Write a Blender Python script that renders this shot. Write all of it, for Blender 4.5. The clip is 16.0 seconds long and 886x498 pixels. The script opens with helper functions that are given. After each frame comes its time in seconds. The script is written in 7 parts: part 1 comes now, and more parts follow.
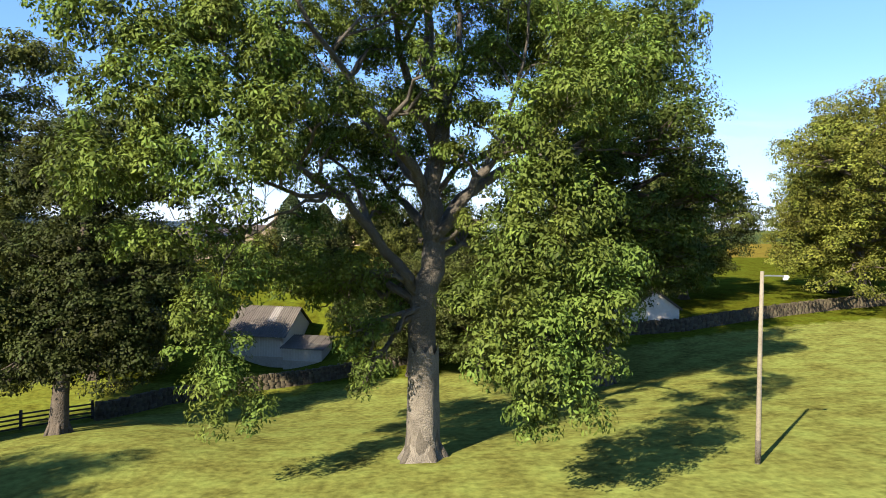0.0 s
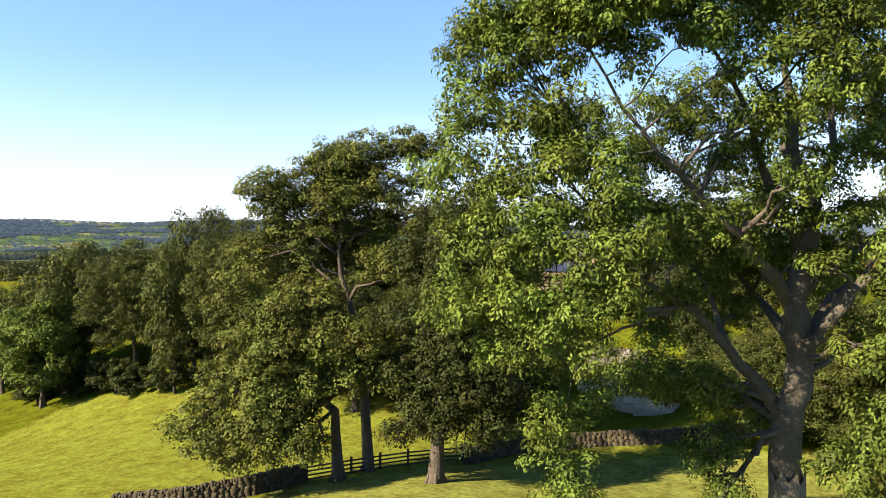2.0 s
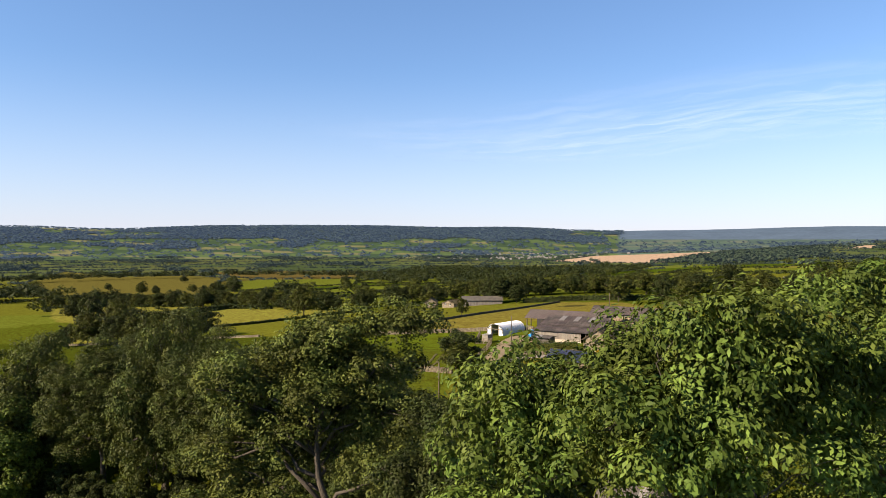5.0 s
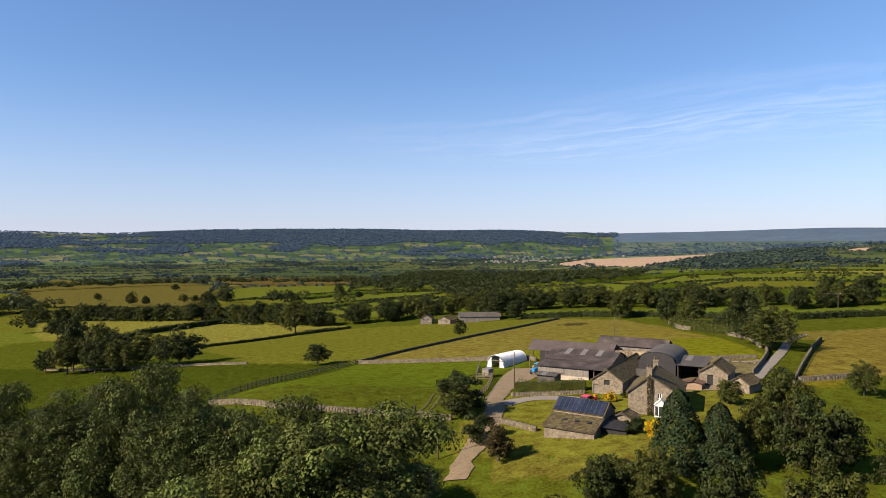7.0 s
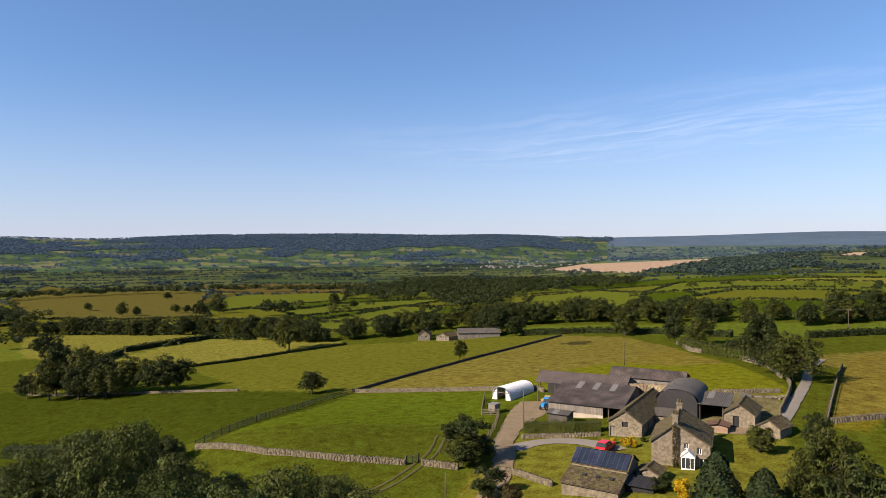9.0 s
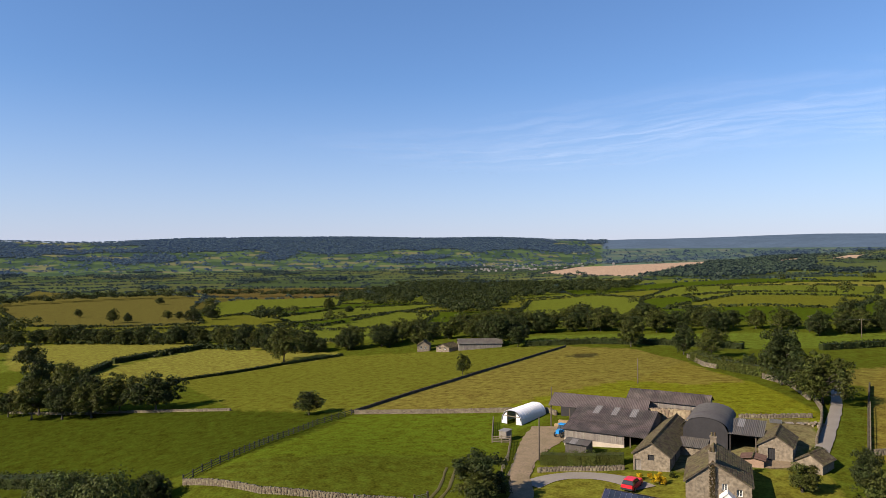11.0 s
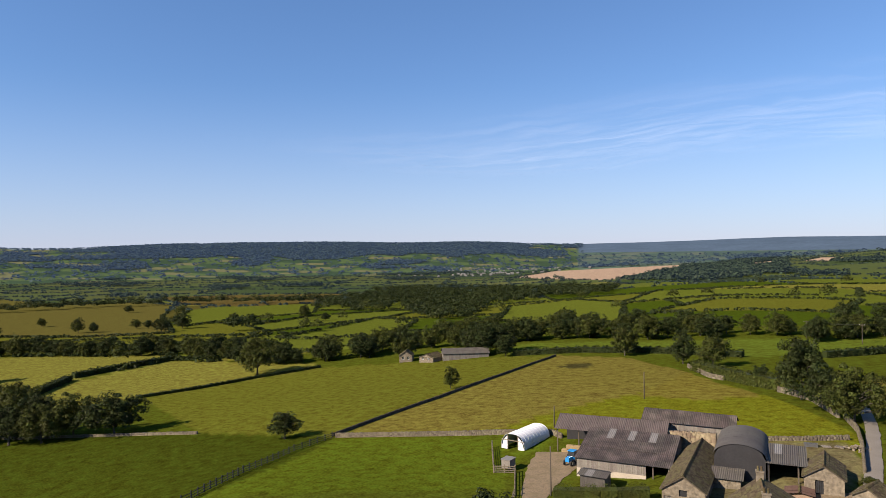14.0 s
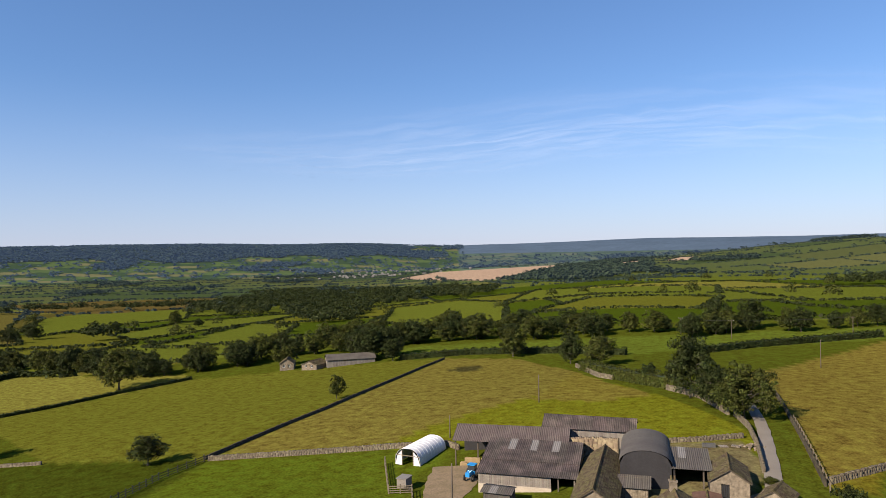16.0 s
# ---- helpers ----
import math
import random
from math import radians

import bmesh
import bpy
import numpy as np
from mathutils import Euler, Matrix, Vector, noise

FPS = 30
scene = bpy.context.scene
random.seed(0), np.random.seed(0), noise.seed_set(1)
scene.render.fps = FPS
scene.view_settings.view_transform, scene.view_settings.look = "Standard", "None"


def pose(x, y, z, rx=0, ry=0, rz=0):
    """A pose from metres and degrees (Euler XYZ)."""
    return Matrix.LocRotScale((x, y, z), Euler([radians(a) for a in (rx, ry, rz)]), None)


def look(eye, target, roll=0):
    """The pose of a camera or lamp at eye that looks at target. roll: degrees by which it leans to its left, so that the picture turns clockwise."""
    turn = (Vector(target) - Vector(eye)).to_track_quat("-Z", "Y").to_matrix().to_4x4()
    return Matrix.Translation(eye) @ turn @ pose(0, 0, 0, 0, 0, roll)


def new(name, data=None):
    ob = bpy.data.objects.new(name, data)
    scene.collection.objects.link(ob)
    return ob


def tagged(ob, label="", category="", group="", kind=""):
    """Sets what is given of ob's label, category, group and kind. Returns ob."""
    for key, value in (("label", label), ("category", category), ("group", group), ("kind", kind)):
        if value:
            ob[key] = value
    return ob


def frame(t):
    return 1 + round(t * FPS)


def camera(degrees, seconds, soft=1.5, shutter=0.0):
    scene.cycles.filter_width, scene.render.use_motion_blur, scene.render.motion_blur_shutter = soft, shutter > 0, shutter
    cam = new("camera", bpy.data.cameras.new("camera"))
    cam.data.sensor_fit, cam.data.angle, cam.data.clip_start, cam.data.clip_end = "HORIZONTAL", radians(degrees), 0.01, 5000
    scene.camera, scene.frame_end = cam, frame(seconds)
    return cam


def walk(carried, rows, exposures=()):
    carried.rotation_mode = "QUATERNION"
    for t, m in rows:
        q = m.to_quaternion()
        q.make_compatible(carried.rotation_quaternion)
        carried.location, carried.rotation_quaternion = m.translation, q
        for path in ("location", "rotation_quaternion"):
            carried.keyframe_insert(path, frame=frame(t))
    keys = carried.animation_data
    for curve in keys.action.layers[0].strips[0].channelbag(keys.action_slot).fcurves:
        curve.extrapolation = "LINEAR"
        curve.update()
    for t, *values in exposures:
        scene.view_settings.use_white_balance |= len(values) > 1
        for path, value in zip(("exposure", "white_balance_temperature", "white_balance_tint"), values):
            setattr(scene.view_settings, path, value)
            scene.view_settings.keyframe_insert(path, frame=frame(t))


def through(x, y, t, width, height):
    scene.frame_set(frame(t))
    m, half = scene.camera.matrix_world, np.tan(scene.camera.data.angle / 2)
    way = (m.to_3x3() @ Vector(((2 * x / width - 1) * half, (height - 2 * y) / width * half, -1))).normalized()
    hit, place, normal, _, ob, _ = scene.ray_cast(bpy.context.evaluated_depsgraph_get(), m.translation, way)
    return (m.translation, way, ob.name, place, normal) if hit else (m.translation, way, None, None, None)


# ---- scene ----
cam = camera(65.8, 16.0, 0.65)
PATH = [
    (0, look((-0.701, -0.877, 9.495), (-0.654, 1.123, 9.475), 0.9)),
    (0.5, look((-0.675, -0.858, 11.044), (-0.843, 1.135, 11.004), 0.3)),
    (1, look((-0.565, -0.925, 12.207), (-1.179, 0.978, 12.162), 0.1)),
    (1.5, look((-0.484, -1.163, 12.964), (-1.371, 0.629, 12.93), 0.2)),
    (2, look((-0.465, -1.115, 14.303), (-1.387, 0.659, 14.271), 0.3)),
    (2.5, look((-0.572, -0.774, 15.965), (-1.495, 1.0, 15.934), 0.1)),
    (3, look((-0.864, -0.032, 18.096), (-1.783, 1.744, 18.068), 0.1)),
    (3.5, look((-1.373, 1.065, 20.438), (-2.289, 2.843, 20.413), 0.1)),
    (4, look((-2.087, 2.419, 22.789), (-2.999, 4.199, 22.76), -0.2)),
    (4.5, look((-3.022, 4.001, 24.813), (-3.931, 5.783, 24.784), -0.1)),
    (5, look((-4.218, 5.84, 26.856), (-5.124, 7.624, 26.83), 0.0)),
    (7.5, look((-9.862, 15.177, 32.892), (-10.748, 16.97, 32.875), -0.3)),
    (8, look((-11.171, 16.92, 34.021), (-12.053, 18.716, 34.007), -0.3)),
    (8.5, look((-12.359, 18.427, 35.134), (-13.238, 20.223, 35.122), -0.4)),
    (9, look((-13.65, 19.948, 36.076), (-14.526, 21.746, 36.068), -0.4)),
    (11.5, look((-20.745, 28.259, 38.347), (-21.602, 30.067, 38.349), -0.5)),
    (12, look((-22.209, 29.985, 38.333), (-23.061, 31.794, 38.339), -0.5)),
    (12.5, look((-23.677, 31.797, 38.424), (-24.524, 33.608, 38.431), -0.6)),
    (13, look((-24.972, 33.725, 38.361), (-25.811, 35.54, 38.369), -0.7)),
    (13.5, look((-26.38, 35.802, 38.326), (-27.18, 37.635, 38.336), -0.7)),
    (14, look((-27.598, 37.627, 38.334), (-28.394, 39.462, 38.346), -0.8)),
    (14.5, look((-28.969, 39.527, 38.347), (-29.697, 41.39, 38.359), -0.9)),
    (15, look((-30.146, 41.514, 38.24), (-30.812, 43.4, 38.254), -1.0)),
    (15.5, look((-31.197, 43.605, 38.179), (-31.763, 45.523, 38.192), -1.1)),
    (16, look((-32.079, 45.473, 38.124), (-32.548, 47.417, 38.135), -1.1)),
]
walk(cam, PATH, [(0, 1.88, 6350, 13), (1, 2.08, 6800, 13), (2.5, 2.08, 7300, 13), (4, 1.72, 7200, 14), (5, 1.38, 6900, 15), (7.5, 1.1, 6500, 16), (9, 1.06, 6500, 16), (11.5, 0.98, 6250, 16), (16, 0.97, 6300, 16)])


# ---- sky, sun ----
SUN_AZ, SUN_EL = 218.5, 34.0   # degrees clockwise from +y, and up
world = bpy.data.worlds.new("world")
scene.world = world
world.use_nodes = True
wn, wl = world.node_tree.nodes, world.node_tree.links
sky = wn.new("ShaderNodeTexSky")
sky.sky_type = 'NISHITA'
sky.sun_disc = False
sky.sun_elevation = radians(SUN_EL)
sky.sun_rotation = radians(SUN_AZ)
sky.altitude = 100
sky.air_density, sky.dust_density, sky.ozone_density = 1.0, 0.0, 6.0
wn["Background"].inputs["Strength"].default_value = 0.066
sky_tint = wn.new("ShaderNodeMix")   # a flat blue mixed into the sky to tune its colour
sky_tint.data_type = 'RGBA'
sky_tint.inputs["Factor"].default_value = 0.12
sky_tint.inputs["B"].default_value = (1.2, 3.5, 7.6, 1)
wl.new(sky.outputs[0], sky_tint.inputs["A"])
wl.new(sky_tint.outputs["Result"], wn["Background"].inputs["Color"])
sun = new("sun", bpy.data.lights.new("sun", 'SUN'))
sun.data.energy, sun.data.angle, sun.data.color = 5.0, radians(0.6), (1.0, 0.86, 0.64)
s_dir = Vector((math.sin(radians(SUN_AZ)) * math.cos(radians(SUN_EL)), math.cos(radians(SUN_AZ)) * math.cos(radians(SUN_EL)), math.sin(radians(SUN_EL))))
sun.matrix_world = look(s_dir * 200, (0, 0, 0))


# ---- materials ----
def material(name, base, rough=0.8, var=0.25, scale=3.0, bump=0.2, fine=40.0, metal=0.0, attr=None, island=False, tint2=None, obj_var=0.0, glow=None, spec=0.3, hue_var=0.0):
    m = bpy.data.materials.new(name)
    m.use_nodes = True
    n, l = m.node_tree.nodes, m.node_tree.links
    p = n["Principled BSDF"]
    p.inputs["Roughness"].default_value, p.inputs["Metallic"].default_value = rough, metal
    p.inputs["Specular IOR Level"].default_value = spec
    tc = n.new("ShaderNodeNewGeometry")
    big, small = n.new("ShaderNodeTexNoise"), n.new("ShaderNodeTexNoise")
    big.inputs["Scale"].default_value, small.inputs["Scale"].default_value = scale, fine
    big.inputs["Detail"].default_value, small.inputs["Detail"].default_value = 5, 3
    for t in (big, small):
        l.new(tc.outputs["Position"], t.inputs["Vector"])
    if attr:
        src = n.new("ShaderNodeAttribute")
        src.attribute_name = attr
        col = src.outputs["Color"]
    else:
        rgb = n.new("ShaderNodeRGB")
        rgb.outputs[0].default_value = (*base, 1)
        col = rgb.outputs[0]
    if tint2:
        mixc = n.new("ShaderNodeMix")
        mixc.data_type = 'RGBA'
        ramp = n.new("ShaderNodeMapRange")
        ramp.inputs["From Min"].default_value, ramp.inputs["From Max"].default_value = 0.42, 0.62
        l.new(big.outputs["Fac"], ramp.inputs["Value"])
        l.new(ramp.outputs[0], mixc.inputs["Factor"])
        l.new(col, mixc.inputs["A"])
        mixc.inputs["B"].default_value = (*tint2, 1)
        col = mixc.outputs["Result"]
    hsv = n.new("ShaderNodeHueSaturation")
    add = n.new("ShaderNodeMath")
    add.operation = 'ADD'
    l.new(big.outputs["Fac"], add.inputs[0])
    l.new(small.outputs["Fac"], add.inputs[1])
    rng = n.new("ShaderNodeMapRange")
    rng.inputs["From Min"].default_value, rng.inputs["From Max"].default_value = 0.6, 1.4
    rng.inputs["To Min"].default_value, rng.inputs["To Max"].default_value = 1 - var, 1 + var
    l.new(add.outputs[0], rng.inputs["Value"])
    val = rng.outputs[0]
    if island or obj_var:
        r = n.new("ShaderNodeNewGeometry").outputs["Random Per Island"] if island else n.new("ShaderNodeObjectInfo").outputs["Random"]
        k = 0.3 if island else obj_var
        mr = n.new("ShaderNodeMapRange")
        mr.inputs["To Min"].default_value, mr.inputs["To Max"].default_value = 1 - k, 1 + k
        l.new(r, mr.inputs["Value"])
        mul = n.new("ShaderNodeMath")
        mul.operation = 'MULTIPLY'
        l.new(val, mul.inputs[0])
        l.new(mr.outputs[0], mul.inputs[1])
        val = mul.outputs[0]
        hr = n.new("ShaderNodeMapRange")
        hr.inputs["To Min"].default_value, hr.inputs["To Max"].default_value = 0.5 - 0.02, 0.5 + 0.02
        l.new(r, hr.inputs["Value"])
        l.new(hr.outputs[0], hsv.inputs["Hue"])
    if hue_var:
        hv = n.new("ShaderNodeMapRange")
        hv.inputs["From Min"].default_value, hv.inputs["From Max"].default_value = 0.3, 0.7
        hv.inputs["To Min"].default_value, hv.inputs["To Max"].default_value = 0.5 - hue_var, 0.5 + hue_var
        l.new(big.outputs["Fac"], hv.inputs["Value"])
        l.new(hv.outputs[0], hsv.inputs["Hue"])
    l.new(val, hsv.inputs["Value"])
    l.new(col, hsv.inputs["Color"])
    l.new(hsv.outputs[0], p.inputs["Base Color"])
    if bump:
        b = n.new("ShaderNodeBump")
        b.inputs["Strength"].default_value, b.inputs["Distance"].default_value = bump, 0.1
        l.new(small.outputs["Fac"], b.inputs["Height"])
        l.new(b.outputs[0], p.inputs["Normal"])
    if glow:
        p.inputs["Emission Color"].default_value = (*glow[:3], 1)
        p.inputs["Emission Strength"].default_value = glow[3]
    return m


def leafy(name, base, through=0.2, obj_var=0.12, glow=None):
    m = material(name, base, 0.55, 0.35, 0.45, 0, 6.0, island=True, spec=0.07, glow=glow, hue_var=0.022)
    n, l = m.node_tree.nodes, m.node_tree.links
    p, out = n["Principled BSDF"], n["Material Output"]
    hsv = p.inputs["Base Color"].links[0].from_node
    tone, grow = n.new("ShaderNodeAttribute"), n.new("ShaderNodeMath")
    tone.attribute_name = "tone"
    grow.operation = 'MULTIPLY_ADD'
    old = hsv.inputs["Value"].links[0].from_socket
    l.new(tone.outputs["Fac"], grow.inputs[0])
    l.new(old, grow.inputs[1])
    l.new(old, grow.inputs[2])
    l.new(grow.outputs[0], hsv.inputs["Value"])
    tr, mix = n.new("ShaderNodeBsdfTranslucent"), n.new("ShaderNodeMixShader")
    col = p.inputs["Base Color"].links[0].from_socket
    sat = n.new("ShaderNodeHueSaturation")
    sat.inputs["Hue"].default_value, sat.inputs["Saturation"].default_value, sat.inputs["Value"].default_value = 0.48, 1.1, 1.3
    l.new(col, sat.inputs["Color"])
    l.new(sat.outputs[0], tr.inputs["Color"])
    mix.inputs[0].default_value = through
    l.new(p.outputs[0], mix.inputs[1])
    l.new(tr.outputs[0], mix.inputs[2])
    l.new(mix.outputs[0], out.inputs["Surface"])
    return m


GRASS = material("grass", (0.1, 0.15, 0.03), 1.0, 0.6, 0.55, 0.6, 2.6, attr="tint", spec=0.0, hue_var=0.016)
LEAF_ASH = leafy("ash_leaf", (0.066, 0.096, 0.019), 0.17)
LEAF_SYC = leafy("sycamore_leaf", (0.042, 0.062, 0.013))
LEAF_NEAR = leafy("broad_leaf", (0.06, 0.074, 0.017), 0.16)
LEAF_WOOD = leafy("wood_leaf", (0.041, 0.052, 0.013), 0.14)
LEAF_GOLD = leafy("yellowing_leaf", (0.092, 0.104, 0.019), 0.2)
LEAF_DARK = leafy("dark_leaf", (0.026, 0.034, 0.01))
LEAF_OAK = leafy("oak_leaf", (0.044, 0.051, 0.011))
LEAF_BROWN = leafy("copper_leaf", (0.045, 0.036, 0.014))
LEAF_YEL = leafy("golden_leaf", (0.34, 0.23, 0.008))
LEAF_CON = leafy("conifer_leaf", (0.022, 0.034, 0.013), 0.1)
# valley leaves: distance haze added as a faint blue emission
LEAF_HAZE = leafy("hazed_leaf", (0.026, 0.038, 0.018), 0.1, glow=(0.12, 0.2, 0.36, 0.03))
BARK = material("bark", (0.066, 0.059, 0.048), 0.9, 0.4, 1.5, 0.9, 14.0)
BARK_DK = material("dark_bark", (0.06, 0.05, 0.04), 0.9, 0.4, 1.5, 0.8, 12.0)
STONE = material("gritstone", (0.205, 0.172, 0.128), 0.95, 0.6, 0.8, 0.9, 2.6, tint2=(0.125, 0.103, 0.077), spec=0.1)
# drystone in a much darker tone
DARK_DRY = material("dark_drystone", (0.042, 0.035, 0.022), 0.95, 0.35, 0.5, 0.6, 5.0, island=True)
DRY = material("drystone", (0.1, 0.083, 0.056), 0.95, 0.3, 0.5, 0.6, 5.0, island=True)
SLATE = material("stone_slate", (0.1, 0.075, 0.043), 0.95, 0.4, 0.7, 0.6, 5.0, tint2=(0.065, 0.056, 0.026), obj_var=0.15, spec=0.08)
SLATE_I = material("stone_slates", (0.084, 0.066, 0.041), 0.95, 0.4, 0.7, 0.6, 5.0, tint2=(0.065, 0.056, 0.026), island=True, spec=0.08)
SHEET = material("fibre_cement", (0.05, 0.041, 0.037), 0.85, 0.4, 0.5, 0.3, 4.0, tint2=(0.075, 0.058, 0.053), obj_var=0.12)
SHEET_P = material("rusty_sheet", (0.085, 0.067, 0.062), 0.85, 0.3, 0.5, 0.3, 4.0, obj_var=0.1)
TIN = material("dark_tin", (0.024, 0.023, 0.025), 0.6, 0.25, 0.5, 0.2, 4.0, obj_var=0.05)
TIN_L = material("grey_tin", (0.072, 0.064, 0.056), 0.8, 0.25, 0.5, 0.2, 4.0, obj_var=0.08)
SKYLITE = material("skylight_sheet", (0.16, 0.15, 0.14), 0.6, 0.2, 1.0, 0.1, 5.0)
BOARD = material("grey_board", (0.17, 0.15, 0.13), 0.85, 0.35, 0.8, 0.4, 9.0, obj_var=0.15)
BLOCK = material("pale_block", (0.36, 0.31, 0.25), 0.9, 0.2, 0.8, 0.3, 5.0)
PLASTIC = material("white_film", (0.6, 0.6, 0.62), 0.35, 0.06, 0.8, 0.05, 5.0)
WHITE = material("white_paint", (0.65, 0.65, 0.63), 0.4, 0.05, 2.0, 0.0, 9.0)
DARK = material("dark_paint", (0.02, 0.02, 0.022), 0.6, 0.2, 1.0, 0.1, 9.0)
GLASS = material("window_glass", (0.03, 0.035, 0.04), 0.08, 0.05, 1.0, 0.0, 9.0, spec=0.6)
SOLAR = material("solar_panel", (0.016, 0.02, 0.034), 0.28, 0.7, 1.2, 0.1, 9.0, spec=0.6, obj_var=0.3)
METAL = material("galvanised", (0.25, 0.25, 0.25), 0.4, 0.2, 2.0, 0.05, 9.0, metal=0.8)
WOOD = material("weathered_wood", (0.14, 0.115, 0.08), 0.85, 0.3, 1.0, 0.4, 12.0)
WOOD_DK = material("dark_wood", (0.08, 0.065, 0.05), 0.85, 0.3, 1.0, 0.4, 12.0)
GRAVEL = material("gravel", (0.175, 0.13, 0.08), 0.95, 0.4, 0.5, 0.4, 4.0, tint2=(0.115, 0.088, 0.05))
TARMAC = material("tarmac", (0.16, 0.142, 0.12), 0.9, 0.15, 0.4, 0.3, 8.0)
BLUE = material("blue_paint", (0.02, 0.2, 0.5), 0.35, 0.1, 1.0, 0.0, 9.0)
RED = material("red_paint", (0.5, 0.02, 0.03), 0.3, 0.1, 1.0, 0.0, 9.0)
RUBBER = material("rubber", (0.02, 0.02, 0.02), 0.8, 0.1, 1.0, 0.1, 9.0)
HAY = material("straw", (0.26, 0.19, 0.1), 0.95, 0.3, 1.0, 0.6, 12.0)
PLASTER = material("cream_plaster", (0.45, 0.41, 0.35), 0.9, 0.1, 0.6, 0.1, 5.0)
# weak blue emission stands in for haze over the far hills
HILL = material("hazed_fields", (0.08, 0.11, 0.04), 0.95, 0.2, 0.01, 0, 0.05, attr="tint", glow=(0.13, 0.22, 0.4, 0.03), spec=0.03)
# leaves glow blue to imitate haze in front of the hill woods
LEAF_HILL = leafy("hazed_hill_leaf", (0.024, 0.036, 0.02), 0.05, glow=(0.12, 0.19, 0.36, 0.12))
TOWN = material("distant_walls", (0.13, 0.125, 0.12), 0.9, 0.15, 0.1, 0, 1.0)


# ---- mesh helpers ----
def mesh_np(name, verts, faces, mat, smooth_shade=False):
    """A mesh from an array of corners and an array of faces with the same number of corners each."""
    verts, faces = np.asarray(verts, np.float32), np.asarray(faces, np.int32)
    me = bpy.data.meshes.new(name)
    k = faces.shape[1]
    me.vertices.add(len(verts))
    me.vertices.foreach_set("co", verts.ravel())
    me.loops.add(faces.size)
    me.loops.foreach_set("vertex_index", faces.ravel())
    me.polygons.add(len(faces))
    me.polygons.foreach_set("loop_start", np.arange(len(faces), dtype=np.int32) * k)
    me.polygons.foreach_set("loop_total", np.full(len(faces), k, np.int32))
    if smooth_shade:
        me.polygons.foreach_set("use_smooth", np.ones(len(faces), bool))
    me.update(calc_edges=True)
    me.validate()
    me.materials.append(mat)
    return me


def part(name, me, parent=None, label="", m=None):
    ob = new(name, me)
    ob.parent = parent
    if m is not None:
        ob.matrix_local = m
    return tagged(ob, label)


def thing(name, m, label, category, group="", kind=""):
    ob = new(name)
    ob.matrix_world = m
    ob.empty_display_size = 0.2
    return tagged(ob, label, category, group, kind)


class Shape:
    """Collects quads of boxes, prisms and tubes into one mesh."""

    def __init__(self):
        self.v, self.f = [], []

    def quad_prism(self, low, high):
        """low and high: four corners each, in the same turning sense."""
        i = len(self.v)
        self.v += [tuple(p) for p in low] + [tuple(p) for p in high]
        self.f += [(i + 3, i + 2, i + 1, i), (i + 4, i + 5, i + 6, i + 7)]
        self.f += [(i + k, i + (k + 1) % 4, i + 4 + (k + 1) % 4, i + 4 + k) for k in range(4)]
        return self

    def box(self, x0, y0, z0, x1, y1, z1):
        return self.quad_prism([(x0, y0, z0), (x1, y0, z0), (x1, y1, z0), (x0, y1, z0)], [(x0, y0, z1), (x1, y0, z1), (x1, y1, z1), (x0, y1, z1)])

    def tube(self, pts, radii, sides=8):
        pts = [Vector(p) for p in pts]
        rings = []
        for k, p in enumerate(pts):
            d = (pts[min(k + 1, len(pts) - 1)] - pts[max(k - 1, 0)]).normalized()
            if k == 0:
                a = d.orthogonal()
            a = (a - d * a.dot(d)).normalized()
            b = d.cross(a)
            i = len(self.v)
            for s in range(sides):
                w = 2 * math.pi * s / sides
                self.v.append(tuple(p + (a * math.cos(w) + b * math.sin(w)) * radii[k]))
            rings.append(i)
        for r0, r1 in zip(rings, rings[1:]):
            for s in range(sides):
                t = (s + 1) % sides
                self.f.append((r0 + s, r0 + t, r1 + t, r1 + s))
        for r, rev in ((rings[0], True), (rings[-1], False)):
            for s in range(0, sides - 2, 2):
                q = [r, r + s + 1, r + s + 2, r + (s + 3) % sides if s + 3 <= sides - 1 else r + s + 2]
                if len(set(q)) == 4:
                    self.f.append(tuple(reversed(q)) if rev else tuple(q))
        return self

    def mesh(self, name, mat, smooth_shade=False):
        me = bpy.data.meshes.new(name)
        me.from_pydata(self.v, [], self.f)
        me.validate()
        bm = bmesh.new()
        bm.from_mesh(me)
        bmesh.ops.recalc_face_normals(bm, faces=bm.faces)
        bm.to_mesh(me)
        bm.free()
        if smooth_shade:
            me.polygons.foreach_set("use_smooth", np.ones(len(me.polygons), bool))
        me.materials.append(mat)
        return me


def leaf_cards(rng, centres, outward, size, spread=0.55, lift=0.4, slim=0.55, hang=0.0):
    """Corners and faces of one folded lozenge per centre."""
    n = len(centres)
    nor = outward * (1 - spread * 0.4) + rng.normal(0, spread * 0.6, (n, 3))
    nor[:, 2] += lift
    nor /= np.linalg.norm(nor, axis=1, keepdims=True) + 1e-6
    a = rng.normal(0, 1, (n, 3))
    a[:, 2] -= hang
    a -= nor * (a * nor).sum(1, keepdims=True)
    a /= np.linalg.norm(a, axis=1, keepdims=True) + 1e-6
    b = np.cross(nor, a)
    s = size * rng.uniform(0.6, 1.3, (n, 1))
    fold = nor * s * 0.12
    v = np.stack([centres - a * s * 0.5, centres + b * s * slim * 0.5 + fold, centres + a * s * 0.5, centres - b * s * slim * 0.5 + fold], 1).reshape(-1, 3)
    f = np.arange(4 * n).reshape(n, 4)
    return v, f


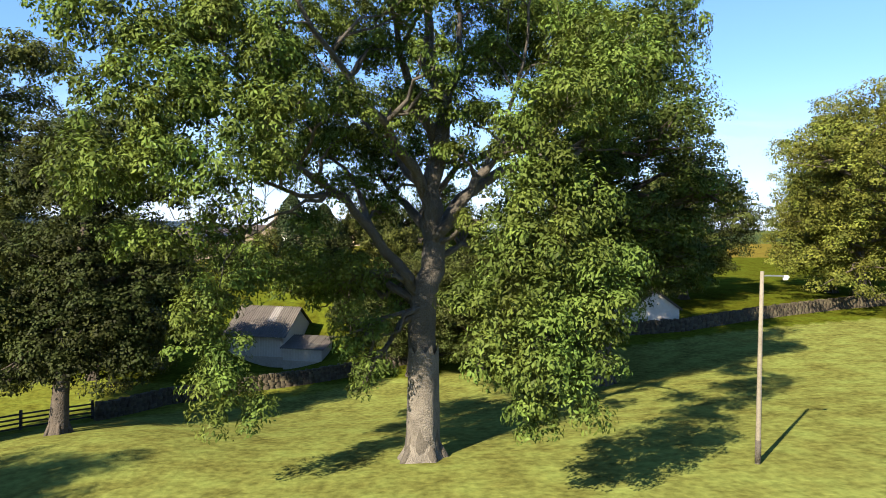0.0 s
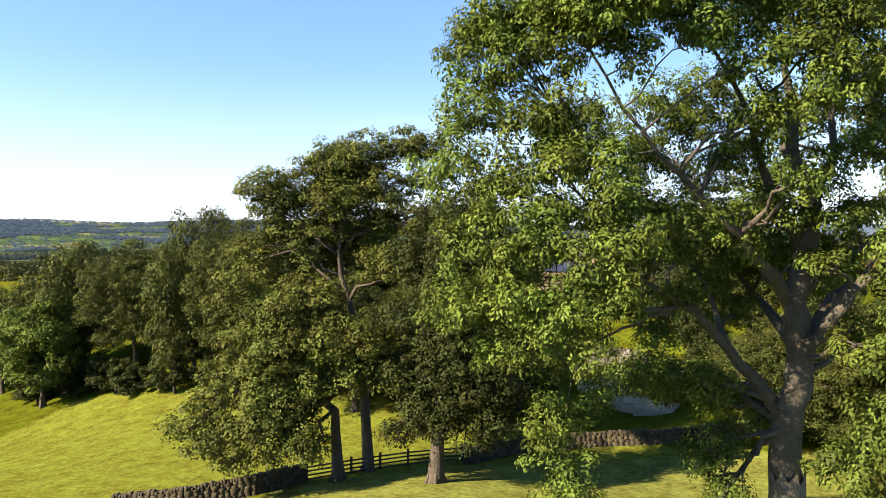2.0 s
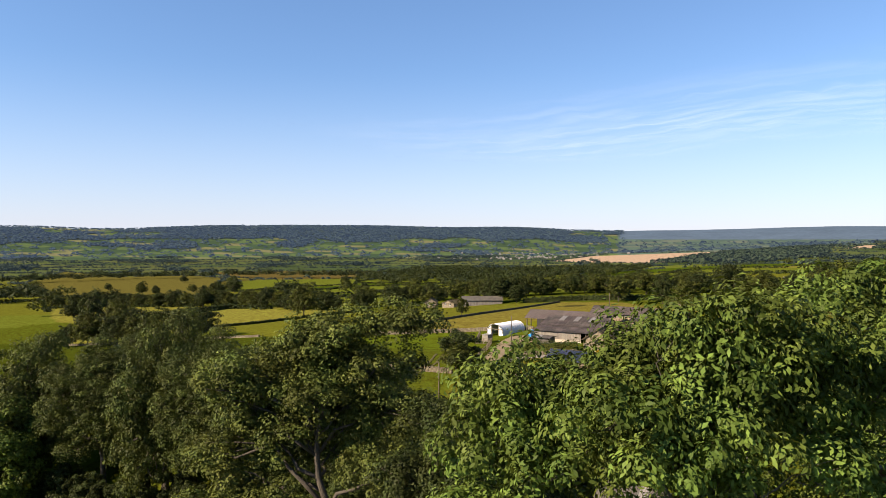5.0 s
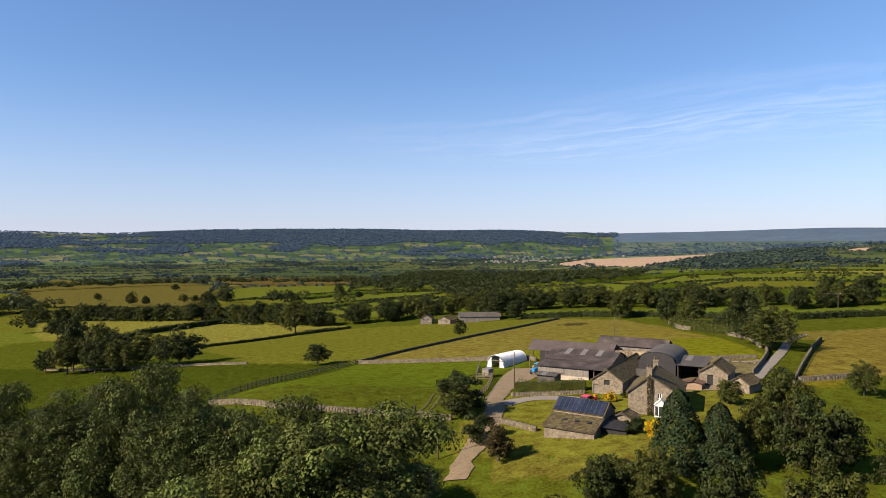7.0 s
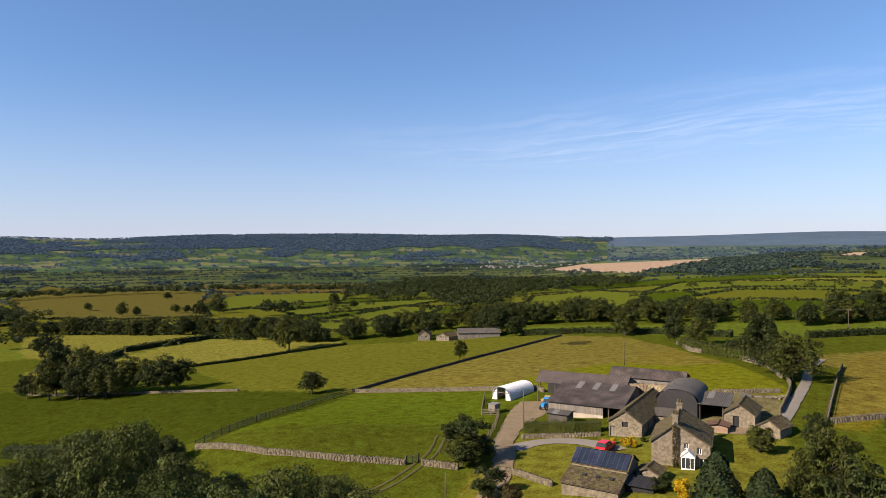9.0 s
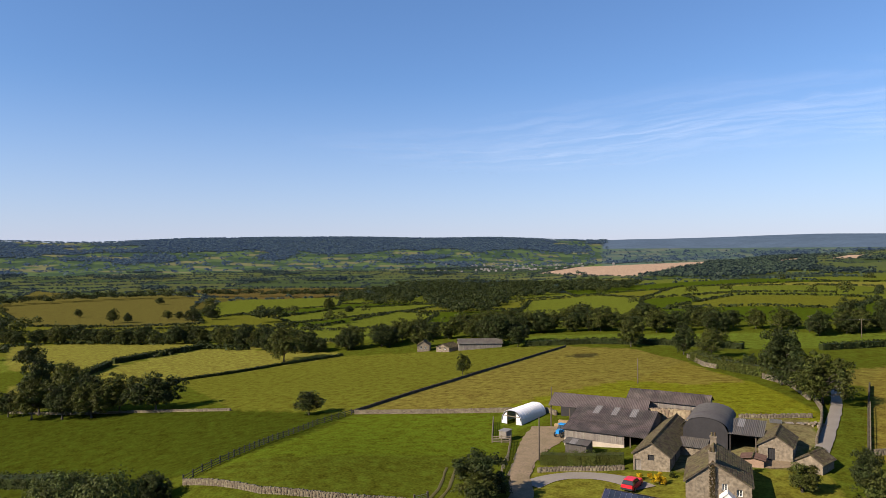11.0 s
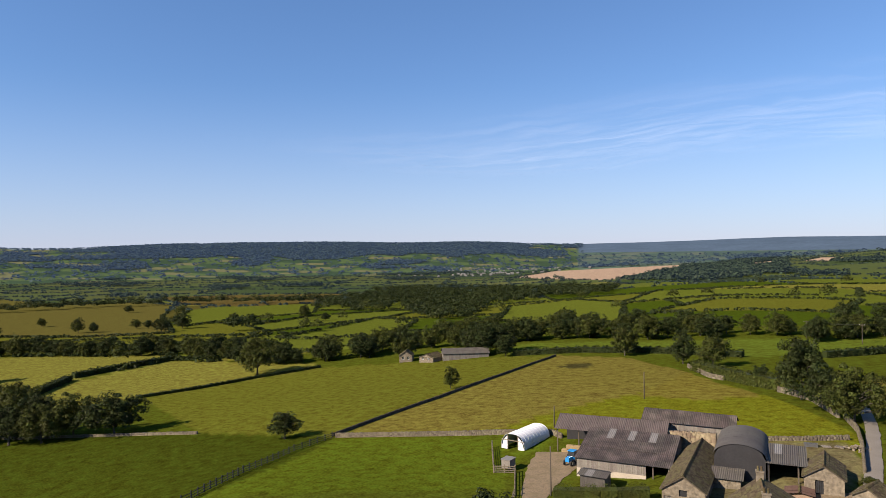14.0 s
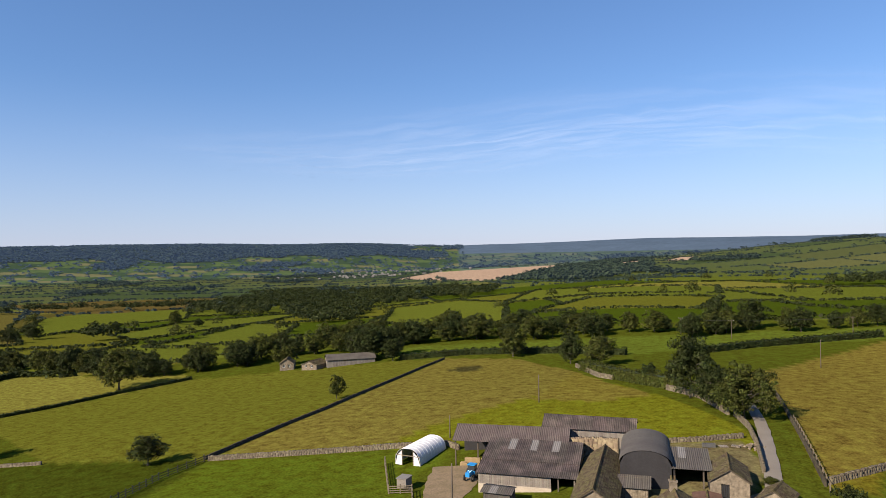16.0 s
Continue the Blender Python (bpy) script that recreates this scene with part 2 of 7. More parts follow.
def unit(rng, n, zmin=-0.5):
    d = rng.normal(0, 1, (n * 3 + 8, 3))
    d /= np.linalg.norm(d, axis=1, keepdims=True)
    d = d[d[:, 2] > zmin]
    return d[:n]


def crown_points(rng, lobes, clumps, per, sigma, flat=0.75, tall=0.85):
    """Leaf places and outward directions: each lobe is a cluster of small leafy domes set apart from one another."""
    C, D, T = [], [], []
    vol = np.array([l[3] ** 2 for l in lobes])
    num = np.maximum(3, (vol / vol.sum() * clumps).astype(int))
    tips = []
    for (x, y, z, r), k in zip(lobes, num):
        d = unit(rng, k * 3, -0.8)
        d = d[:k * 3]
        p = np.array((x, y, z)) + d * np.array((r, r, r * flat)) * rng.uniform(0.35, 1.1, (len(d), 1))
        keep = []
        for i in range(len(p)):
            if len(keep) < k and all(((p[i] - p[j]) ** 2).sum() > (1.5 * sigma) ** 2 for j in keep):
                keep.append(i)
        p, d = p[keep], d[keep]
        tips.append(p)
        off = unit(rng, len(p) * per, -0.35)
        big = (rng.uniform(0.65, 1.35, (len(p), 1)) * np.array((1.5, 1.5, 1.5 * tall))).repeat(per, 0)
        lean = np.repeat(rng.normal(0, 0.2, (len(p), 3)), per, 0)
        lump = 1 + 0.22 * np.sin(off[:, :1] * 7 + lean[:, :1] * 30) * np.sin(off[:, 1:2] * 6 + lean[:, 1:2] * 30)
        q = np.repeat(p, per, 0) + (off + lean * np.abs(off[:, 2:])) * sigma * big * lump * rng.uniform(0.7, 1.08, (len(off), 1)) + rng.normal(0, 0.08 * sigma, off.shape)
        C.append(q)
        D.append(np.repeat(d, per, 0) * 0.2 + off * 0.95)
        T.append(np.repeat(rng.uniform(-0.42, 0.5, len(p)), per))
    return np.concatenate(C), np.concatenate(D), np.concatenate(T), tips


def tree_meshes(seed, lobes, trunk_h, trunk_r, clumps, per, sigma, leaf, leafmat, barkmat, twigs=2, hang=0.0, limbs=None, sides=8, flat=0.75, slim=0.55, tall=0.85, limb_r=0.36):
    """The wood and the leaves of one tree that stands at the origin. limbs: rows of points, the first of them the trunk."""
    rng = np.random.default_rng(seed)
    wood = Shape()
    top = max(l[2] for l in lobes)
    if limbs is None:
        w = rng.normal(0, 0.02 * top, (4, 2))
        mid = np.average([l[:2] for l in lobes], axis=0, weights=[l[3] for l in lobes])
        w = w + mid * np.array((0.3, 0.6, 0.9, 1.0))[:, None]
        lobes = list(lobes) + [(mid[0] + a * 0.05 * top, mid[1] + b * 0.05 * top, c * top, 0.085 * top) for a, b, c in ((0, 0, 0.93), (1, -1, 0.82), (-1.1, 0.8, 0.86), (0.2, 1.2, 0.75), (-0.9, -1, 0.72))]
        top = top - 1.5
        trunk = [(0, 0, -0.5), (0, 0, 0.3), (w[0][0] * 0.3, w[0][1] * 0.3, trunk_h), (w[1][0], w[1][1], trunk_h + (top - trunk_h) * 0.4), (w[2][0], w[2][1], top * 0.8), (w[3][0], w[3][1], top)]
        limbs = [trunk]
    nodes, drawn = [], []
    for k, pts in enumerate(limbs):
        r0 = trunk_r if k == 0 else min(trunk_r * limb_r, 0.8 * min(drawn, key=lambda q: (q[0] - Vector(pts[0])).length)[1])
        n = len(pts)
        fine = []
        for i in range(n - 1):
            for u in (0.0, 0.33, 0.67):
                j = 0 if (k == 0 and i < 2) or (i == 0 and u == 0) else 0.11
                fine.append(Vector(pts[i]).lerp(Vector(pts[i + 1]), u) + Vector(rng.normal(0, j, 3)))
        fine.append(Vector(pts[-1]))
        m = len(fine)
        rad = [r0 * (0.14 + 0.86 * (1 - i / (m - 1)) ** 1.5) for i in range(m)]
        if k == 0:
            rad = [r0 * max(0.1, 1 + 0.75 * max(0, 1 - max(0, q.z + 0.4) / 1.1) ** 1.5 - 0.9 * (max(0, q.z) / max(1, fine[-1].z)) ** 1.3) for q in fine]
        wood.tube(fine, rad, sides + 3)
        drawn += list(zip(fine, rad))
        nodes += [(q, r) for q, r in zip(fine, rad) if k or q.z > trunk_h * 0.8]
    if limb_r > 0.36 or len(limbs) == 1:
        for a in range(5):   # roots spreading from the foot
            w = a * 1.257 + rng.uniform(-0.3, 0.3)
            c, e = math.cos(w), math.sin(w)
            wood.tube([(c * trunk_r * 0.75, e * trunk_r * 0.75, 0.9), (c * trunk_r * 1.15, e * trunk_r * 1.15, 0.3), (c * trunk_r * 1.8, e * trunk_r * 1.8, -0.35)], [trunk_r * 0.2, trunk_r * 0.3, trunk_r * 0.22], 6)
    C, D, T, tips = crown_points(rng, lobes, clumps, per, sigma, flat, tall)
    for (x, y, z, r), tp in zip(lobes, tips):
        c = Vector((x, y, z))
        f, fr = min(nodes, key=lambda q: (q[0] - c).length + 1.2 * max(0, q[0].z - c.z + 0.5 * Vector((q[0].x - x, q[0].y - y)).length))
        rr = min(fr * 0.7, 0.05 + 0.03 * (c - f).length)
        d = c - f
        bend = Vector((0, 0, 0.12 * d.length))
        pts = [f]
        for u in (0.2, 0.4, 0.6, 0.8):
            pts.append(f.lerp(c, u) + bend * (4 * u * (1 - u)) + Vector(rng.normal(0, 0.055 * d.length, 3)))
        pts.append(c)
        wood.tube(pts, [rr, rr * 0.85, rr * 0.7, rr * 0.55, rr * 0.45, rr * 0.3], sides)
        for p in tp[:: max(1, len(tp) // max(1, twigs))][:twigs]:
            p = Vector(p)
            st = pts[3].lerp(c, rng.uniform(0.0, 1.0))
            wood.tube([st, st.lerp(p, 0.5) + Vector(rng.normal(0, 0.15, 3)), p], [rr * 0.4, rr * 0.26, rr * 0.1], max(4, sides - 3))
    v, fc = leaf_cards(rng, C, D, leaf, 0.42, 0.25, slim, hang)
    me = mesh_np("leaves", v, fc, leafmat)
    tone = np.zeros((len(v), 4), np.float32)   # random tone for each spray, to set the clumps apart
    tone[:, :3] = np.repeat(T, 4)[:, None]
    me.color_attributes.new("tone", 'FLOAT_COLOR', 'POINT').data.foreach_set("color", tone.ravel())
    return wood.mesh("wood", barkmat, True), me


def auto_lobes(seed, h, w, n, base=0.3, squash=1.0):
    """Lumps over the skin of an uneven crown, with a few inside it."""
    rng = np.random.default_rng(seed + 77)
    R, out = w / 2, []
    z0 = h * base
    zc, hz = z0 + (h - z0) * 0.46, (h - z0) * 0.5
    for k in range(n):
        u = 1 - 1.75 * (k + 0.5) / n
        a = k * 2.39996 + rng.uniform(-0.5, 0.5)
        s = math.sqrt(max(0.0, 1 - u * u))
        f = rng.uniform(0.5, 0.85)
        r = R * rng.uniform(0.24, 0.42) * (0.8 if u > 0.7 else 1)
        lean = 1 + 0.22 * math.sin(2 * a + seed)
        out.append((R * f * s * lean * math.cos(a), R * f * s * lean * math.sin(a), max(r * 0.4, zc + hz * min(0.92, f + 0.12) * u), r))
    for k in range(max(2, n // 6)):
        out.append((rng.uniform(-0.25, 0.25) * R, rng.uniform(-0.25, 0.25) * R, zc + hz * rng.uniform(-0.3, 0.4), R * 0.42))
    return out


def stand(x, y, dz=0.0, turn=0.0):
    return pose(x, y, float(land(x, y)) + dz, 0, 0, turn)


# ---- land ----
# heights of the land: knolls round the farm, then the valley and the hills beyond
def smooth(a, b, v):
    u = np.clip((np.asarray(v, float) - a) / (b - a), 0, 1)
    return u * u * (3 - 2 * u)


AZ = [-180, -40, -20, -15, -8, -3, 0, 5, 8, 12, 16, 19, 22, 28, 34, 40, 47, 53, 60, 75, 180]
SKY = [60, 80, 95, 100, 104, 107, 103, 92, 84, 78, 86, 94, 100, 98, 98, 97, 97, 91, 84, 82, 50]
FOOT = [3600, 3400, 3200, 3200, 3100, 3050, 3000, 3000, 3000, 2950, 2900, 2700, 2600, 2550, 2500, 2500, 2500, 2500, 2500, 2500, 3600]


def land_far(x, y):
    dx, dy = x + 20, y - 30
    r = np.hypot(dx, dy)
    az = np.degrees(np.arctan2(-dx, dy))
    left = np.interp(r, [0, 250, 400, 700, 1200, 2000, 2600, 9000], [0, -4, -13, -24, -33, -38, -38, -38])
    right = np.interp(r, [0, 250, 400, 700, 1200, 2000, 2600, 9000], [8, 6, 3, 0, -4, 0, 0, 0])
    z = left + (right - left) * smooth(26, -6, az)
    z = z + (60 * smooth(1200, 2300, r)) * smooth(2, -20, az) * smooth(-170, -60, az)
    foot = np.interp(az, AZ, FOOT)
    top = np.interp(az, AZ, SKY)
    up = smooth(foot, foot + 1500, r)
    return z + (top - z) * up


BASE = (-0.51, 4.91, 1.96)
KNOLLS = [(-20, 130, 40, 4.6), (-60, 110, 30, -0.5), (-90, 95, 25, 12.0), (-110, 60, 40, -11.2), (-85, 50, 25, -0.5), (-10, 60, 22, -5.5), (0, 30, 20, 1.4), (-30, 40, 20, 0.4), (-60, 200, 50, 2.9), (-140, 150, 50, 4.6), (-200, 220, 60, -2.5), (0, 180, 45, 3.4), (-200, 100, 60, 0.1), (40, 80, 40, -0.1), (-90, 270, 50, 0.3), (-20, 85, 20, 5.3), (-19, 35, 7, 1.3), (-17, 73, 7, -5.2)]


def land_near(x, y):
    z = BASE[0] + BASE[1] * x / 100 + BASE[2] * y / 100
    for cx, cy, s, h in KNOLLS:
        z = z + h * np.exp(-((x - cx) ** 2 + (y - cy) ** 2) / (2 * s * s))
    return z


def land(x, y):
    x, y = np.asarray(x, float), np.asarray(y, float)
    w = smooth(200, 420, np.hypot(x + 45, y - 110))
    return land_near(x, y) * (1 - w) + land_far(x, y) * w


PASTURE, LUSH, HAYF = (0.078, 0.081, 0.01), (0.037, 0.054, 0.004), (0.118, 0.112, 0.02)
ROUGH, STUBBLE, CROP = (0.106, 0.09, 0.018), (0.28, 0.2, 0.14), (0.074, 0.088, 0.011)
MOOR_HAZED, WOODF, YELL = (0.055, 0.08, 0.112), (0.022, 0.03, 0.014), (0.1, 0.088, 0.009)
FIELDS = []


def field(colour, pts, soft=0.0):
    FIELDS.append((colour, pts))


field((0.088, 0.1, 0.016), [(-90, -80), (160, -80), (160, 75), (30, 62), (-5, 57), (-35, 58), (-60, 70), (-90, 60)])
field((0.108, 0.12, 0.03), [(-32, -80), (160, -80), (160, 75), (30, 62), (-5, 57), (-22, 46), (-32, 36)])
field(PASTURE, [(-209.8, 205.8), (-136.4, 153.0), (-102.3, 152.9), (-88.6, 275.8), (-104.0, 276.1), (-178.5, 261.6)])
field(HAYF, [(-222.8, 153.7), (-209.5, 154.2), (-231.1, 182.2), (-211.0, 206.9), (-179.5, 262.9), (-186.0, 272.7), (-268.3, 278.4), (-267.9, 224.6), (-255.9, 195.9), (-270.4, 183.3)])
field(HAYF, [(-407.5, 268.6), (-382.6, 289.9), (-287.4, 297.7), (-271.7, 278.1), (-271.6, 227.5), (-269.4, 208.0), (-308.5, 207.0)])
field(ROUGH, [(-101.2, 153.0), (-87.5, 275.7), (-60.5, 265.9), (-40.7, 229.4), (-44.9, 195.6), (-56.3, 181.3), (-65.3, 168.1), (-71.1, 156.5)])
field((0.092, 0.096, 0.007), [(-71.1, 156.5), (-65.3, 168.1), (-56.3, 181.3), (-44.9, 195.6), (-40.7, 229.4), (-33.4, 209.5), (-19.8, 181.5), (-11.5, 158.5), (-12.2, 149.5), (-25.8, 148.0), (-45.7, 158.4), (-67.0, 155.2)])
field(ROUGH, [(-13.1, 195.0), (-3.7, 218.9), (49.9, 284.4), (14.6, 182.1), (0.2, 152.9), (-3.6, 160.9), (-1.5, 189.2)])
field(YELL, [(-1.5, 189.2), (-3.6, 160.9), (0.2, 152.9), (14.6, 182.1), (-2.0, 134.3), (-7.1, 135.0)])
field((0.1, 0.085, 0.04), [(-32.2, 141.0), (-27.9, 150.5), (-24.5, 152.7), (-13.2, 153.6), (-12.7, 142.1), (-16.9, 129.6), (-26.1, 125.5), (-31.8, 124.5)])
field(CROP, [(-206.7, 561.1), (-262.2, 768.6), (-194.2, 806.5), (-127.2, 698.5), (-83.3, 402.9)])
field(CROP, [(-405.2, 497.9), (-430.5, 626.2), (-378.4, 725.9), (-349.7, 724.0), (-338.6, 622.4), (-342.2, 447.5)])
field(CROP, [(-554.4, 568.5), (-658.0, 698.6), (-667.1, 830.9), (-569.5, 852.0), (-452.3, 664.7), (-488.5, 585.6), (-465.2, 488.1)])
field(CROP, [(-300.2, 400.5), (-340.6, 602.2), (-290.3, 588.3), (-218.0, 396.4), (-270.1, 379.7)])
field(PASTURE, [(-798.1, 513.4), (-786.0, 559.0), (-881.3, 842.2), (-733.2, 683.2), (-705.6, 533.1), (-650.3, 441.6)])
field((0.058, 0.052, 0.012), [(-641.3, 455.9), (-741.1, 559.3), (-724.9, 684.8), (-730.3, 746.5), (-693.4, 1105.0), (-566.1, 901.0), (-667.1, 830.9), (-658.0, 698.6), (-554.4, 568.5), (-459.5, 443.2), (-541.9, 387.4)])
field(CROP, [(-127.2, 698.5), (-118.1, 890.5), (-36.5, 825.4), (73.5, 769.2), (55.9, 631.1), (-48.0, 700.0)])
field(PASTURE, [(-85.4, 532.6), (-46.1, 650.9), (50.1, 586.0), (16.6, 440.1), (-23.7, 489.6)])
field(CROP, [(-107.4, 286.3), (-72.8, 300.6), (14.4, 305.5), (12.2, 288.3), (-30.6, 268.1), (-69.4, 283.1)])
field(STUBBLE, [(-593.3, 1820.2), (-592.6, 2122.7), (-592.8, 2599.6), (-192.2, 2401.4), (-176.2, 1983.9), (-215.8, 1391.2), (-284.8, 1416.7)])
field((0.092, 0.09, 0.012), [(-49, 94), (-20, 94), (-10, 112), (-13, 130), (-30, 124), (-50, 124), (-53, 112)])
field((0.058, 0.076, 0.006), [(-100, 152), (-56, 155), (-60, 135), (-58, 128), (-97, 108), (-98, 125)])
field((0.082, 0.076, 0.012), [(-44.2, 99.9), (-39.9, 97.7), (-34.0, 93.3), (-28.7, 93.6), (-23.6, 101.0), (-21.5, 89.5), (-39.6, 87.7)])
field((0.04, 0.036, 0.012), [(-80.4, 247.3), (-77.1, 252.3), (-69.7, 252.3), (-69.3, 243.3), (-75.5, 240.7)])
field((0.112, 0.09, 0.017), [(-6.5, 137.4), (-1.0, 190), (4, 220), (20, 250), (50, 285), (160, 310), (160, 160), (4.7, 146.2)])
field((0.066, 0.086, 0.01), [(-112, 284), (-112, 312), (60, 320), (165, 332), (165, 304), (50, 290), (10, 281), (-30, 269), (-70, 284)])
field((0.108, 0.09, 0.016), [(-48, 188), (-41, 229.4), (-33.4, 209.5), (-24, 189), (-34, 183)])
field((0.032, 0.041, 0.004), [(-300, 90), (-300, 153), (-222.8, 153.2), (-101, 152.5), (-98, 125), (-97, 108), (-120, 90)])
field((0.076, 0.067, 0.016), [(-1273, 866), (-974, 772), (-904, 847), (-760, 780), (-604, 600), (-418, 429), (-464, 389), (-560, 383), (-900, 560)])
field((0.075, 0.057, 0.017), [(-987, 960), (-853, 1060), (-683, 1120), (-560, 850), (-640, 760), (-760, 790)])
field(STUBBLE, [(-21.7, 2067.9), (67.5, 2204.9), (50.0, 1832.4), (10.1, 1787.0)])
field(STUBBLE, [(109.3, 1905.3), (167.3, 2091.2), (198.3, 1964.2), (164.2, 1817.3)])


def inside(px, py, poly):
    hit = np.zeros(px.shape, bool)
    for (x0, y0), (x1, y1) in zip(poly, poly[1:] + poly[:1]):
        if y0 != y1:
            cross = ((y0 > py) != (y1 > py)) & (px < (x1 - x0) * (py - y0) / (y1 - y0) + x0)
            hit ^= cross
    return hit


# far fields: a skewed patchwork, each with its own crop
def patchwork(x, y):
    u = x * 0.94 + y * 0.34 + 25 * np.sin(y / 170.0)
    v = -x * 0.34 + y * 0.94 + 25 * np.sin(x / 140.0)
    row = np.floor(v / 165.0)
    su = 220 + 80 * np.sin(row * 1.7)
    colm = np.floor(u / su + 0.37 * row)
    h = np.abs(np.sin(row * 12.9898 + colm * 78.233) * 43758.5453) % 1.0
    return row, colm, h


def field_number(x, y):
    row, colm, h = patchwork(x, y)
    k = row * 1000 + colm
    for i, (colour, poly) in enumerate(FIELDS):
        k[inside(x, y, poly)] = 1e7 + i
    return k


def tint(x, y):
    row, colm, h = patchwork(x, y)
    c = np.empty(x.shape + (3,))
    c[:] = (0.05, 0.06, 0.006)
    r = np.hypot(x + 20, y - 30)
    far = r > 330
    for lo, hi, k in ((0, 0.35, CROP), (0.35, 0.6, LUSH), (0.6, 0.85, PASTURE), (0.85, 0.95, HAYF), (0.95, 1.0, WOODF)):
        c[far & (h >= lo) & (h < hi)] = k
    # from 900 m outwards distance haze is mixed into the field colours
    far_haze = smooth(900, 1500, r)[..., None]
    c = c * (1 - far_haze) + far_haze * (c * 0.5 + np.array((0.018, 0.026, 0.02)))
    for colour, poly in FIELDS:
        c[inside(x, y, poly)] = colour
    return c


def polar_sheet(name, r0, r1, rings, azs, height, mat, centre=(-10, 8)):
    rr = np.geomspace(r0, r1, rings)
    A, Rr = np.meshgrid(np.radians(azs), rr)
    x, y = centre[0] - np.sin(A) * Rr, centre[1] + np.cos(A) * Rr
    v = np.stack([x, y, height(x, y)], -1).reshape(-1, 3)
    na = len(azs)
    i = np.arange((rings - 1) * (na - 1))
    i = i // (na - 1) * na + i % (na - 1)
    f = np.stack([i, i + na, i + na + 1, i + 1], 1)
    me = mesh_np(name, v, f, mat, True)
    col = me.color_attributes.new("tint", 'FLOAT_COLOR', 'POINT')
    return me, col, v


def ground_height(x, y):
    w = smooth(2300, 2600, np.hypot(x + 20, y - 30))
    return land(x, y) * (1 - w) + w * (-40)


AZS = np.concatenate([np.arange(-180, -45, 3.0), np.arange(-45, 72, 0.3), np.arange(72, 181, 3.0)])
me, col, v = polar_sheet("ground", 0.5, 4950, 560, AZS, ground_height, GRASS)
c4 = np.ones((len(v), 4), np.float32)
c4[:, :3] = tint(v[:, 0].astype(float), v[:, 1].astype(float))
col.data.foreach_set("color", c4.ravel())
tagged(new("ground", me), "sloping green pasture and farm fields of varied crops", "ground", kind="structure")


# the hills across the valley
def wave(x, y, s):
    return np.sin(x / s + 1.3 * np.sin(y / (1.7 * s))) + np.sin(y / (0.8 * s) + 1.1 * np.sin(x / (1.3 * s)) + 2.0)


def hill_height(x, y):
    z = land_far(x, y)
    r = np.hypot(x + 20, y - 30)
    z = z + 4 * smooth(2700, 3500, r) * wave(x, y, 210.0)
    return np.where(r < 2500, -41.0, z)


def hill_wood(x, y):
    az = np.degrees(np.arctan2(-(x + 20), y - 30))
    rel = (land_far(x, y) + 38) / (np.interp(az, AZ, SKY) + 38)
    n = wave(x, y, 130.0) + 0.5 * wave(x, y, 47.0)
    band = (rel > 0.5 + 0.05 * n) & (rel < 0.8 + 0.35 * smooth(50, 44, az) + 0.1 * n)
    spots = (n > 1.7) | ((rel > 0.2) & (rel < 0.5) & (n > 1.3))
    near_hill = (az > 12) & (band | spots) & (az > 14.5 + 1.6 * n)
    return near_hill | ((az <= 12) & (n > 1.6) & (rel < 0.45))


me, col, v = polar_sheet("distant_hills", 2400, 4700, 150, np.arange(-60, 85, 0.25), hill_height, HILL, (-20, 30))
x, y = v[:, 0].astype(float), v[:, 1].astype(float)
row, colm, h = patchwork(x * 2.3, y * 2.3)
c4 = np.ones((len(v), 4), np.float32)
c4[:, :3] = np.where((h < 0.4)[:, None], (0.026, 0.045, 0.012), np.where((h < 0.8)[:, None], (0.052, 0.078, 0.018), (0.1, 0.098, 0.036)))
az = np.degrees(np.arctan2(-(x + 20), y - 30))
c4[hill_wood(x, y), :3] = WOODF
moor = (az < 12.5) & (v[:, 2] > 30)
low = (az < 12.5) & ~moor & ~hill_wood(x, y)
# bluish haze is put into the colours of low slopes and moor
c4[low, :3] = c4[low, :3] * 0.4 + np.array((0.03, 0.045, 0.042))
c4[moor, :3] = MOOR_HAZED
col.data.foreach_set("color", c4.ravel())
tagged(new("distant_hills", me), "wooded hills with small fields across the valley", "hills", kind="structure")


# ---- the large trees near the start ----
WOODROWS = [(-136.6, 67.0, 18.0, 15.1), (-127.2, 64.8, 18.0, 14.6), (-116.8, 65.3, 18.0, 13.1), (-105.4, 64.5, 18.0, 14.5), (-99.2, 65.3, 22.5, 15.4), (-94.2, 78.2, 15.3, 14.2), (-86.4, 66.8, 20.4, 14.0), (-88.7, 76.9, 15.3, 15.1), (-73.5, 65.9, 23.2, 13.4), (-76.1, 74.6, 14.6, 15.5), (-63.6, 65.0, 21.3, 13.4), (-66.9, 77.4, 11.8, 12.9), (-54.9, 65.9, 19.6, 13.3), (-56.8, 79.6, 11.6, 11.2), (-45.0, 67.5, 17.3, 16.0), (-46.6, 77.2, 8.8, 9.7)]

def planted(name, x, y, wood, leaves, label, group="", turn=0.0, s=1.0, category="tree"):
    t = thing(name, stand(x, y, 0, turn) @ Matrix.Scale(s, 4), label, category, group)
    part("trunk", wood, t)
    part("crown", leaves, t)
    return t


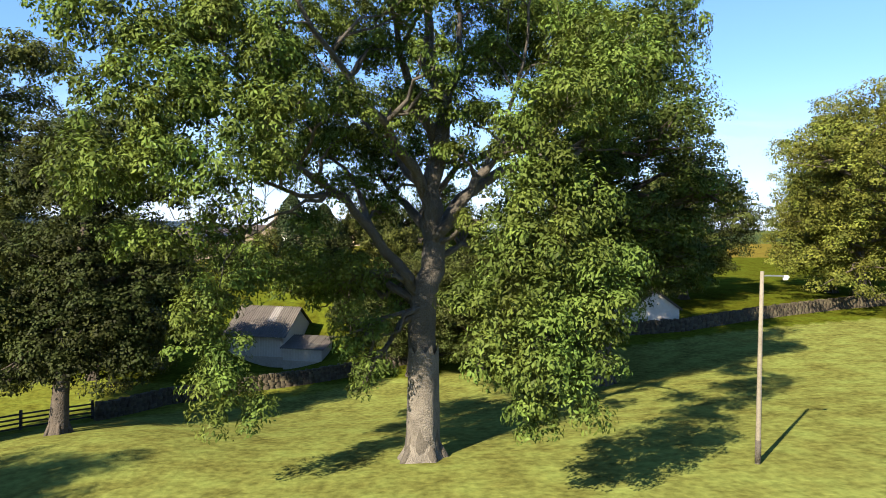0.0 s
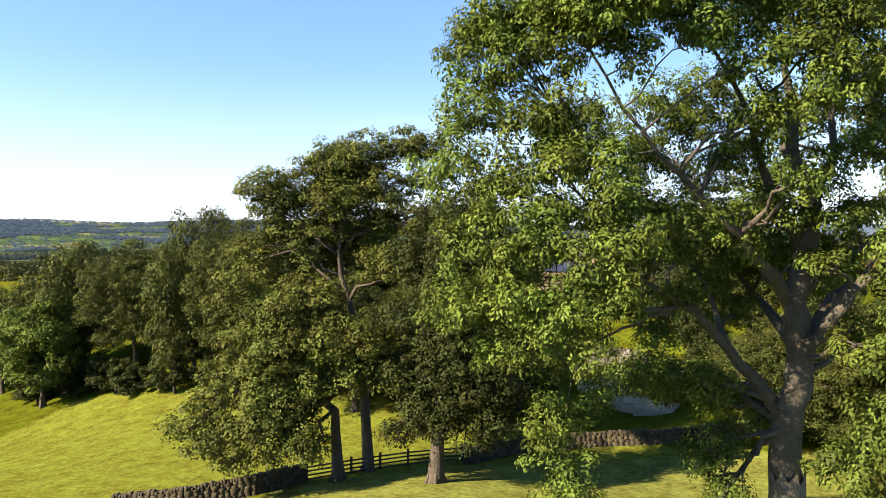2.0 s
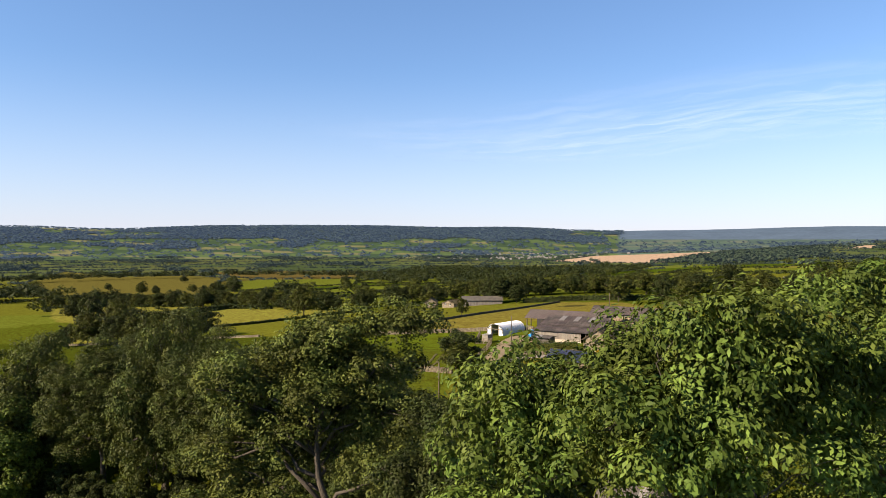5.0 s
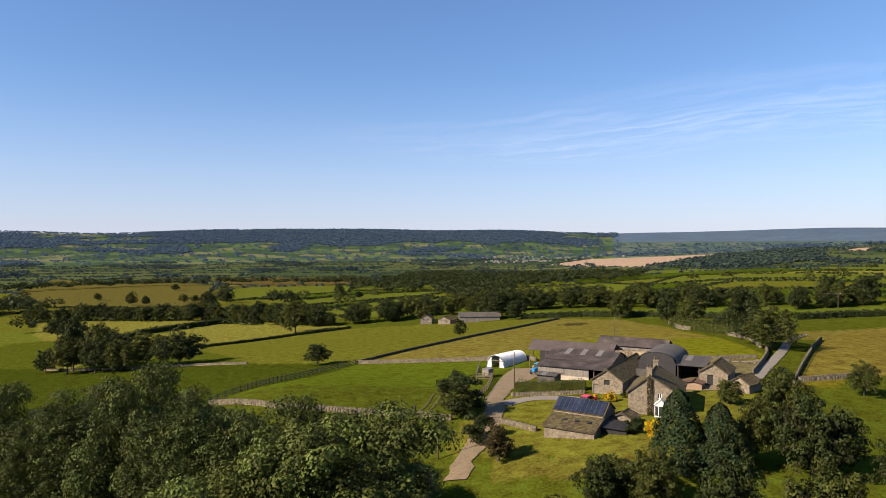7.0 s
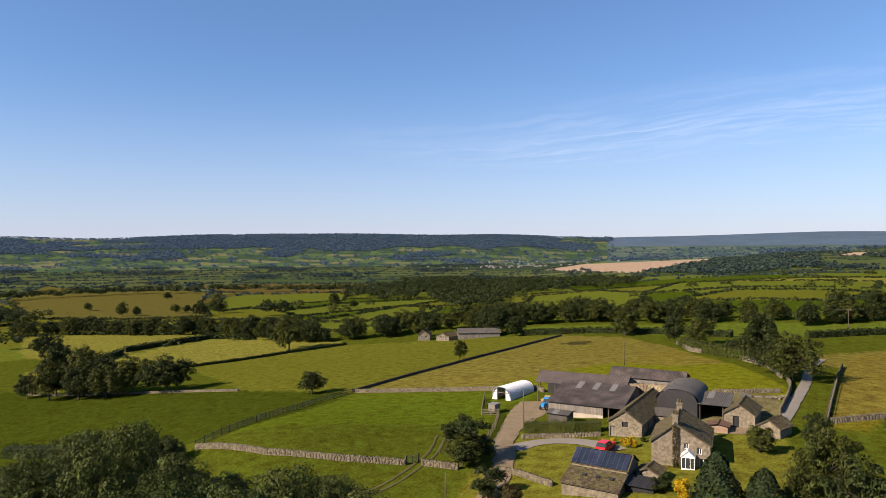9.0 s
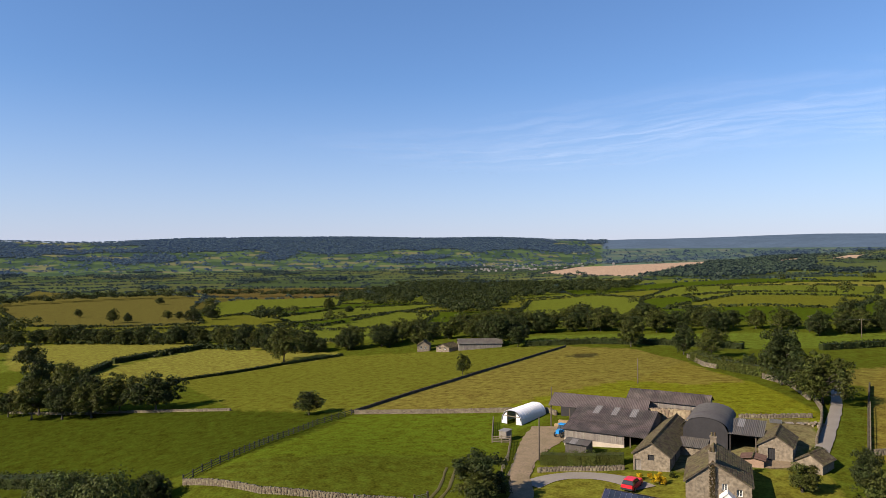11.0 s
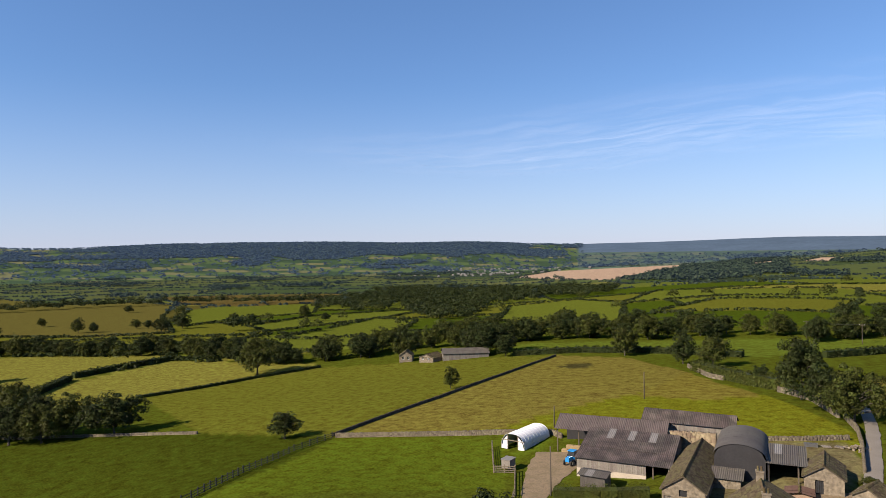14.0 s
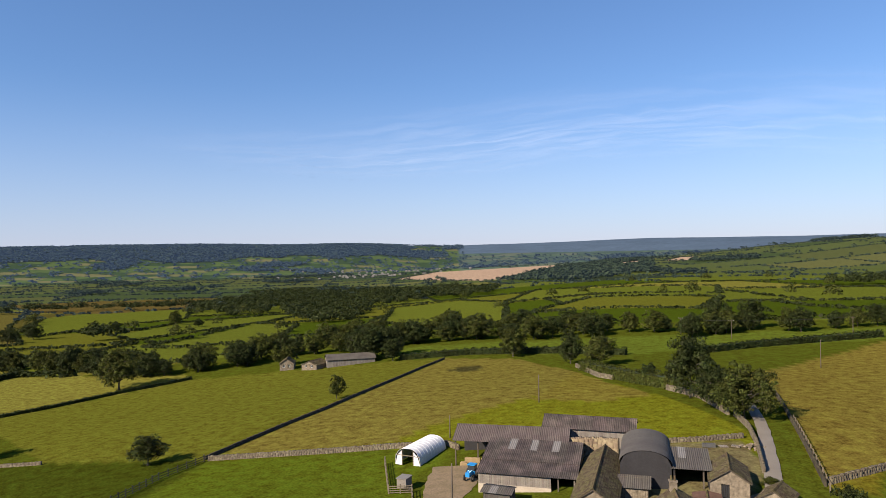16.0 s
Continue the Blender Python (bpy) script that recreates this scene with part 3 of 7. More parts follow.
# foliage masses of the ash, bough by bough: place from the foot and radius
ASH_LEFT = [(-10.6, -7.3, 23.2, 1.0), (-11.2, -7.6, 21.4, 1.1), (-9.1, -7.6, 21.2, 1.1), (-7.1, -8.8, 23.1, 1.1), (-5.8, -8.2, 22.1, 1.2), (-8.7, -7.5, 18.9, 1.1), (-11.0, -7.5, 19.2, 1.3), (-11.5, -7.8, 17.1, 1.5), (-9.4, -7.9, 16.8, 1.3), (-7.4, -7.9, 17.0, 1.1), (-5.4, -6.9, 17.3, 1.0), (-5.3, -8.0, 15.9, 1.1), (-8.0, -8.3, 14.4, 1.5), (-5.8, -8.3, 13.8, 1.4), (-4.5, -8.2, 14.4, 1.0), (-10.1, -8.3, 14.4, 1.7), (-11.0, -8.8, 12.1, 1.3), (-8.8, -8.8, 12.1, 1.5), (-6.9, -8.4, 11.8, 1.5), (-5.3, -8.1, 12.2, 0.9)]
ASH_LOW = [(-11.4, -3.9, 9.7, 1.1), (-9.4, -3.9, 9.5, 1.2), (-7.9, -4.0, 10.2, 1.1), (-7.0, -4.0, 8.2, 1.0), (-8.3, -4.5, 7.1, 1.3), (-9.0, -4.5, 6.0, 1.0), (-7.7, -4.5, 5.2, 1.1), (-7.2, -4.6, 3.8, 0.9), (-8.5, -4.5, 4.0, 0.9), (-6.6, -4.6, 2.8, 0.6), (-8.1, -4.6, 2.6, 0.6), (-2.8, -1.1, 5.9, 1.2), (-2.5, -1.2, 4.4, 0.9), (-2.8, -1.2, 3.4, 0.6), (-12.3, -4.9, 11.8, 1.5), (-10.4, -4.9, 13.1, 1.3), (-5.7, 4.9, 7.7, 1.8), (-7.6, 5.1, 13.6, 1.5), (2.0, 4.8, 10.2, 1.2), (-1.4, 1.8, 6.8, 1.1)]
ASH_TOP = [(-4.3, -7.4, 22.9, 1.2), (-2.8, -5.4, 24.0, 1.3), (-4.9, -6.6, 21.2, 1.1), (-3.1, -4.5, 22.6, 1.1), (-1.4, -3.6, 23.4, 1.5), (0.2, -2.7, 23.9, 1.5), (1.6, -3.2, 22.6, 1.5), (-0.1, -4.1, 21.4, 1.2), (-1.5, -4.8, 20.8, 1.0), (1.3, -3.9, 20.1, 1.3), (2.5, -2.7, 20.8, 1.2), (-1.2, -3.6, 18.9, 0.9), (0.3, -4.0, 16.8, 0.8), (1.9, 0.2, 15.8, 1.3), (1.5, 1.2, 13.7, 1.3), (2.5, -0.5, 18.2, 1.3), (0.9, 9.8, 12.3, 1.8), (-6.0, 6.3, 15.3, 1.6), (-3.0, 6.7, 15.0, 1.6)]
ASH_CROWN = [(-11.3, -6.6, 22.6, 0.8), (-9.8, -7.5, 22.1, 0.8), (-7.9, -6.5, 22.7, 0.8), (-6.3, -6.2, 24.2, 0.8), (-5.9, -6.0, 24.7, 0.6), (-4.5, -5.3, 25.0, 0.7), (-4.4, -4.7, 24.1, 1.0), (-3.0, -0.0, 25.2, 0.9), (-1.3, 0.9, 25.5, 0.9), (0.3, 2.2, 26.2, 1.2), (1.5, 3.4, 26.8, 1.1), (1.2, 2.7, 25.2, 1.3), (-0.8, 1.6, 25.0, 1.0), (2.7, 3.2, 25.2, 1.1), (2.2, 3.6, 24.0, 1.2), (3.6, 4.2, 24.2, 1.1), (-1.1, 0.4, 23.8, 1.2)]
ASH_BACK = [(5.6, 2.8, 20.9, 2.2), (7.6, 1.7, 19.2, 2.0), (9.8, 1.7, 20.1, 2.0), (11.8, 2.6, 19.0, 1.5), (8.2, 1.7, 16.2, 1.8), (6.2, 2.8, 16.7, 1.4), (4.2, 4.8, 19.1, 1.8), (0.0, 5.9, 19.9, 2.0), (-3.3, 5.0, 21.1, 2.2), (-5.6, 3.1, 20.4, 2.1), (2.5, 2.9, 21.4, 1.8), (10.7, 3.7, 17.5, 1.6), (-2.1, 6.0, 17.5, 1.4), (-7.9, 2.1, 18.4, 1.8), (-9.7, 0.2, 19.7, 1.8), (12.0, 1.7, 20.9, 1.6)]
ASH_DROOP = [(4.5, -8.2, 12.2, 1.0), (3.2, -8.2, 10.9, 1.0), (5.5, -8.3, 11.1, 1.0), (2.7, -8.7, 9.4, 1.2), (4.3, -9.3, 9.4, 1.4), (5.9, -8.8, 9.2, 1.1), (1.8, -8.7, 7.8, 1.0), (3.4, -9.3, 7.7, 1.4), (5.1, -9.3, 7.8, 1.4), (6.5, -8.8, 7.7, 0.8), (2.2, -8.8, 6.4, 1.0), (3.8, -9.3, 6.1, 1.4), (5.4, -9.3, 6.5, 1.0), (3.2, -8.8, 5.0, 0.9), (4.6, -9.3, 5.1, 1.0), (3.9, -8.8, 3.8, 0.7), (5.2, -9.0, 4.3, 0.6), (1.1, -8.2, 8.2, 0.6)]
ASH_RIGHT = [(6.1, 6.6, 21.4, 2.0), (8.5, 6.4, 22.3, 2.0), (9.6, 6.6, 19.0, 2.0), (7.6, 9.1, 18.4, 1.9), (9.6, 8.7, 15.9, 1.6), (6.1, 9.7, 16.1, 1.5), (3.7, 9.0, 20.7, 1.6), (4.8, 8.3, 23.1, 1.8)]
ASH_CORE = [(-6.9, 2.9, 16.3, 1.5), (-4.8, 5.1, 17.4, 1.5), (-3.6, 4.5, 15.1, 1.5), (-1.4, 5.7, 16.3, 1.5), (-5.7, 2.3, 14.1, 1.4), (-2.5, 4.0, 13.2, 1.4), (-0.4, 3.9, 14.4, 1.4), (-7.6, 0.3, 14.9, 1.4), (0.3, 6.6, 17.5, 1.4), (-6.4, 4.3, 18.6, 1.3)]
ASH_UNDER = [(-6.5, 3.3, 7.5, 1.4), (-9.0, 3.6, 8.3, 1.5), (-4.7, 4.9, 7.1, 1.5)]
ASH_FILL = [(-5.8, -7.8, 25.2, 0.8), (-5.0, -7.9, 25.2, 0.7), (-4.1, -7.8, 25.4, 0.7), (-3.1, -5.8, 25.2, 0.8), (-5.0, -7.6, 24.3, 0.9), (-3.8, -7.0, 24.2, 0.9), (-7.2, -7.0, 24.0, 0.8), (-10.6, -6.0, 23.4, 0.9), (-11.5, -6.0, 22.8, 0.8), (-9.1, -6.0, 23.2, 0.7), (-11.1, -6.0, 20.9, 0.8), (-10.2, -6.0, 19.4, 0.8), (-11.8, -6.0, 19.4, 0.8), (-3.5, -1.5, 15.6, 0.9), (-1.9, -1.5, 14.4, 0.9), (-4.1, -1.5, 14.1, 0.9), (-4.3, -1.5, 12.1, 0.9), (-3.4, 1.5, 12.5, 1.2), (-1.2, -1.5, 16.1, 0.8), (0.6, -2.0, 16.2, 0.8), (1.6, -2.0, 15.3, 0.8), (1.2, -2.0, 13.6, 0.7), (2.2, -2.0, 10.8, 0.9), (-2.1, 2.0, 11.1, 1.0), (-5.2, -1.0, 10.5, 1.0), (-6.3, -3.0, 12.6, 1.0), (-2.7, -2.0, 17.8, 0.7), (-8.5, -4.0, 15.8, 0.9)]
ASH = ASH_CORE + ASH_FILL + ASH_UNDER + ASH_RIGHT + ASH_LEFT + ASH_LOW + ASH_TOP + ASH_CROWN + ASH_BACK + ASH_DROOP


def between(lobes, n, lo, hi, r, seed):
    """Small sprays half-way between neighbouring masses."""
    rng, out = random.Random(seed), []
    while len(out) < n:
        a, b = Vector(rng.choice(lobes)[:3]), Vector(rng.choice(lobes)[:3])
        if lo < (a - b).length < hi:
            c = a.lerp(b, rng.uniform(0.35, 0.65))
            out.append((c.x, c.y, c.z, r * rng.uniform(0.7, 1.2)))
    return out


ASH += between(ASH_CROWN + ASH_TOP, 16, 1.5, 4.5, 1.0, 9)
ASH += between(ASH, 34, 2.2, 5.0, 0.85, 4) + [(-6, -6, 15.5, 1.2), (-7, -7, 17.5, 1.3), (-3, -5, 15, 1.0), (-2, -2, 18, 1.0), (3.4, -5.4, 14.0, 1.2), (4.2, -7.2, 12.6, 1.3), (-7, -7, 19.4, 1.2), (-8.2, -6, 18.6, 1.1), (-8.3, -6.5, 22.6, 1.3), (-7.6, -6.8, 21.2, 1.2), (-7.0, -6, 24.2, 1.0), (-3.2, -1.0, 8.2, 1.2), (-4.6, 0.5, 8.0, 1.3), (-2.0, 2.0, 7.6, 1.3), (-5.4, -1.5, 8.6, 1.1), (4.5, -8.5, 14.5, 1.5), (6.5, -7.5, 15.5, 1.5), (7.5, -6, 17, 1.6), (5.5, -6, 16.5, 1.4), (6.2, -4.0, 18.5, 1.5)]
ASH_LIMBS = [[(0, 0, -0.5), (0, 0, 0.3), (-0.05, 0.1, 4.5), (0.2, 0.3, 8.0), (0.35, 0.4, 10.0), (0.15, 0.6, 12.2), (0.5, 0.8, 14.4), (0.8, 1.0, 16.2), (0.0, 1.2, 18.2), (-0.6, 1.5, 24)],
    [(0.1, 0.2, 6.9), (-0.9, 0, 8.2), (-2.2, -0.5, 10.0), (-3.5, -1.2, 11.6), (-5.1, -2.0, 12.6), (-6.2, -2.8, 13.6), (-6.8, -3.6, 15.2), (-8.1, -4.6, 17.5), (-8.4, -5.6, 20.0)],
    [(-3.5, -1.2, 11.6), (-5.4, -2.4, 11.7), (-7.2, -3.0, 12.6), (-9.6, -3.4, 13.2), (-11.2, -4.4, 14.4)], [(-4.2, -1.6, 12.0), (-5.6, -2.0, 11.0), (-7.2, -3.0, 10.4), (-8.4, -3.6, 8.2), (-8.5, -4.0, 4.2)],
    [(0.3, 0.4, 9.6), (1.3, 0.0, 11.2), (2.2, -0.3, 12.8), (3.2, -0.5, 13.7), (3.6, -0.9, 15.7), (4.2, -1.6, 19.0), (4.6, -2, 22)], [(2.2, -0.3, 12.8), (3.4, 0.8, 14.6), (5.6, 1.5, 17.0), (7.0, 1.5, 21.0)],
    [(3.2, -0.5, 13.7), (3.7, -3.0, 13.9), (4.0, -5.4, 13.7), (4.3, -7.2, 12.4), (4.6, -8.4, 9.8), (4.9, -8.8, 6.5)], [(0.2, 0.6, 11.5), (-1.2, -1.2, 14.1), (-3.2, -3.6, 16.4), (-5, -5.8, 18.5), (-6.5, -7.0, 21.5)],
    [(0.1, 0.6, 11.8), (-1.4, 1.8, 13.8), (-3.4, 3.0, 16), (-6.0, 3.6, 19.5)], [(0, 0.6, 10.6), (-1.5, 3.5, 12.2), (-3.5, 5.8, 14)], [(0.8, 1.0, 16.0), (1.6, 1.2, 18.5), (1.2, 2.5, 22), (1.4, 3, 26)],
    [(0.5, 0.8, 14.2), (-0.8, 0.0, 17.0), (-1.8, -2.0, 20.5), (-3.5, -4.2, 24.0)], [(-2.2, -0.5, 10.0), (-3.4, 1.6, 12.6), (-5.4, 2.6, 14.8), (-7.6, 2.0, 17.4)]]
w, l = tree_meshes(11, ASH, 8.6, 0.74, 3000, 130, 0.34, 0.2, LEAF_ASH, BARK, 14, 1.1, ASH_LIMBS, 7, 0.9, 0.42, 1.15, 0.42)
ash = planted("ash_tree", -0.75, 30.3, w, l, "tall spreading ash with a grey trunk and drooping bright leaves")
# pale bark sleeve: sunlight on the lower trunk painted in, ragged at its upper edge
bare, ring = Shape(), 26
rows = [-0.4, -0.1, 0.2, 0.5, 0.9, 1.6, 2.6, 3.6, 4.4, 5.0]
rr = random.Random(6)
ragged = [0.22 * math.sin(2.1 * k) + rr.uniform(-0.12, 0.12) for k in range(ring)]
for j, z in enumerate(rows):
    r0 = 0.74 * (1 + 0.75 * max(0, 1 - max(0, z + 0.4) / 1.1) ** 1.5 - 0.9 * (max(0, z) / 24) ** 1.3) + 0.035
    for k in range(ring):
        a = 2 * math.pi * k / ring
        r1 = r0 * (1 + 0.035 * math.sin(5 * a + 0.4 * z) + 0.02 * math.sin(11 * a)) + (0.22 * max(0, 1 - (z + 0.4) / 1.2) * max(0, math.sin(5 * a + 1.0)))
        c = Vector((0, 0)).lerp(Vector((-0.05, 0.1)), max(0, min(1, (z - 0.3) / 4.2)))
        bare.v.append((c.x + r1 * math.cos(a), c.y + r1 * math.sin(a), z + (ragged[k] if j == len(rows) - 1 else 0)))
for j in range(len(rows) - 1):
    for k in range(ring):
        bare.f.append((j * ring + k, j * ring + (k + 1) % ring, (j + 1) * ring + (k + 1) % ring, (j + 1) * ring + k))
part("bare_bark", bare.mesh("bare_bark", material("sunlit_bark", (0.122, 0.11, 0.091), 0.9, 0.45, 2.2, 0.9, 16.0), True), ash, "pale grey ridged bark of the lower trunk, sunlight painted in")

w, l = tree_meshes(21, auto_lobes(3, 25, 16, 44, 0.1), 7, 0.6, 800, 170, 0.6, 0.25, LEAF_SYC, BARK_DK, 6)
planted("sycamore_tree", 12.0, 47.5, w, l, "large dark sycamore shading the pasture")
GA = [(-8.6, -2.4, 20.5, 1.7), (-7.1, -1.7, 21.6, 1.7), (-4.6, 0.7, 23.2, 2.0), (-1.9, 2.1, 23.7, 2.2), (0.3, 4.3, 24.3, 2.0), (2.3, 5.3, 24.3, 1.6), (-6.2, -0.1, 20.2, 2.0), (-3.6, 2.3, 20.9, 2.0), (-0.3, 2.8, 21.1, 2.2), (-5.0, 2.7, 18.5, 1.8), (-8.4, -0.2, 17.1, 1.8), (-1.6, 3.2, 17.6, 2.0), (1.3, 3.5, 18.5, 2.2), (-9.3, -1.7, 15.8, 2.0), (-6.4, 0.8, 14.9, 2.2), (-3.8, 3.2, 15.3, 1.8), (1.1, 2.2, 15.0, 2.6), (-7.0, -1.8, 12.8, 2.1)]
w2, l2 = tree_meshes(22, GA + between(GA, 10, 2.5, 6.5, 1.4, 5), 9, 0.4, 800, 140, 0.48, 0.22, LEAF_NEAR, BARK_DK, 9, 0, None, 8, 0.7)
planted("sycamore_tree", -28.6, 41.2, w2, l2, "tall sycamore with a high tiered crown beside the field wall")
GB = [(-6.4, -2.9, 13.0, 2.0), (-3.9, -2.8, 11.5, 2.1), (-2.8, -0.0, 12.9, 2.0), (-5.3, -3.6, 9.9, 1.9), (-5.5, -4.8, 7.8, 1.7), (-2.2, -3.1, 9.3, 2.1), (0.5, -1.8, 10.1, 2.1), (-1.4, -0.5, 12.2, 2.0), (2.6, -0.8, 10.1, 1.9), (-2.8, -4.6, 7.2, 1.9), (-5.8, -6.1, 6.1, 1.7), (-6.7, -7.2, 4.4, 1.5), (-4.0, -6.4, 4.2, 1.6), (-2.1, -5.4, 4.5, 1.6), (-0.8, -3.7, 5.0, 1.7), (0.9, -4.0, 3.3, 1.2), (-0.8, -2.5, 7.0, 1.7), (1.9, -1.2, 7.4, 1.7), (-3.3, -6.6, 2.5, 1.1), (4.0, -0.1, 7.8, 1.5), (-5.2, -7.0, 3.4, 1.3)]
w3, l3 = tree_meshes(23, GB + between(GB, 14, 2.5, 6.0, 1.4, 7), 5, 0.42, 700, 140, 0.48, 0.22, LEAF_NEAR, BARK_DK, 9, 0, None, 8, 0.7)
planted("oak_tree", -29, 38, w3, l3, "spreading oak with low boughs in front of the field wall")
GC = [(-1.9, 2.8, 13.9, 2.4), (0.2, 3.9, 14.7, 2.2), (-3.2, 1.0, 10.1, 2.1), (0.1, 1.5, 10.9, 2.3), (2.0, 3.6, 10.9, 1.9), (-2.3, 0.3, 7.1, 1.9), (0.5, 0.6, 7.6, 2.2), (2.9, 1.7, 7.3, 1.9), (-1.4, -0.3, 5.3, 1.4), (1.5, 0.4, 5.6, 1.6), (3.6, 1.4, 4.2, 1.6), (-2.4, -0.7, 3.0, 1.2), (2.9, 0.6, 2.7, 1.2), (-0.4, 1.4, 3.6, 1.2), (3.6, 2.0, 6.0, 1.6), (-1.7, 4.1, 17.6, 2.0), (0.4, 5.2, 18.0, 2.0), (-2.7, 2.4, 14.7, 2.0), (3.4, 4.3, 14.0, 1.9), (4.2, 3.5, 9.0, 1.9)]
# darker leaf material stands in for shade from the neighbouring trees
wc, lc = tree_meshes(27, GC + between(GC, 18, 2.5, 6.5, 1.6, 6), 6, 0.48, 760, 140, 0.48, 0.22, LEAF_DARK, BARK_DK, 9, 0, None, 8, 0.7)
planted("sycamore_tree", -21.4, 38.3, wc, lc, "sycamore beside the end of the field wall, shade put into its dark leaves")
w3, l3 = tree_meshes(28, auto_lobes(8, 16, 15, 24, 0.0), 3.2, 0.4, 520, 110, 0.7, 0.3, LEAF_WOOD, BARK_DK, 3)
w2, l2 = tree_meshes(29, auto_lobes(5, 28, 18, 28, 0.12), 7, 0.5, 850, 120, 0.74, 0.32, LEAF_WOOD, BARK_DK, 4)
wy, ly = tree_meshes(31, auto_lobes(12, 22, 20, 34, 0.0), 5, 0.6, 850, 150, 0.62, 0.25, LEAF_GOLD, BARK_DK, 3)
w4, l4 = tree_meshes(24, auto_lobes(12, 22, 20, 30, 0.0), 5, 0.6, 800, 120, 0.74, 0.32, LEAF_WOOD, BARK_DK, 3)
for x, y, s, turn in ((-2, 58, 0.5, 10), (-3.5, 61, 0.4, 80), (4, 57, 0.55, 200), (9, 60, 0.6, 120), (-25, 62, 0.55, 300), (-29, 58, 0.7, 45), (-40, 56, 0.62, 140), (-46, 60, 0.6, 220), (-36, 62, 0.6, 20)):
    planted("oak_tree", x, y, w4, l4, "dark leafy tree behind the near field wall", "trees behind the wall", turn, s)
WOODKIND = [(w3, l3, 16, 14), (w4, l4, 22, 20), (w2, l2, 28, 18), (w4, l4, 22, 20)]
for k, (x, y, h, c) in enumerate(WOODROWS):
    wood, leaves, hh, ww = WOODKIND[k % 4]
    t = thing("wood_tree", stand(x, y, 0, k * 83 % 360) @ Matrix.Diagonal((c / ww, c / ww, h / hh, 1)), "broad dark tree of the wood below the farm", "tree", "trees of the wood")
    part("trunk", wood, t)
    part("crown", leaves, t)
planted("oak_tree", 45.5, 71, wy, ly, "big yellowing oak with a full crown at the field's edge", s=1.12)
planted("oak_tree", 30, 80, w4, l4, "big dark oak behind the wall", turn=90, s=0.8)
planted("oak_tree", 49, 82, wy, ly, "big yellowing oak behind the wall", turn=30, s=0.9)
planted("oak_tree", 24, 74, w4, l4, "big dark oak behind the wall", turn=310, s=0.65)
planted("oak_tree", 62, 70, wy, ly, "big yellowing oak behind the wall", turn=200, s=0.8)

wb, lb = tree_meshes(33, auto_lobes(41, 9.5, 8, 20, 0.02), 1.6, 0.2, 420, 90, 0.42, 0.24, LEAF_ASH, BARK_DK, 3)
planted("young_tree", -96, 59, wb, lb, "bright green tree in front of the dark wood", s=1.7)
# tree out of view, added only for its shadow on the pasture
t = thing("oak_tree", stand(-34, 8.5) @ Matrix.Diagonal((0.75, 0.75, 0.8, 1)), "tall unseen tree added to shade the near pasture", "tree")
part("trunk", w2, t)
part("crown", l2, t)

# ---- middle-distance trees ----
KINDS = []
for k, (mat, hh, ww, bs) in enumerate(((LEAF_OAK, 12, 12, 0.06), (LEAF_DARK, 13, 11, 0.05), (LEAF_OAK, 11, 12, 0.08), (LEAF_DARK, 10, 11, 0.04), (LEAF_DARK, 12, 12, 0.02))):
    KINDS.append((*tree_meshes(100 + k, auto_lobes(30 + k, hh, ww, 28, bs), hh * 0.2, 0.25, 210, 50, 0.58, 0.48, mat, BARK_DK, 2, 0, None, 5), hh, ww * 1.3))
count = [0]


def mid_tree(x, y, h, w, label="round leafy field tree beside a hedge", group="field trees", name="field_tree"):
    k = count[0] % 5
    count[0] += 1
    wood, leaves, hh, ww = KINDS[k]
    t = thing(name, stand(x, y, -(0.07 if group == "belt trees" else 0.01 if "open pasture" in label else 0.05) * h, count[0] * 67 % 360) @ Matrix.Diagonal((w / ww, w / ww, h / hh, 1)), label, "tree", group)
    part("trunk", wood, t)
    part("crown", leaves, t)
    return t


for x, y, h, w in [(-197.2, 249.1, 15.0, 19.3), (-111.4, 150.2, 5.7, 8.1), (-98.0, 203.7, 6.0, 5.4), (-305.5, 214.6, 10.1, 12.0), (-199.9, 147.8, 18.3, 16.0), (-188.1, 147.5, 14.8, 15.5), (-179.1, 147.3, 11.6, 13.7), (-170.4, 149.5, 10.3, 15.0), (-159.3, 151.1, 10.1, 15.5), (-209.9, 145.7, 7.7, 9.3), (-195.0, 142.5, 11.0, 14.0), (-183.5, 143.0, 10.0, 14.0), (-174.5, 144.5, 9.0, 13.0), (-204.0, 150.5, 9.5, 12.0)]:
    mid_tree(x, y, h, w, "rounded dark field tree in open pasture")
for x, y, h, w in [(-43.5, 249.9, 11.4, 10.4), (-35.1, 244.5, 9.6, 13.3), (-17.2, 185.3, 13.5, 13.0), (-10.9, 166.6, 9.6, 12.5), (-13.5, 173.5, 8.0, 10.0), (-23.8, 206.6, 4.8, 6.7), (-63.6, 272.7, 10.7, 11.8), (-117.4, 284.3, 13.5, 15.8), (-12.6, 185.3, 6.9, 6.9), (-122, 284, 12, 14), (-112, 289, 13, 15), (-151, 281, 9, 11), (-107, 277, 9, 11)]:
    mid_tree(x, y, h, w, "large dark tree along the lane and hedge")
for x, y, h, w in [(-513, 423, 13, 14), (-502, 428, 9, 11), (-440, 438, 13, 17), (-499, 467, 9, 12), (-488, 470, 8, 10), (-463, 548, 9, 13), (-448, 556, 8, 11), (-450, 470, 15, 19), (-620, 470, 9, 12), (-700, 640, 10, 14), (-420, 600, 15, 14), (-380, 575, 8, 12)]:
    mid_tree(x, y, h, w, "single dark tree on the rough brown grassland")


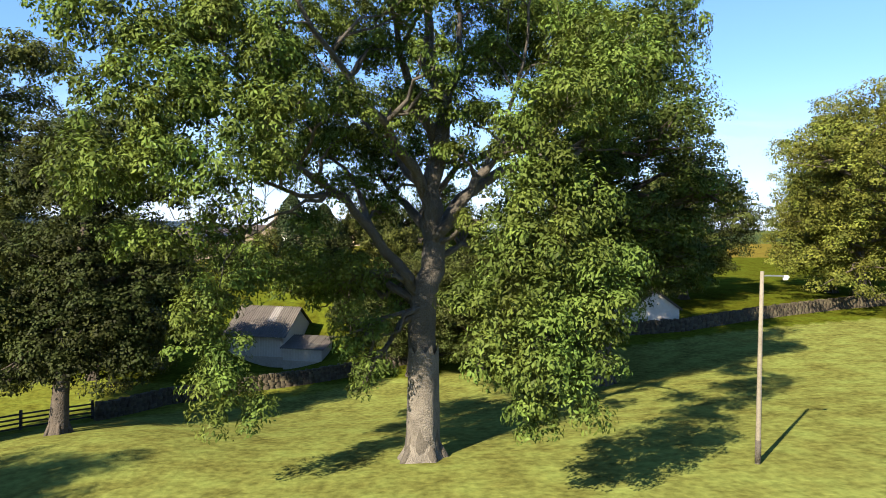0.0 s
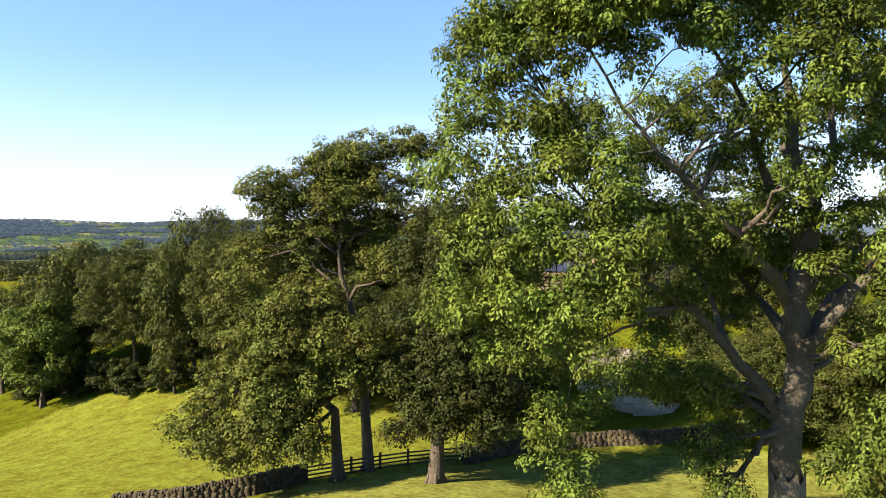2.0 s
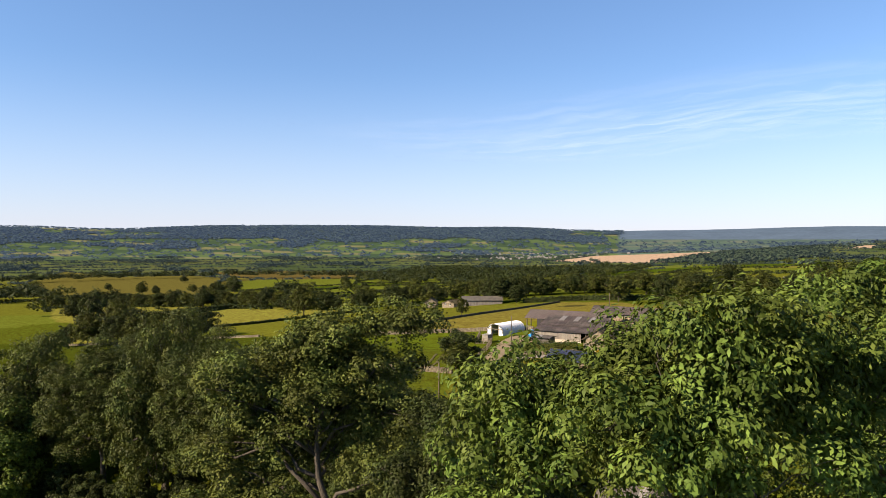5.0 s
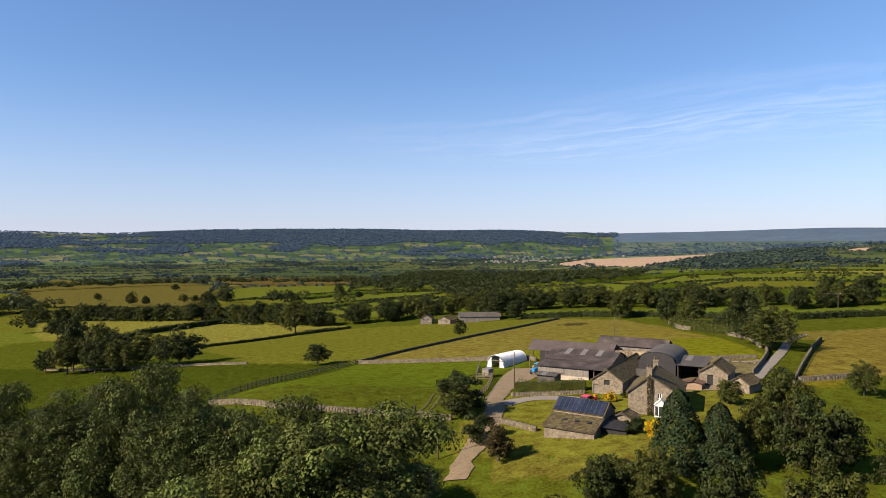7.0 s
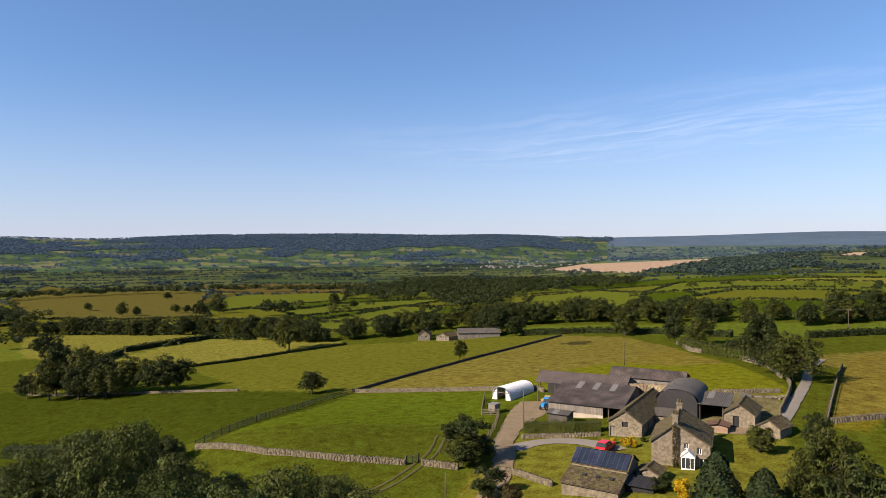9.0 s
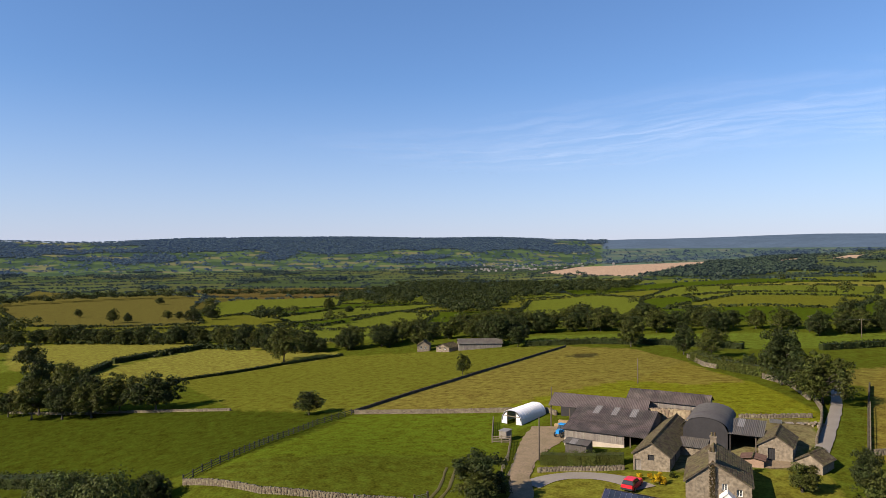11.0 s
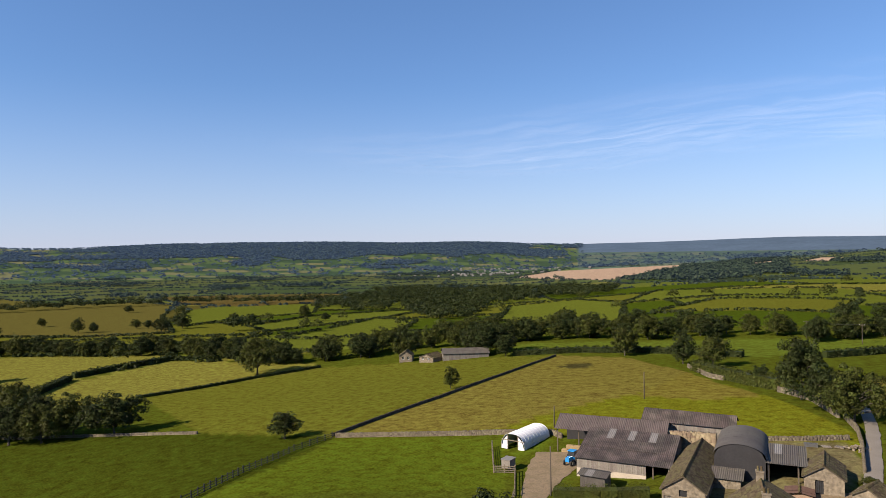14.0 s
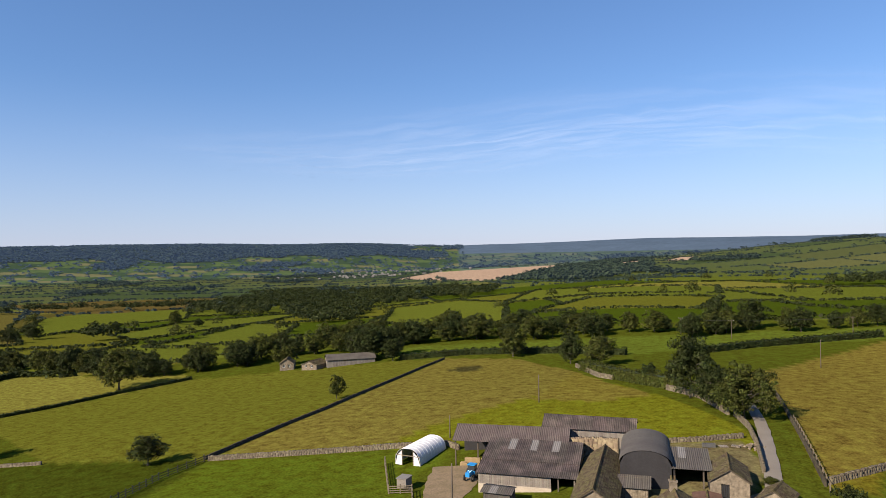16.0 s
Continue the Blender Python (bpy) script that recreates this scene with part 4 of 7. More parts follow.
def tree_row(pts, step, h, w, seed, label="dark trees of a wooded belt", group="belt trees", depth=6.0):
    rng = random.Random(seed)
    for (x0, y0), (x1, y1) in zip(pts, pts[1:]):
        n = max(1, int(math.hypot(x1 - x0, y1 - y0) / step))
        for k in range(n):
            u = (k + rng.random()) / n
            s = rng.uniform(0.65, 1.2)
            mid_tree(x0 + (x1 - x0) * u + rng.uniform(-1, 1) * depth, y0 + (y1 - y0) * u + rng.uniform(-1, 1) * depth, h * s, w * s * rng.uniform(0.85, 1.15), label, group)


tree_row([(-428.4, 281.6), (-358.6, 293.1), (-282.0, 300.2), (-230.4, 278.5), (-198.8, 274.2), (-162.6, 290.0)], 5, 10, 14, 1)
tree_row([(-170.2, 304.0), (-124.8, 314.7), (-102.3, 326.1), (-77.5, 325.5), (-32.9, 323.4)], 4.8, 9.5, 13.5, 2)
tree_row([(-181.6, 337.1), (-136.2, 346.1), (-108.0, 347.0), (-68.7, 344.7), (-24.9, 336.4)], 6.5, 9.5, 13, 3)
tree_row([(-3.7, 317.8), (7.5, 321.1), (17.7, 324.3)], 5, 12, 15, 4)
tree_row([(-22.7, 321.4), (-3.2, 324.6), (17.7, 331.3)], 6.5, 9, 12.5, 5)
tree_row([(-8.2, 306.0), (5.0, 318.2), (28.7, 319.7), (61.8, 318.8)], 7, 9, 12, 6)


# ---- hedgerows, far trees and woods, too many to count ----
def far_clumps(name, xs, ys, hs, ws, cards, mat, seed, label, zs=None, up=0.3):
    """Bushes and trees as domes of leaf sprays, all in one mesh."""
    rng = np.random.default_rng(seed)
    n = len(xs)
    z0 = land(xs, ys) if zs is None else zs
    d = unit(rng, n * cards, -0.35)
    lift = np.repeat(np.where(hs > 4, 0.55, 0.45) * hs, cards)
    c = np.stack([np.repeat(xs, cards), np.repeat(ys, cards), np.repeat(z0, cards) + lift], 1)
    k = rng.uniform(0.55, 1.0, (n * cards, 1))
    lump = 1 + 0.25 * np.sin(d[:, :1] * 5 + np.repeat(xs, cards)[:, None]) * np.sin(d[:, 1:2] * 4 + np.repeat(ys, cards)[:, None])
    p = c + d * k * lump * np.stack([np.repeat(ws, cards) / 2, np.repeat(ws, cards) / 2, np.repeat(hs, cards) * 0.47], 1)
    size = np.repeat(ws, cards)[:, None] * 1.75 / math.sqrt(cards)
    v, f = leaf_cards(rng, p, d, size, 0.7 if up < 1 else 0.5, up, 0.8)
    return tagged(new(name, mesh_np(name, v, f, mat)), label, "vegetation", kind="stuff")


rng = np.random.default_rng(5)
gx, gy = np.meshgrid(np.arange(-2400, 900, 7.0), np.arange(100, 2550, 7.0))
gx, gy = gx.ravel() + rng.uniform(-2, 2, gx.size), gy.ravel() + rng.uniform(-2, 2, gx.size)
r = np.hypot(gx + 20, gy - 30)
az = np.degrees(np.arctan2(-(gx + 20), gy - 30))
keep = (r > 330) & (r < 2550) & (az > -26) & (az < 66)
gx, gy, r, az = gx[keep], gy[keep], r[keep], az[keep]
k0 = field_number(gx, gy)
edge = (k0 != field_number(gx + 7.5, gy)) | (k0 != field_number(gx, gy + 7.5))
bare = np.zeros(gx.shape, bool)
for colour, poly in FIELDS:
    bare |= inside(gx, gy, poly)
u = rng.random(gx.size)
near = r < 900
hx, hy = np.meshgrid(np.arange(-900, 420, 3.2), np.arange(250, 950, 3.2))
hx, hy = hx.ravel() + rng.uniform(-0.8, 0.8, hx.size), hy.ravel() + rng.uniform(-0.8, 0.8, hx.size)
hr, ha = np.hypot(hx + 20, hy - 30), np.degrees(np.arctan2(-(hx + 20), hy - 30))
sel = (hr > 330) & (hr < 900) & (ha > -26) & (ha < 66)
hx, hy = hx[sel], hy[sel]
hk = field_number(hx, hy)
sel = ((hk != field_number(hx + 3.2, hy)) | (hk != field_number(hx, hy + 3.2))) & (rng.random(hx.size) < 0.88)
far_clumps("hedgerow", hx[sel], hy[sel], rng.uniform(1.3, 2.4, sel.sum()), rng.uniform(3.2, 4.6, sel.sum()), 16, LEAF_DARK, 51, "dark hedgerows between the fields")
sel = edge & (u < 0.7) & ~near
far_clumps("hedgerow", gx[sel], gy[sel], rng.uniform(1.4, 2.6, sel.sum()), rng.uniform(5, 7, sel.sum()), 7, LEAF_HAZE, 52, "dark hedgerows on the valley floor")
tree = edge & (rng.random(gx.size) < np.interp(r, [330, 900, 1300, 2500], [0.05, 0.04, 0.04, 0.045]))
sel = tree & near
far_clumps("hedgerow_tree", gx[sel], gy[sel], rng.uniform(7, 12, sel.sum()), rng.uniform(8, 13, sel.sum()), 170, LEAF_OAK, 53, "round dark trees standing in the hedgerows")
copse = ~bare & (wave(gx, gy, 90.0) + 0.4 * wave(gx, gy, 31.0) > np.interp(r, [330, 900, 1400, 2500], [2.4, 2.25, 1.9, 1.6])) & (rng.random(gx.size) < 0.5)
sel = (tree | copse) & ~near
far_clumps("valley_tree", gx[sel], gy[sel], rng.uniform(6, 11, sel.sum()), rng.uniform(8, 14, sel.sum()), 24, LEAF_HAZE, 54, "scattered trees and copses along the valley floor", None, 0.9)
sel = copse & near
far_clumps("copse_tree", gx[sel], gy[sel], rng.uniform(8, 14, sel.sum()), rng.uniform(8, 13, sel.sum()), 150, LEAF_DARK, 55, "dense dark trees of small copses")


# a line of trees across the whole valley, on an arc fitted to the camera's view
rng = np.random.default_rng(17)
a = np.radians(np.arange(13, 63, 0.42))
a = np.concatenate([a, a + 0.004])
rr = 1030 + 60 * np.sin(a * 9) + rng.uniform(-28, 28, a.size)
bx, by = -20 - np.sin(a) * rr, 30 + np.cos(a) * rr
sel = rng.random(a.size) < 0.85
far_clumps("river_tree", bx[sel], by[sel], rng.uniform(8, 15, sel.sum()), rng.uniform(9, 15, sel.sum()), 150, LEAF_DARK, 56, "line of dark trees across the valley, placed to fit the camera's view")


def wood(poly, step, h, w, cards, mat, seed, label):
    rng = np.random.default_rng(seed)
    a = np.array(poly)
    x, y = np.meshgrid(np.arange(a[:, 0].min(), a[:, 0].max(), step), np.arange(a[:, 1].min(), a[:, 1].max(), step))
    x, y = x.ravel() + rng.uniform(-0.4, 0.4, x.size) * step, y.ravel() + rng.uniform(-0.4, 0.4, x.size) * step
    s = inside(x, y, poly)
    for colour, pts in FIELDS:
        if colour == STUBBLE:
            s &= ~inside(x, y, pts)
    x, y = x[s], y[s]
    return far_clumps("woodland", x, y, rng.uniform(0.7, 1.15, len(x)) * h, rng.uniform(0.8, 1.2, len(x)) * w, cards, mat, seed, label)


wood([(-694.1, 1225.6), (-594.8, 1366.9), (-329.0, 1156.4), (-187.4, 1029.3), (-173.9, 868.0), (-255.5, 887.0), (-294.6, 783.4), (-238.8, 572.8), (-297.5, 605.9), (-445.1, 844.2)], 13, 9, 12, 90, LEAF_DARK, 61, "dark mixed wood between the fields")
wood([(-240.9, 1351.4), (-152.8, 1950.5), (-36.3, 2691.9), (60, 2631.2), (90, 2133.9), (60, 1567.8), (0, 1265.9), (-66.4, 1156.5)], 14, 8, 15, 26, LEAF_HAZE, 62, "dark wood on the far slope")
wood([(-639.4, 1128.2), (-592.1, 936.7), (-552.9, 816.3), (-414.7, 677.6), (-389.0, 736.2)], 13, 10, 11, 90, LEAF_DARK, 63, "dark wood in a hollow")

# the woods on the hills
rng = np.random.default_rng(9)
gx, gy = np.meshgrid(np.arange(-4000, 1200, 16.0), np.arange(600, 4700, 16.0))
gx, gy = gx.ravel() + rng.uniform(-6, 6, gx.size), gy.ravel() + rng.uniform(-8, 8, gx.size)
r = np.hypot(gx + 20, gy - 30)
az = np.degrees(np.arctan2(-(gx + 20), gy - 30))
row, colm, h = patchwork(gx * 2.3, gy * 2.3)
r2, c2, h2 = patchwork(gx * 2.3 + 36, gy * 2.3 + 36)
lines = ((row != r2) | (colm != c2)) & (rng.random(gx.size) < 0.4) & ((az > 12) | (land_far(gx, gy) < 20))
sel = (r > 2560) & (r < 4250) & (az > -22) & (az < 64) & (hill_wood(gx, gy) | lines)
gx, gy = gx[sel], gy[sel]
far_clumps("hill_wood", gx, gy, rng.uniform(7, 11, len(gx)), rng.uniform(12, 18, len(gx)), 7, LEAF_HILL, 64, "woods covering the distant hillside, bluish haze painted into their leaves", hill_height(gx, gy) - 1, 1.4)

# the town far down the valley
rng = random.Random(12)
town = Shape()
for k in range(110):
    a = radians(rng.gauss(19.5, 3.2))
    r = rng.uniform(2150, 2900)
    x, y = -20 - math.sin(a) * r, 30 + math.cos(a) * r
    z = float(max(ground_height(x, y), hill_height(x, y)))
    w, d, h = rng.uniform(5, 9), rng.uniform(5, 7), rng.uniform(2.5, 3.5)
    town.box(x - w / 2, y - d / 2, z - 2, x + w / 2, y + d / 2, z + h)
    town.quad_prism([(x - w / 2, y - d / 2, z + h), (x + w / 2, y - d / 2, z + h), (x + w / 2, y + d / 2, z + h), (x - w / 2, y + d / 2, z + h)],
                    [(x - w / 2, y - 0.1, z + h + 2), (x + w / 2, y - 0.1, z + h + 2), (x + w / 2, y + 0.1, z + h + 2), (x - w / 2, y + 0.1, z + h + 2)])
tagged(new("distant_town", town.mesh("town", TOWN)), "pale houses of a small town far down the valley", "houses", kind="stuff")


# thin streaks of high cloud, far off
def cirrus(seed, x0, x1, y0, y1, z):
    rng = np.random.default_rng(seed)
    nx, ny = 60, 16
    X, Y = np.meshgrid(np.linspace(x0, x1, nx), np.linspace(y0, y1, ny))
    Z = z + 40 * np.sin(X / 500 + seed) + rng.normal(0, 6, X.shape)
    v = np.stack([X, Y, Z], -1).reshape(-1, 3)
    i = np.arange((ny - 1) * (nx - 1))
    i = i // (nx - 1) * nx + i % (nx - 1)
    me = mesh_np("cirrus", v, np.stack([i, i + 1, i + nx + 1, i + nx], 1), CLOUD, True)
    fade = np.sin(np.pi * np.linspace(0, 1, nx))[None, :] * np.sin(np.pi * np.linspace(0, 1, ny))[:, None]
    c4 = np.ones((nx * ny, 4), np.float32)
    c4[:, :3] = fade.reshape(-1, 1)
    me.color_attributes.new("fade", 'FLOAT_COLOR', 'POINT').data.foreach_set("color", c4.ravel())
    return tagged(new("cloud", me), "faint streaks of high white cirrus cloud", "cloud", kind="structure")


def haze_bank(r, az0, az1, z0, z1):
    """Milky haze low over the horizon, added as a far glowing curved sheet thinning upwards."""
    na, nz = 60, 24
    A, K = np.meshgrid(np.radians(np.linspace(az0, az1, na)), np.linspace(0, 1, nz))
    Z = z0 + (z1 - z0) * K
    v = np.stack([-20 - np.sin(A) * r, 30 + np.cos(A) * r, Z], -1).reshape(-1, 3)
    i = np.arange((nz - 1) * (na - 1))
    i = i // (na - 1) * na + i % (na - 1)
    me = mesh_np("haze", v, np.stack([i, i + 1, i + na + 1, i + na], 1), HAZE, True)
    side = np.clip(np.minimum(np.linspace(0, 1, na), np.linspace(1, 0, na)) * 8, 0, 1)[None, :]
    c4 = np.ones((na * nz, 4), np.float32)
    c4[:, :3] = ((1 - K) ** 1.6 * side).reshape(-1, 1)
    me.color_attributes.new("fade", 'FLOAT_COLOR', 'POINT').data.foreach_set("color", c4.ravel())
    return tagged(new("backdrop", me), "glowing sheet for the pale lilac haze low over the horizon", "haze", kind="structure")


HAZE = bpy.data.materials.new("horizon_haze")
HAZE.use_nodes = True
hn, hl = HAZE.node_tree.nodes, HAZE.node_tree.links
hn.remove(hn["Principled BSDF"])
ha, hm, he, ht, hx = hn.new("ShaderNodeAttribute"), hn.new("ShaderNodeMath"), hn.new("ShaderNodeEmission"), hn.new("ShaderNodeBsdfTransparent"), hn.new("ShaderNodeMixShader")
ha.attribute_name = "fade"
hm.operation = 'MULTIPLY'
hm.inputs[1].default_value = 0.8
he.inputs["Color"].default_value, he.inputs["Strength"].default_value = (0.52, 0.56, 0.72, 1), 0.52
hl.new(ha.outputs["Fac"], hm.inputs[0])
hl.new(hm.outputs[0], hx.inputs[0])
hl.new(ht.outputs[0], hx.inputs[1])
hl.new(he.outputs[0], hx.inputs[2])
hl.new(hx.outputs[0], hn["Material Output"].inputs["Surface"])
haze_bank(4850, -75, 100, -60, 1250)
CLOUD = bpy.data.materials.new("thin_cloud")
CLOUD.use_nodes = True
cn, cl = CLOUD.node_tree.nodes, CLOUD.node_tree.links
cn.remove(cn["Principled BSDF"])
geo, mp, nz = cn.new("ShaderNodeNewGeometry"), cn.new("ShaderNodeMapping"), cn.new("ShaderNodeTexNoise")
mp.inputs["Scale"].default_value = (0.0011, 0.0042, 0.001)
mp.inputs["Rotation"].default_value = (0, 0, 0.1)
nz.inputs["Scale"].default_value, nz.inputs["Detail"].default_value, nz.inputs["Distortion"].default_value = 1.6, 5, 0.6
cl.new(geo.outputs["Position"], mp.inputs["Vector"])
cl.new(mp.outputs[0], nz.inputs["Vector"])
rp, fd, mu = cn.new("ShaderNodeMapRange"), cn.new("ShaderNodeAttribute"), cn.new("ShaderNodeMath")
rp.inputs["From Min"].default_value, rp.inputs["From Max"].default_value, rp.inputs["To Max"].default_value = 0.4, 0.8, 0.13
fd.attribute_name = "fade"
mu.operation = 'MULTIPLY'
cl.new(nz.outputs["Fac"], rp.inputs["Value"])
cl.new(rp.outputs[0], mu.inputs[0])
cl.new(fd.outputs["Fac"], mu.inputs[1])
tb, tl, mx = cn.new("ShaderNodeBsdfTransparent"), cn.new("ShaderNodeBsdfTranslucent"), cn.new("ShaderNodeMixShader")
tl.inputs["Color"].default_value = (0.9, 0.9, 0.92, 1)
cl.new(mu.outputs[0], mx.inputs[0])
cl.new(tb.outputs[0], mx.inputs[1])
cl.new(tl.outputs[0], mx.inputs[2])
cl.new(mx.outputs[0], cn["Material Output"].inputs["Surface"])
cirrus(1, -2600, 2300, 2500, 4750, 600)


# ---- farm buildings ----
def wall_mesh(length, height, rise=0.0, thick=0.45, holes=(), mat=STONE, apex=0.5):
    """A wall in the xz plane from x = 0, with openings cut through it and a gable of that rise."""
    s = Shape()
    us = sorted({0, length, *(h[0] for h in holes), *(h[0] + h[2] for h in holes)})
    vs = sorted({-1.2, height, *(h[1] for h in holes), *(h[1] + h[3] for h in holes)})
    for u0, u1 in zip(us, us[1:]):
        for v0, v1 in zip(vs, vs[1:]):
            cu, cv = (u0 + u1) / 2, (v0 + v1) / 2
            if not any(h[0] < cu < h[0] + h[2] and h[1] < cv < h[1] + h[3] for h in holes):
                s.box(u0, 0, v0, u1, thick, v1)
    if rise:
        a = length * apex
        for x0, x1, xt0, xt1 in ((0, a, a - 0.02, a), (a, length, a, a + 0.02)):
            s.quad_prism([(x0, 0, height), (x1, 0, height), (x1, thick, height), (x0, thick, height)],
                         [(xt0 if x0 == 0 else a, 0, height + rise), (a if x0 == 0 else xt1, 0, height + rise), (a if x0 == 0 else xt1, thick, height + rise), (xt0 if x0 == 0 else a, thick, height + rise)])
    me = s.mesh("wall", mat)
    bm = bmesh.new()
    bm.from_mesh(me)
    bmesh.ops.remove_doubles(bm, verts=bm.verts, dist=0.001)
    bm.to_mesh(me)
    bm.free()
    return me


def sheet_mesh(wide, long, mat, waves=4, amp=0.03, name="sheet"):
    """One corrugated roof sheet: x across, y up the slope."""
    n = waves * 4
    v, f = [], []
    for j in (0, 1):
        for k in range(n + 1):
            z = amp * math.cos(2 * math.pi * k / 4)
            v += [(wide * k / n, long * j, z), (wide * k / n, long * j, z - 0.02)]
    m = 2 * (n + 1)
    for k in range(n):
        a = 2 * k
        f += [(a, a + 2, a + m + 2, a + m), (a + 1, a + m + 1, a + m + 3, a + 3), (a, a + 1, a + 3, a + 2), (a + m, a + m + 2, a + m + 3, a + m + 1)]
    me = bpy.data.meshes.new(name)
    me.from_pydata(v, [], f)
    me.materials.append(mat)
    return me


def slates_mesh(length, slope, mat, row=0.3, wide=0.42, seed=1):
    """Stone slates in overlapping rows, x along the eaves, y up the slope."""
    rng = random.Random(seed)
    s = Shape()
    n = max(2, int(slope / row))
    for j in range(n):
        y0, y1 = slope * j / n, slope * (j + 1.25) / n
        x = -rng.uniform(0, 0.3)
        while x < length:
            w = wide * rng.uniform(0.7, 1.3)
            a, b, t = max(0, x), min(length, x + w - 0.02), rng.uniform(0.0, 0.02)
            if b > a + 0.05:
                s.quad_prism([(a, y0, 0.02 + t), (b, y0, 0.02 + t), (b, min(y1, slope + 0.05), -0.02), (a, min(y1, slope + 0.05), -0.02)],
                             [(a, y0, 0.055 + t), (b, y0, 0.055 + t), (b, min(y1, slope + 0.05), 0.02), (a, min(y1, slope + 0.05), 0.02)])
            x += w
    return s.mesh("slates", mat)


def slope_pose(x, y, z, run, rise, turn=0):
    """For a roof plane whose eaves start at (x, y, z): x along the eaves, y up the slope."""
    return pose(x, y, z, math.degrees(math.atan2(rise, run)), 0, 0) if not turn else pose(x, y, z) @ pose(0, 0, 0, 0, 0, turn) @ pose(0, 0, 0, math.degrees(math.atan2(rise, run)))


def sheet_roof(parent, name, m, length, slope, mat, panel=1.05, lights=(), rows=1, label=""):
    """A roof plane of single corrugated sheets, some of them clear."""
    r = new(name)
    r.parent, r.matrix_local = parent, m
    tagged(r, label)
    n = max(1, round(length / panel))
    pw = length / n
    meshes = {}
    for mm in (mat, SKYLITE):
        meshes[mm.name] = sheet_mesh(pw + 0.06, slope / rows + 0.08, mm)
    for k in range(n):
        for j in range(rows):
            mm = SKYLITE if (k, j) in lights else mat
            part("roof_sheet", meshes[mm.name], r, "", pose(pw * k, slope / rows * j, 0.012 * (k % 2) + 0.02 * j))
    return r


def window(parent, x, z, w, h, m, frame_mat=WHITE, bars=1, y=0.12):
    """A framed window set into an opening of the wall that lies along x of m."""
    s = Shape()
    t = 0.07
    s.box(0, y, 0, w, y + 0.08, t).box(0, y, h - t, w, y + 0.08, h).box(0, y, t, t, y + 0.08, h - t).box(w - t, y, t, w, y + 0.08, h - t)
    for k in range(bars):
        c = w * (k + 1) / (bars + 1)
        s.box(c - 0.03, y + 0.01, t, c + 0.03, y + 0.07, h - t)
    f = part("window", s.mesh("window", frame_mat), parent, "", m @ pose(x, 0, z))
    part("pane", Shape().box(t, y + 0.03, t, w - t, y + 0.05, h - t).mesh("pane", GLASS), f)
    part("sill", Shape().box(-0.08, -0.07, -0.1, w + 0.08, 0.1, 0).mesh("sill", STONE), f)
    return f


def door(parent, x, z, w, h, m, mat=DARK, y=0.15):
    s = Shape()
    n = max(2, int(w / 0.2))
    for k in range(n):
        s.box(w * k / n + 0.008, y, 0, w * (k + 1) / n - 0.008, y + 0.06, h)
    d = part("door", s.mesh("door", mat), parent, "", m @ pose(x, 0, z))
    part("lintel", Shape().box(-0.2, -0.03, h, w + 0.2, 0.2, h + 0.25).mesh("lintel", STONE), d)
    return d


def gable_house(name, label, category, x, y, turn, width, depth, eave, rise, holes=None, wallmat=STONE, roof="slate", base=None, over=0.25, roofmat=None, apex=0.5):
    """A house with its gable on the near side (width along x) and its ridge running back (depth along y)."""
    z = float(min(land(x, y), land(x + 3, y + 5))) if base is None else base
    b = thing(name, pose(x, y, z, 0, 0, turn), label, category)
    holes = holes or {}
    mats = {"front": pose(0, 0, 0), "back": pose(width, depth, 0, 0, 0, 180), "left": pose(0, depth, 0, 0, 0, -90), "right": pose(width, 0, 0, 0, 0, 90)}
    for side, m in mats.items():
        ends = side in ("front", "back")
        wl_ = width if ends else depth - 0.9
        mm = m if ends else m @ pose(0.45, 0, 0)
        hs = [h for h in holes.get(side, ())]
        part("wall", wall_mesh(wl_, eave, rise if ends else 0, 0.45, [h[:4] for h in hs], wallmat, apex if side == "front" else 1 - apex), b, "", mm)
        for h in hs:
            if h[4] == "w":
                window(b, h[0], h[1], h[2], h[3], mm, bars=h[5] if len(h) > 5 else 1)
            elif h[4] == "d":
                door(b, h[0], h[1], h[2], h[3], mm, h[5] if len(h) > 5 else DARK)
    L = depth + 2 * over
    for k, half in enumerate((width * apex, width * (1 - apex))):
        run = half + over
        up = rise * run / half
        slope = math.hypot(run, up)
        zl = eave + rise - up + 0.06
        tilt = pose(0, 0, 0, math.degrees(math.atan2(up, run)))
        m = (pose(-over, depth + over, zl, 0, 0, -90) if k == 0 else pose(width + over, -over, zl, 0, 0, 90)) @ tilt
        if roof == "slate":
            part("roof", slates_mesh(L, slope, roofmat or SLATE_I, seed=k + int(abs(x) * 7)), b, "", m)
            part("roof_deck", Shape().box(0, 0, -0.12, L, slope, -0.03).mesh("deck", WOOD_DK), b, "", m)
        else:
            sheet_roof(b, "roof", m, L, slope, roofmat or SHEET)
    n = int(L / 0.5)
    for k in range(n):
        part("ridge_tile", RIDGE, b, "", pose(width * apex, -over + L * (k + 0.5) / n, eave + rise + 0.1, 0, 0, 90))
    return b


s = Shape()
s.quad_prism([(-0.24, -0.16, -0.06), (0.24, -0.16, -0.06), (0.24, 0, 0.08), (-0.24, 0, 0.08)], [(-0.24, -0.14, 0), (0.24, -0.14, 0), (0.24, 0, 0.14), (-0.24, 0, 0.14)])
s.quad_prism([(-0.24, 0, 0.08), (0.24, 0, 0.08), (0.24, 0.16, -0.06), (-0.24, 0.16, -0.06)], [(-0.24, 0, 0.14), (0.24, 0, 0.14), (0.24, 0.14, 0), (-0.24, 0.14, 0)])
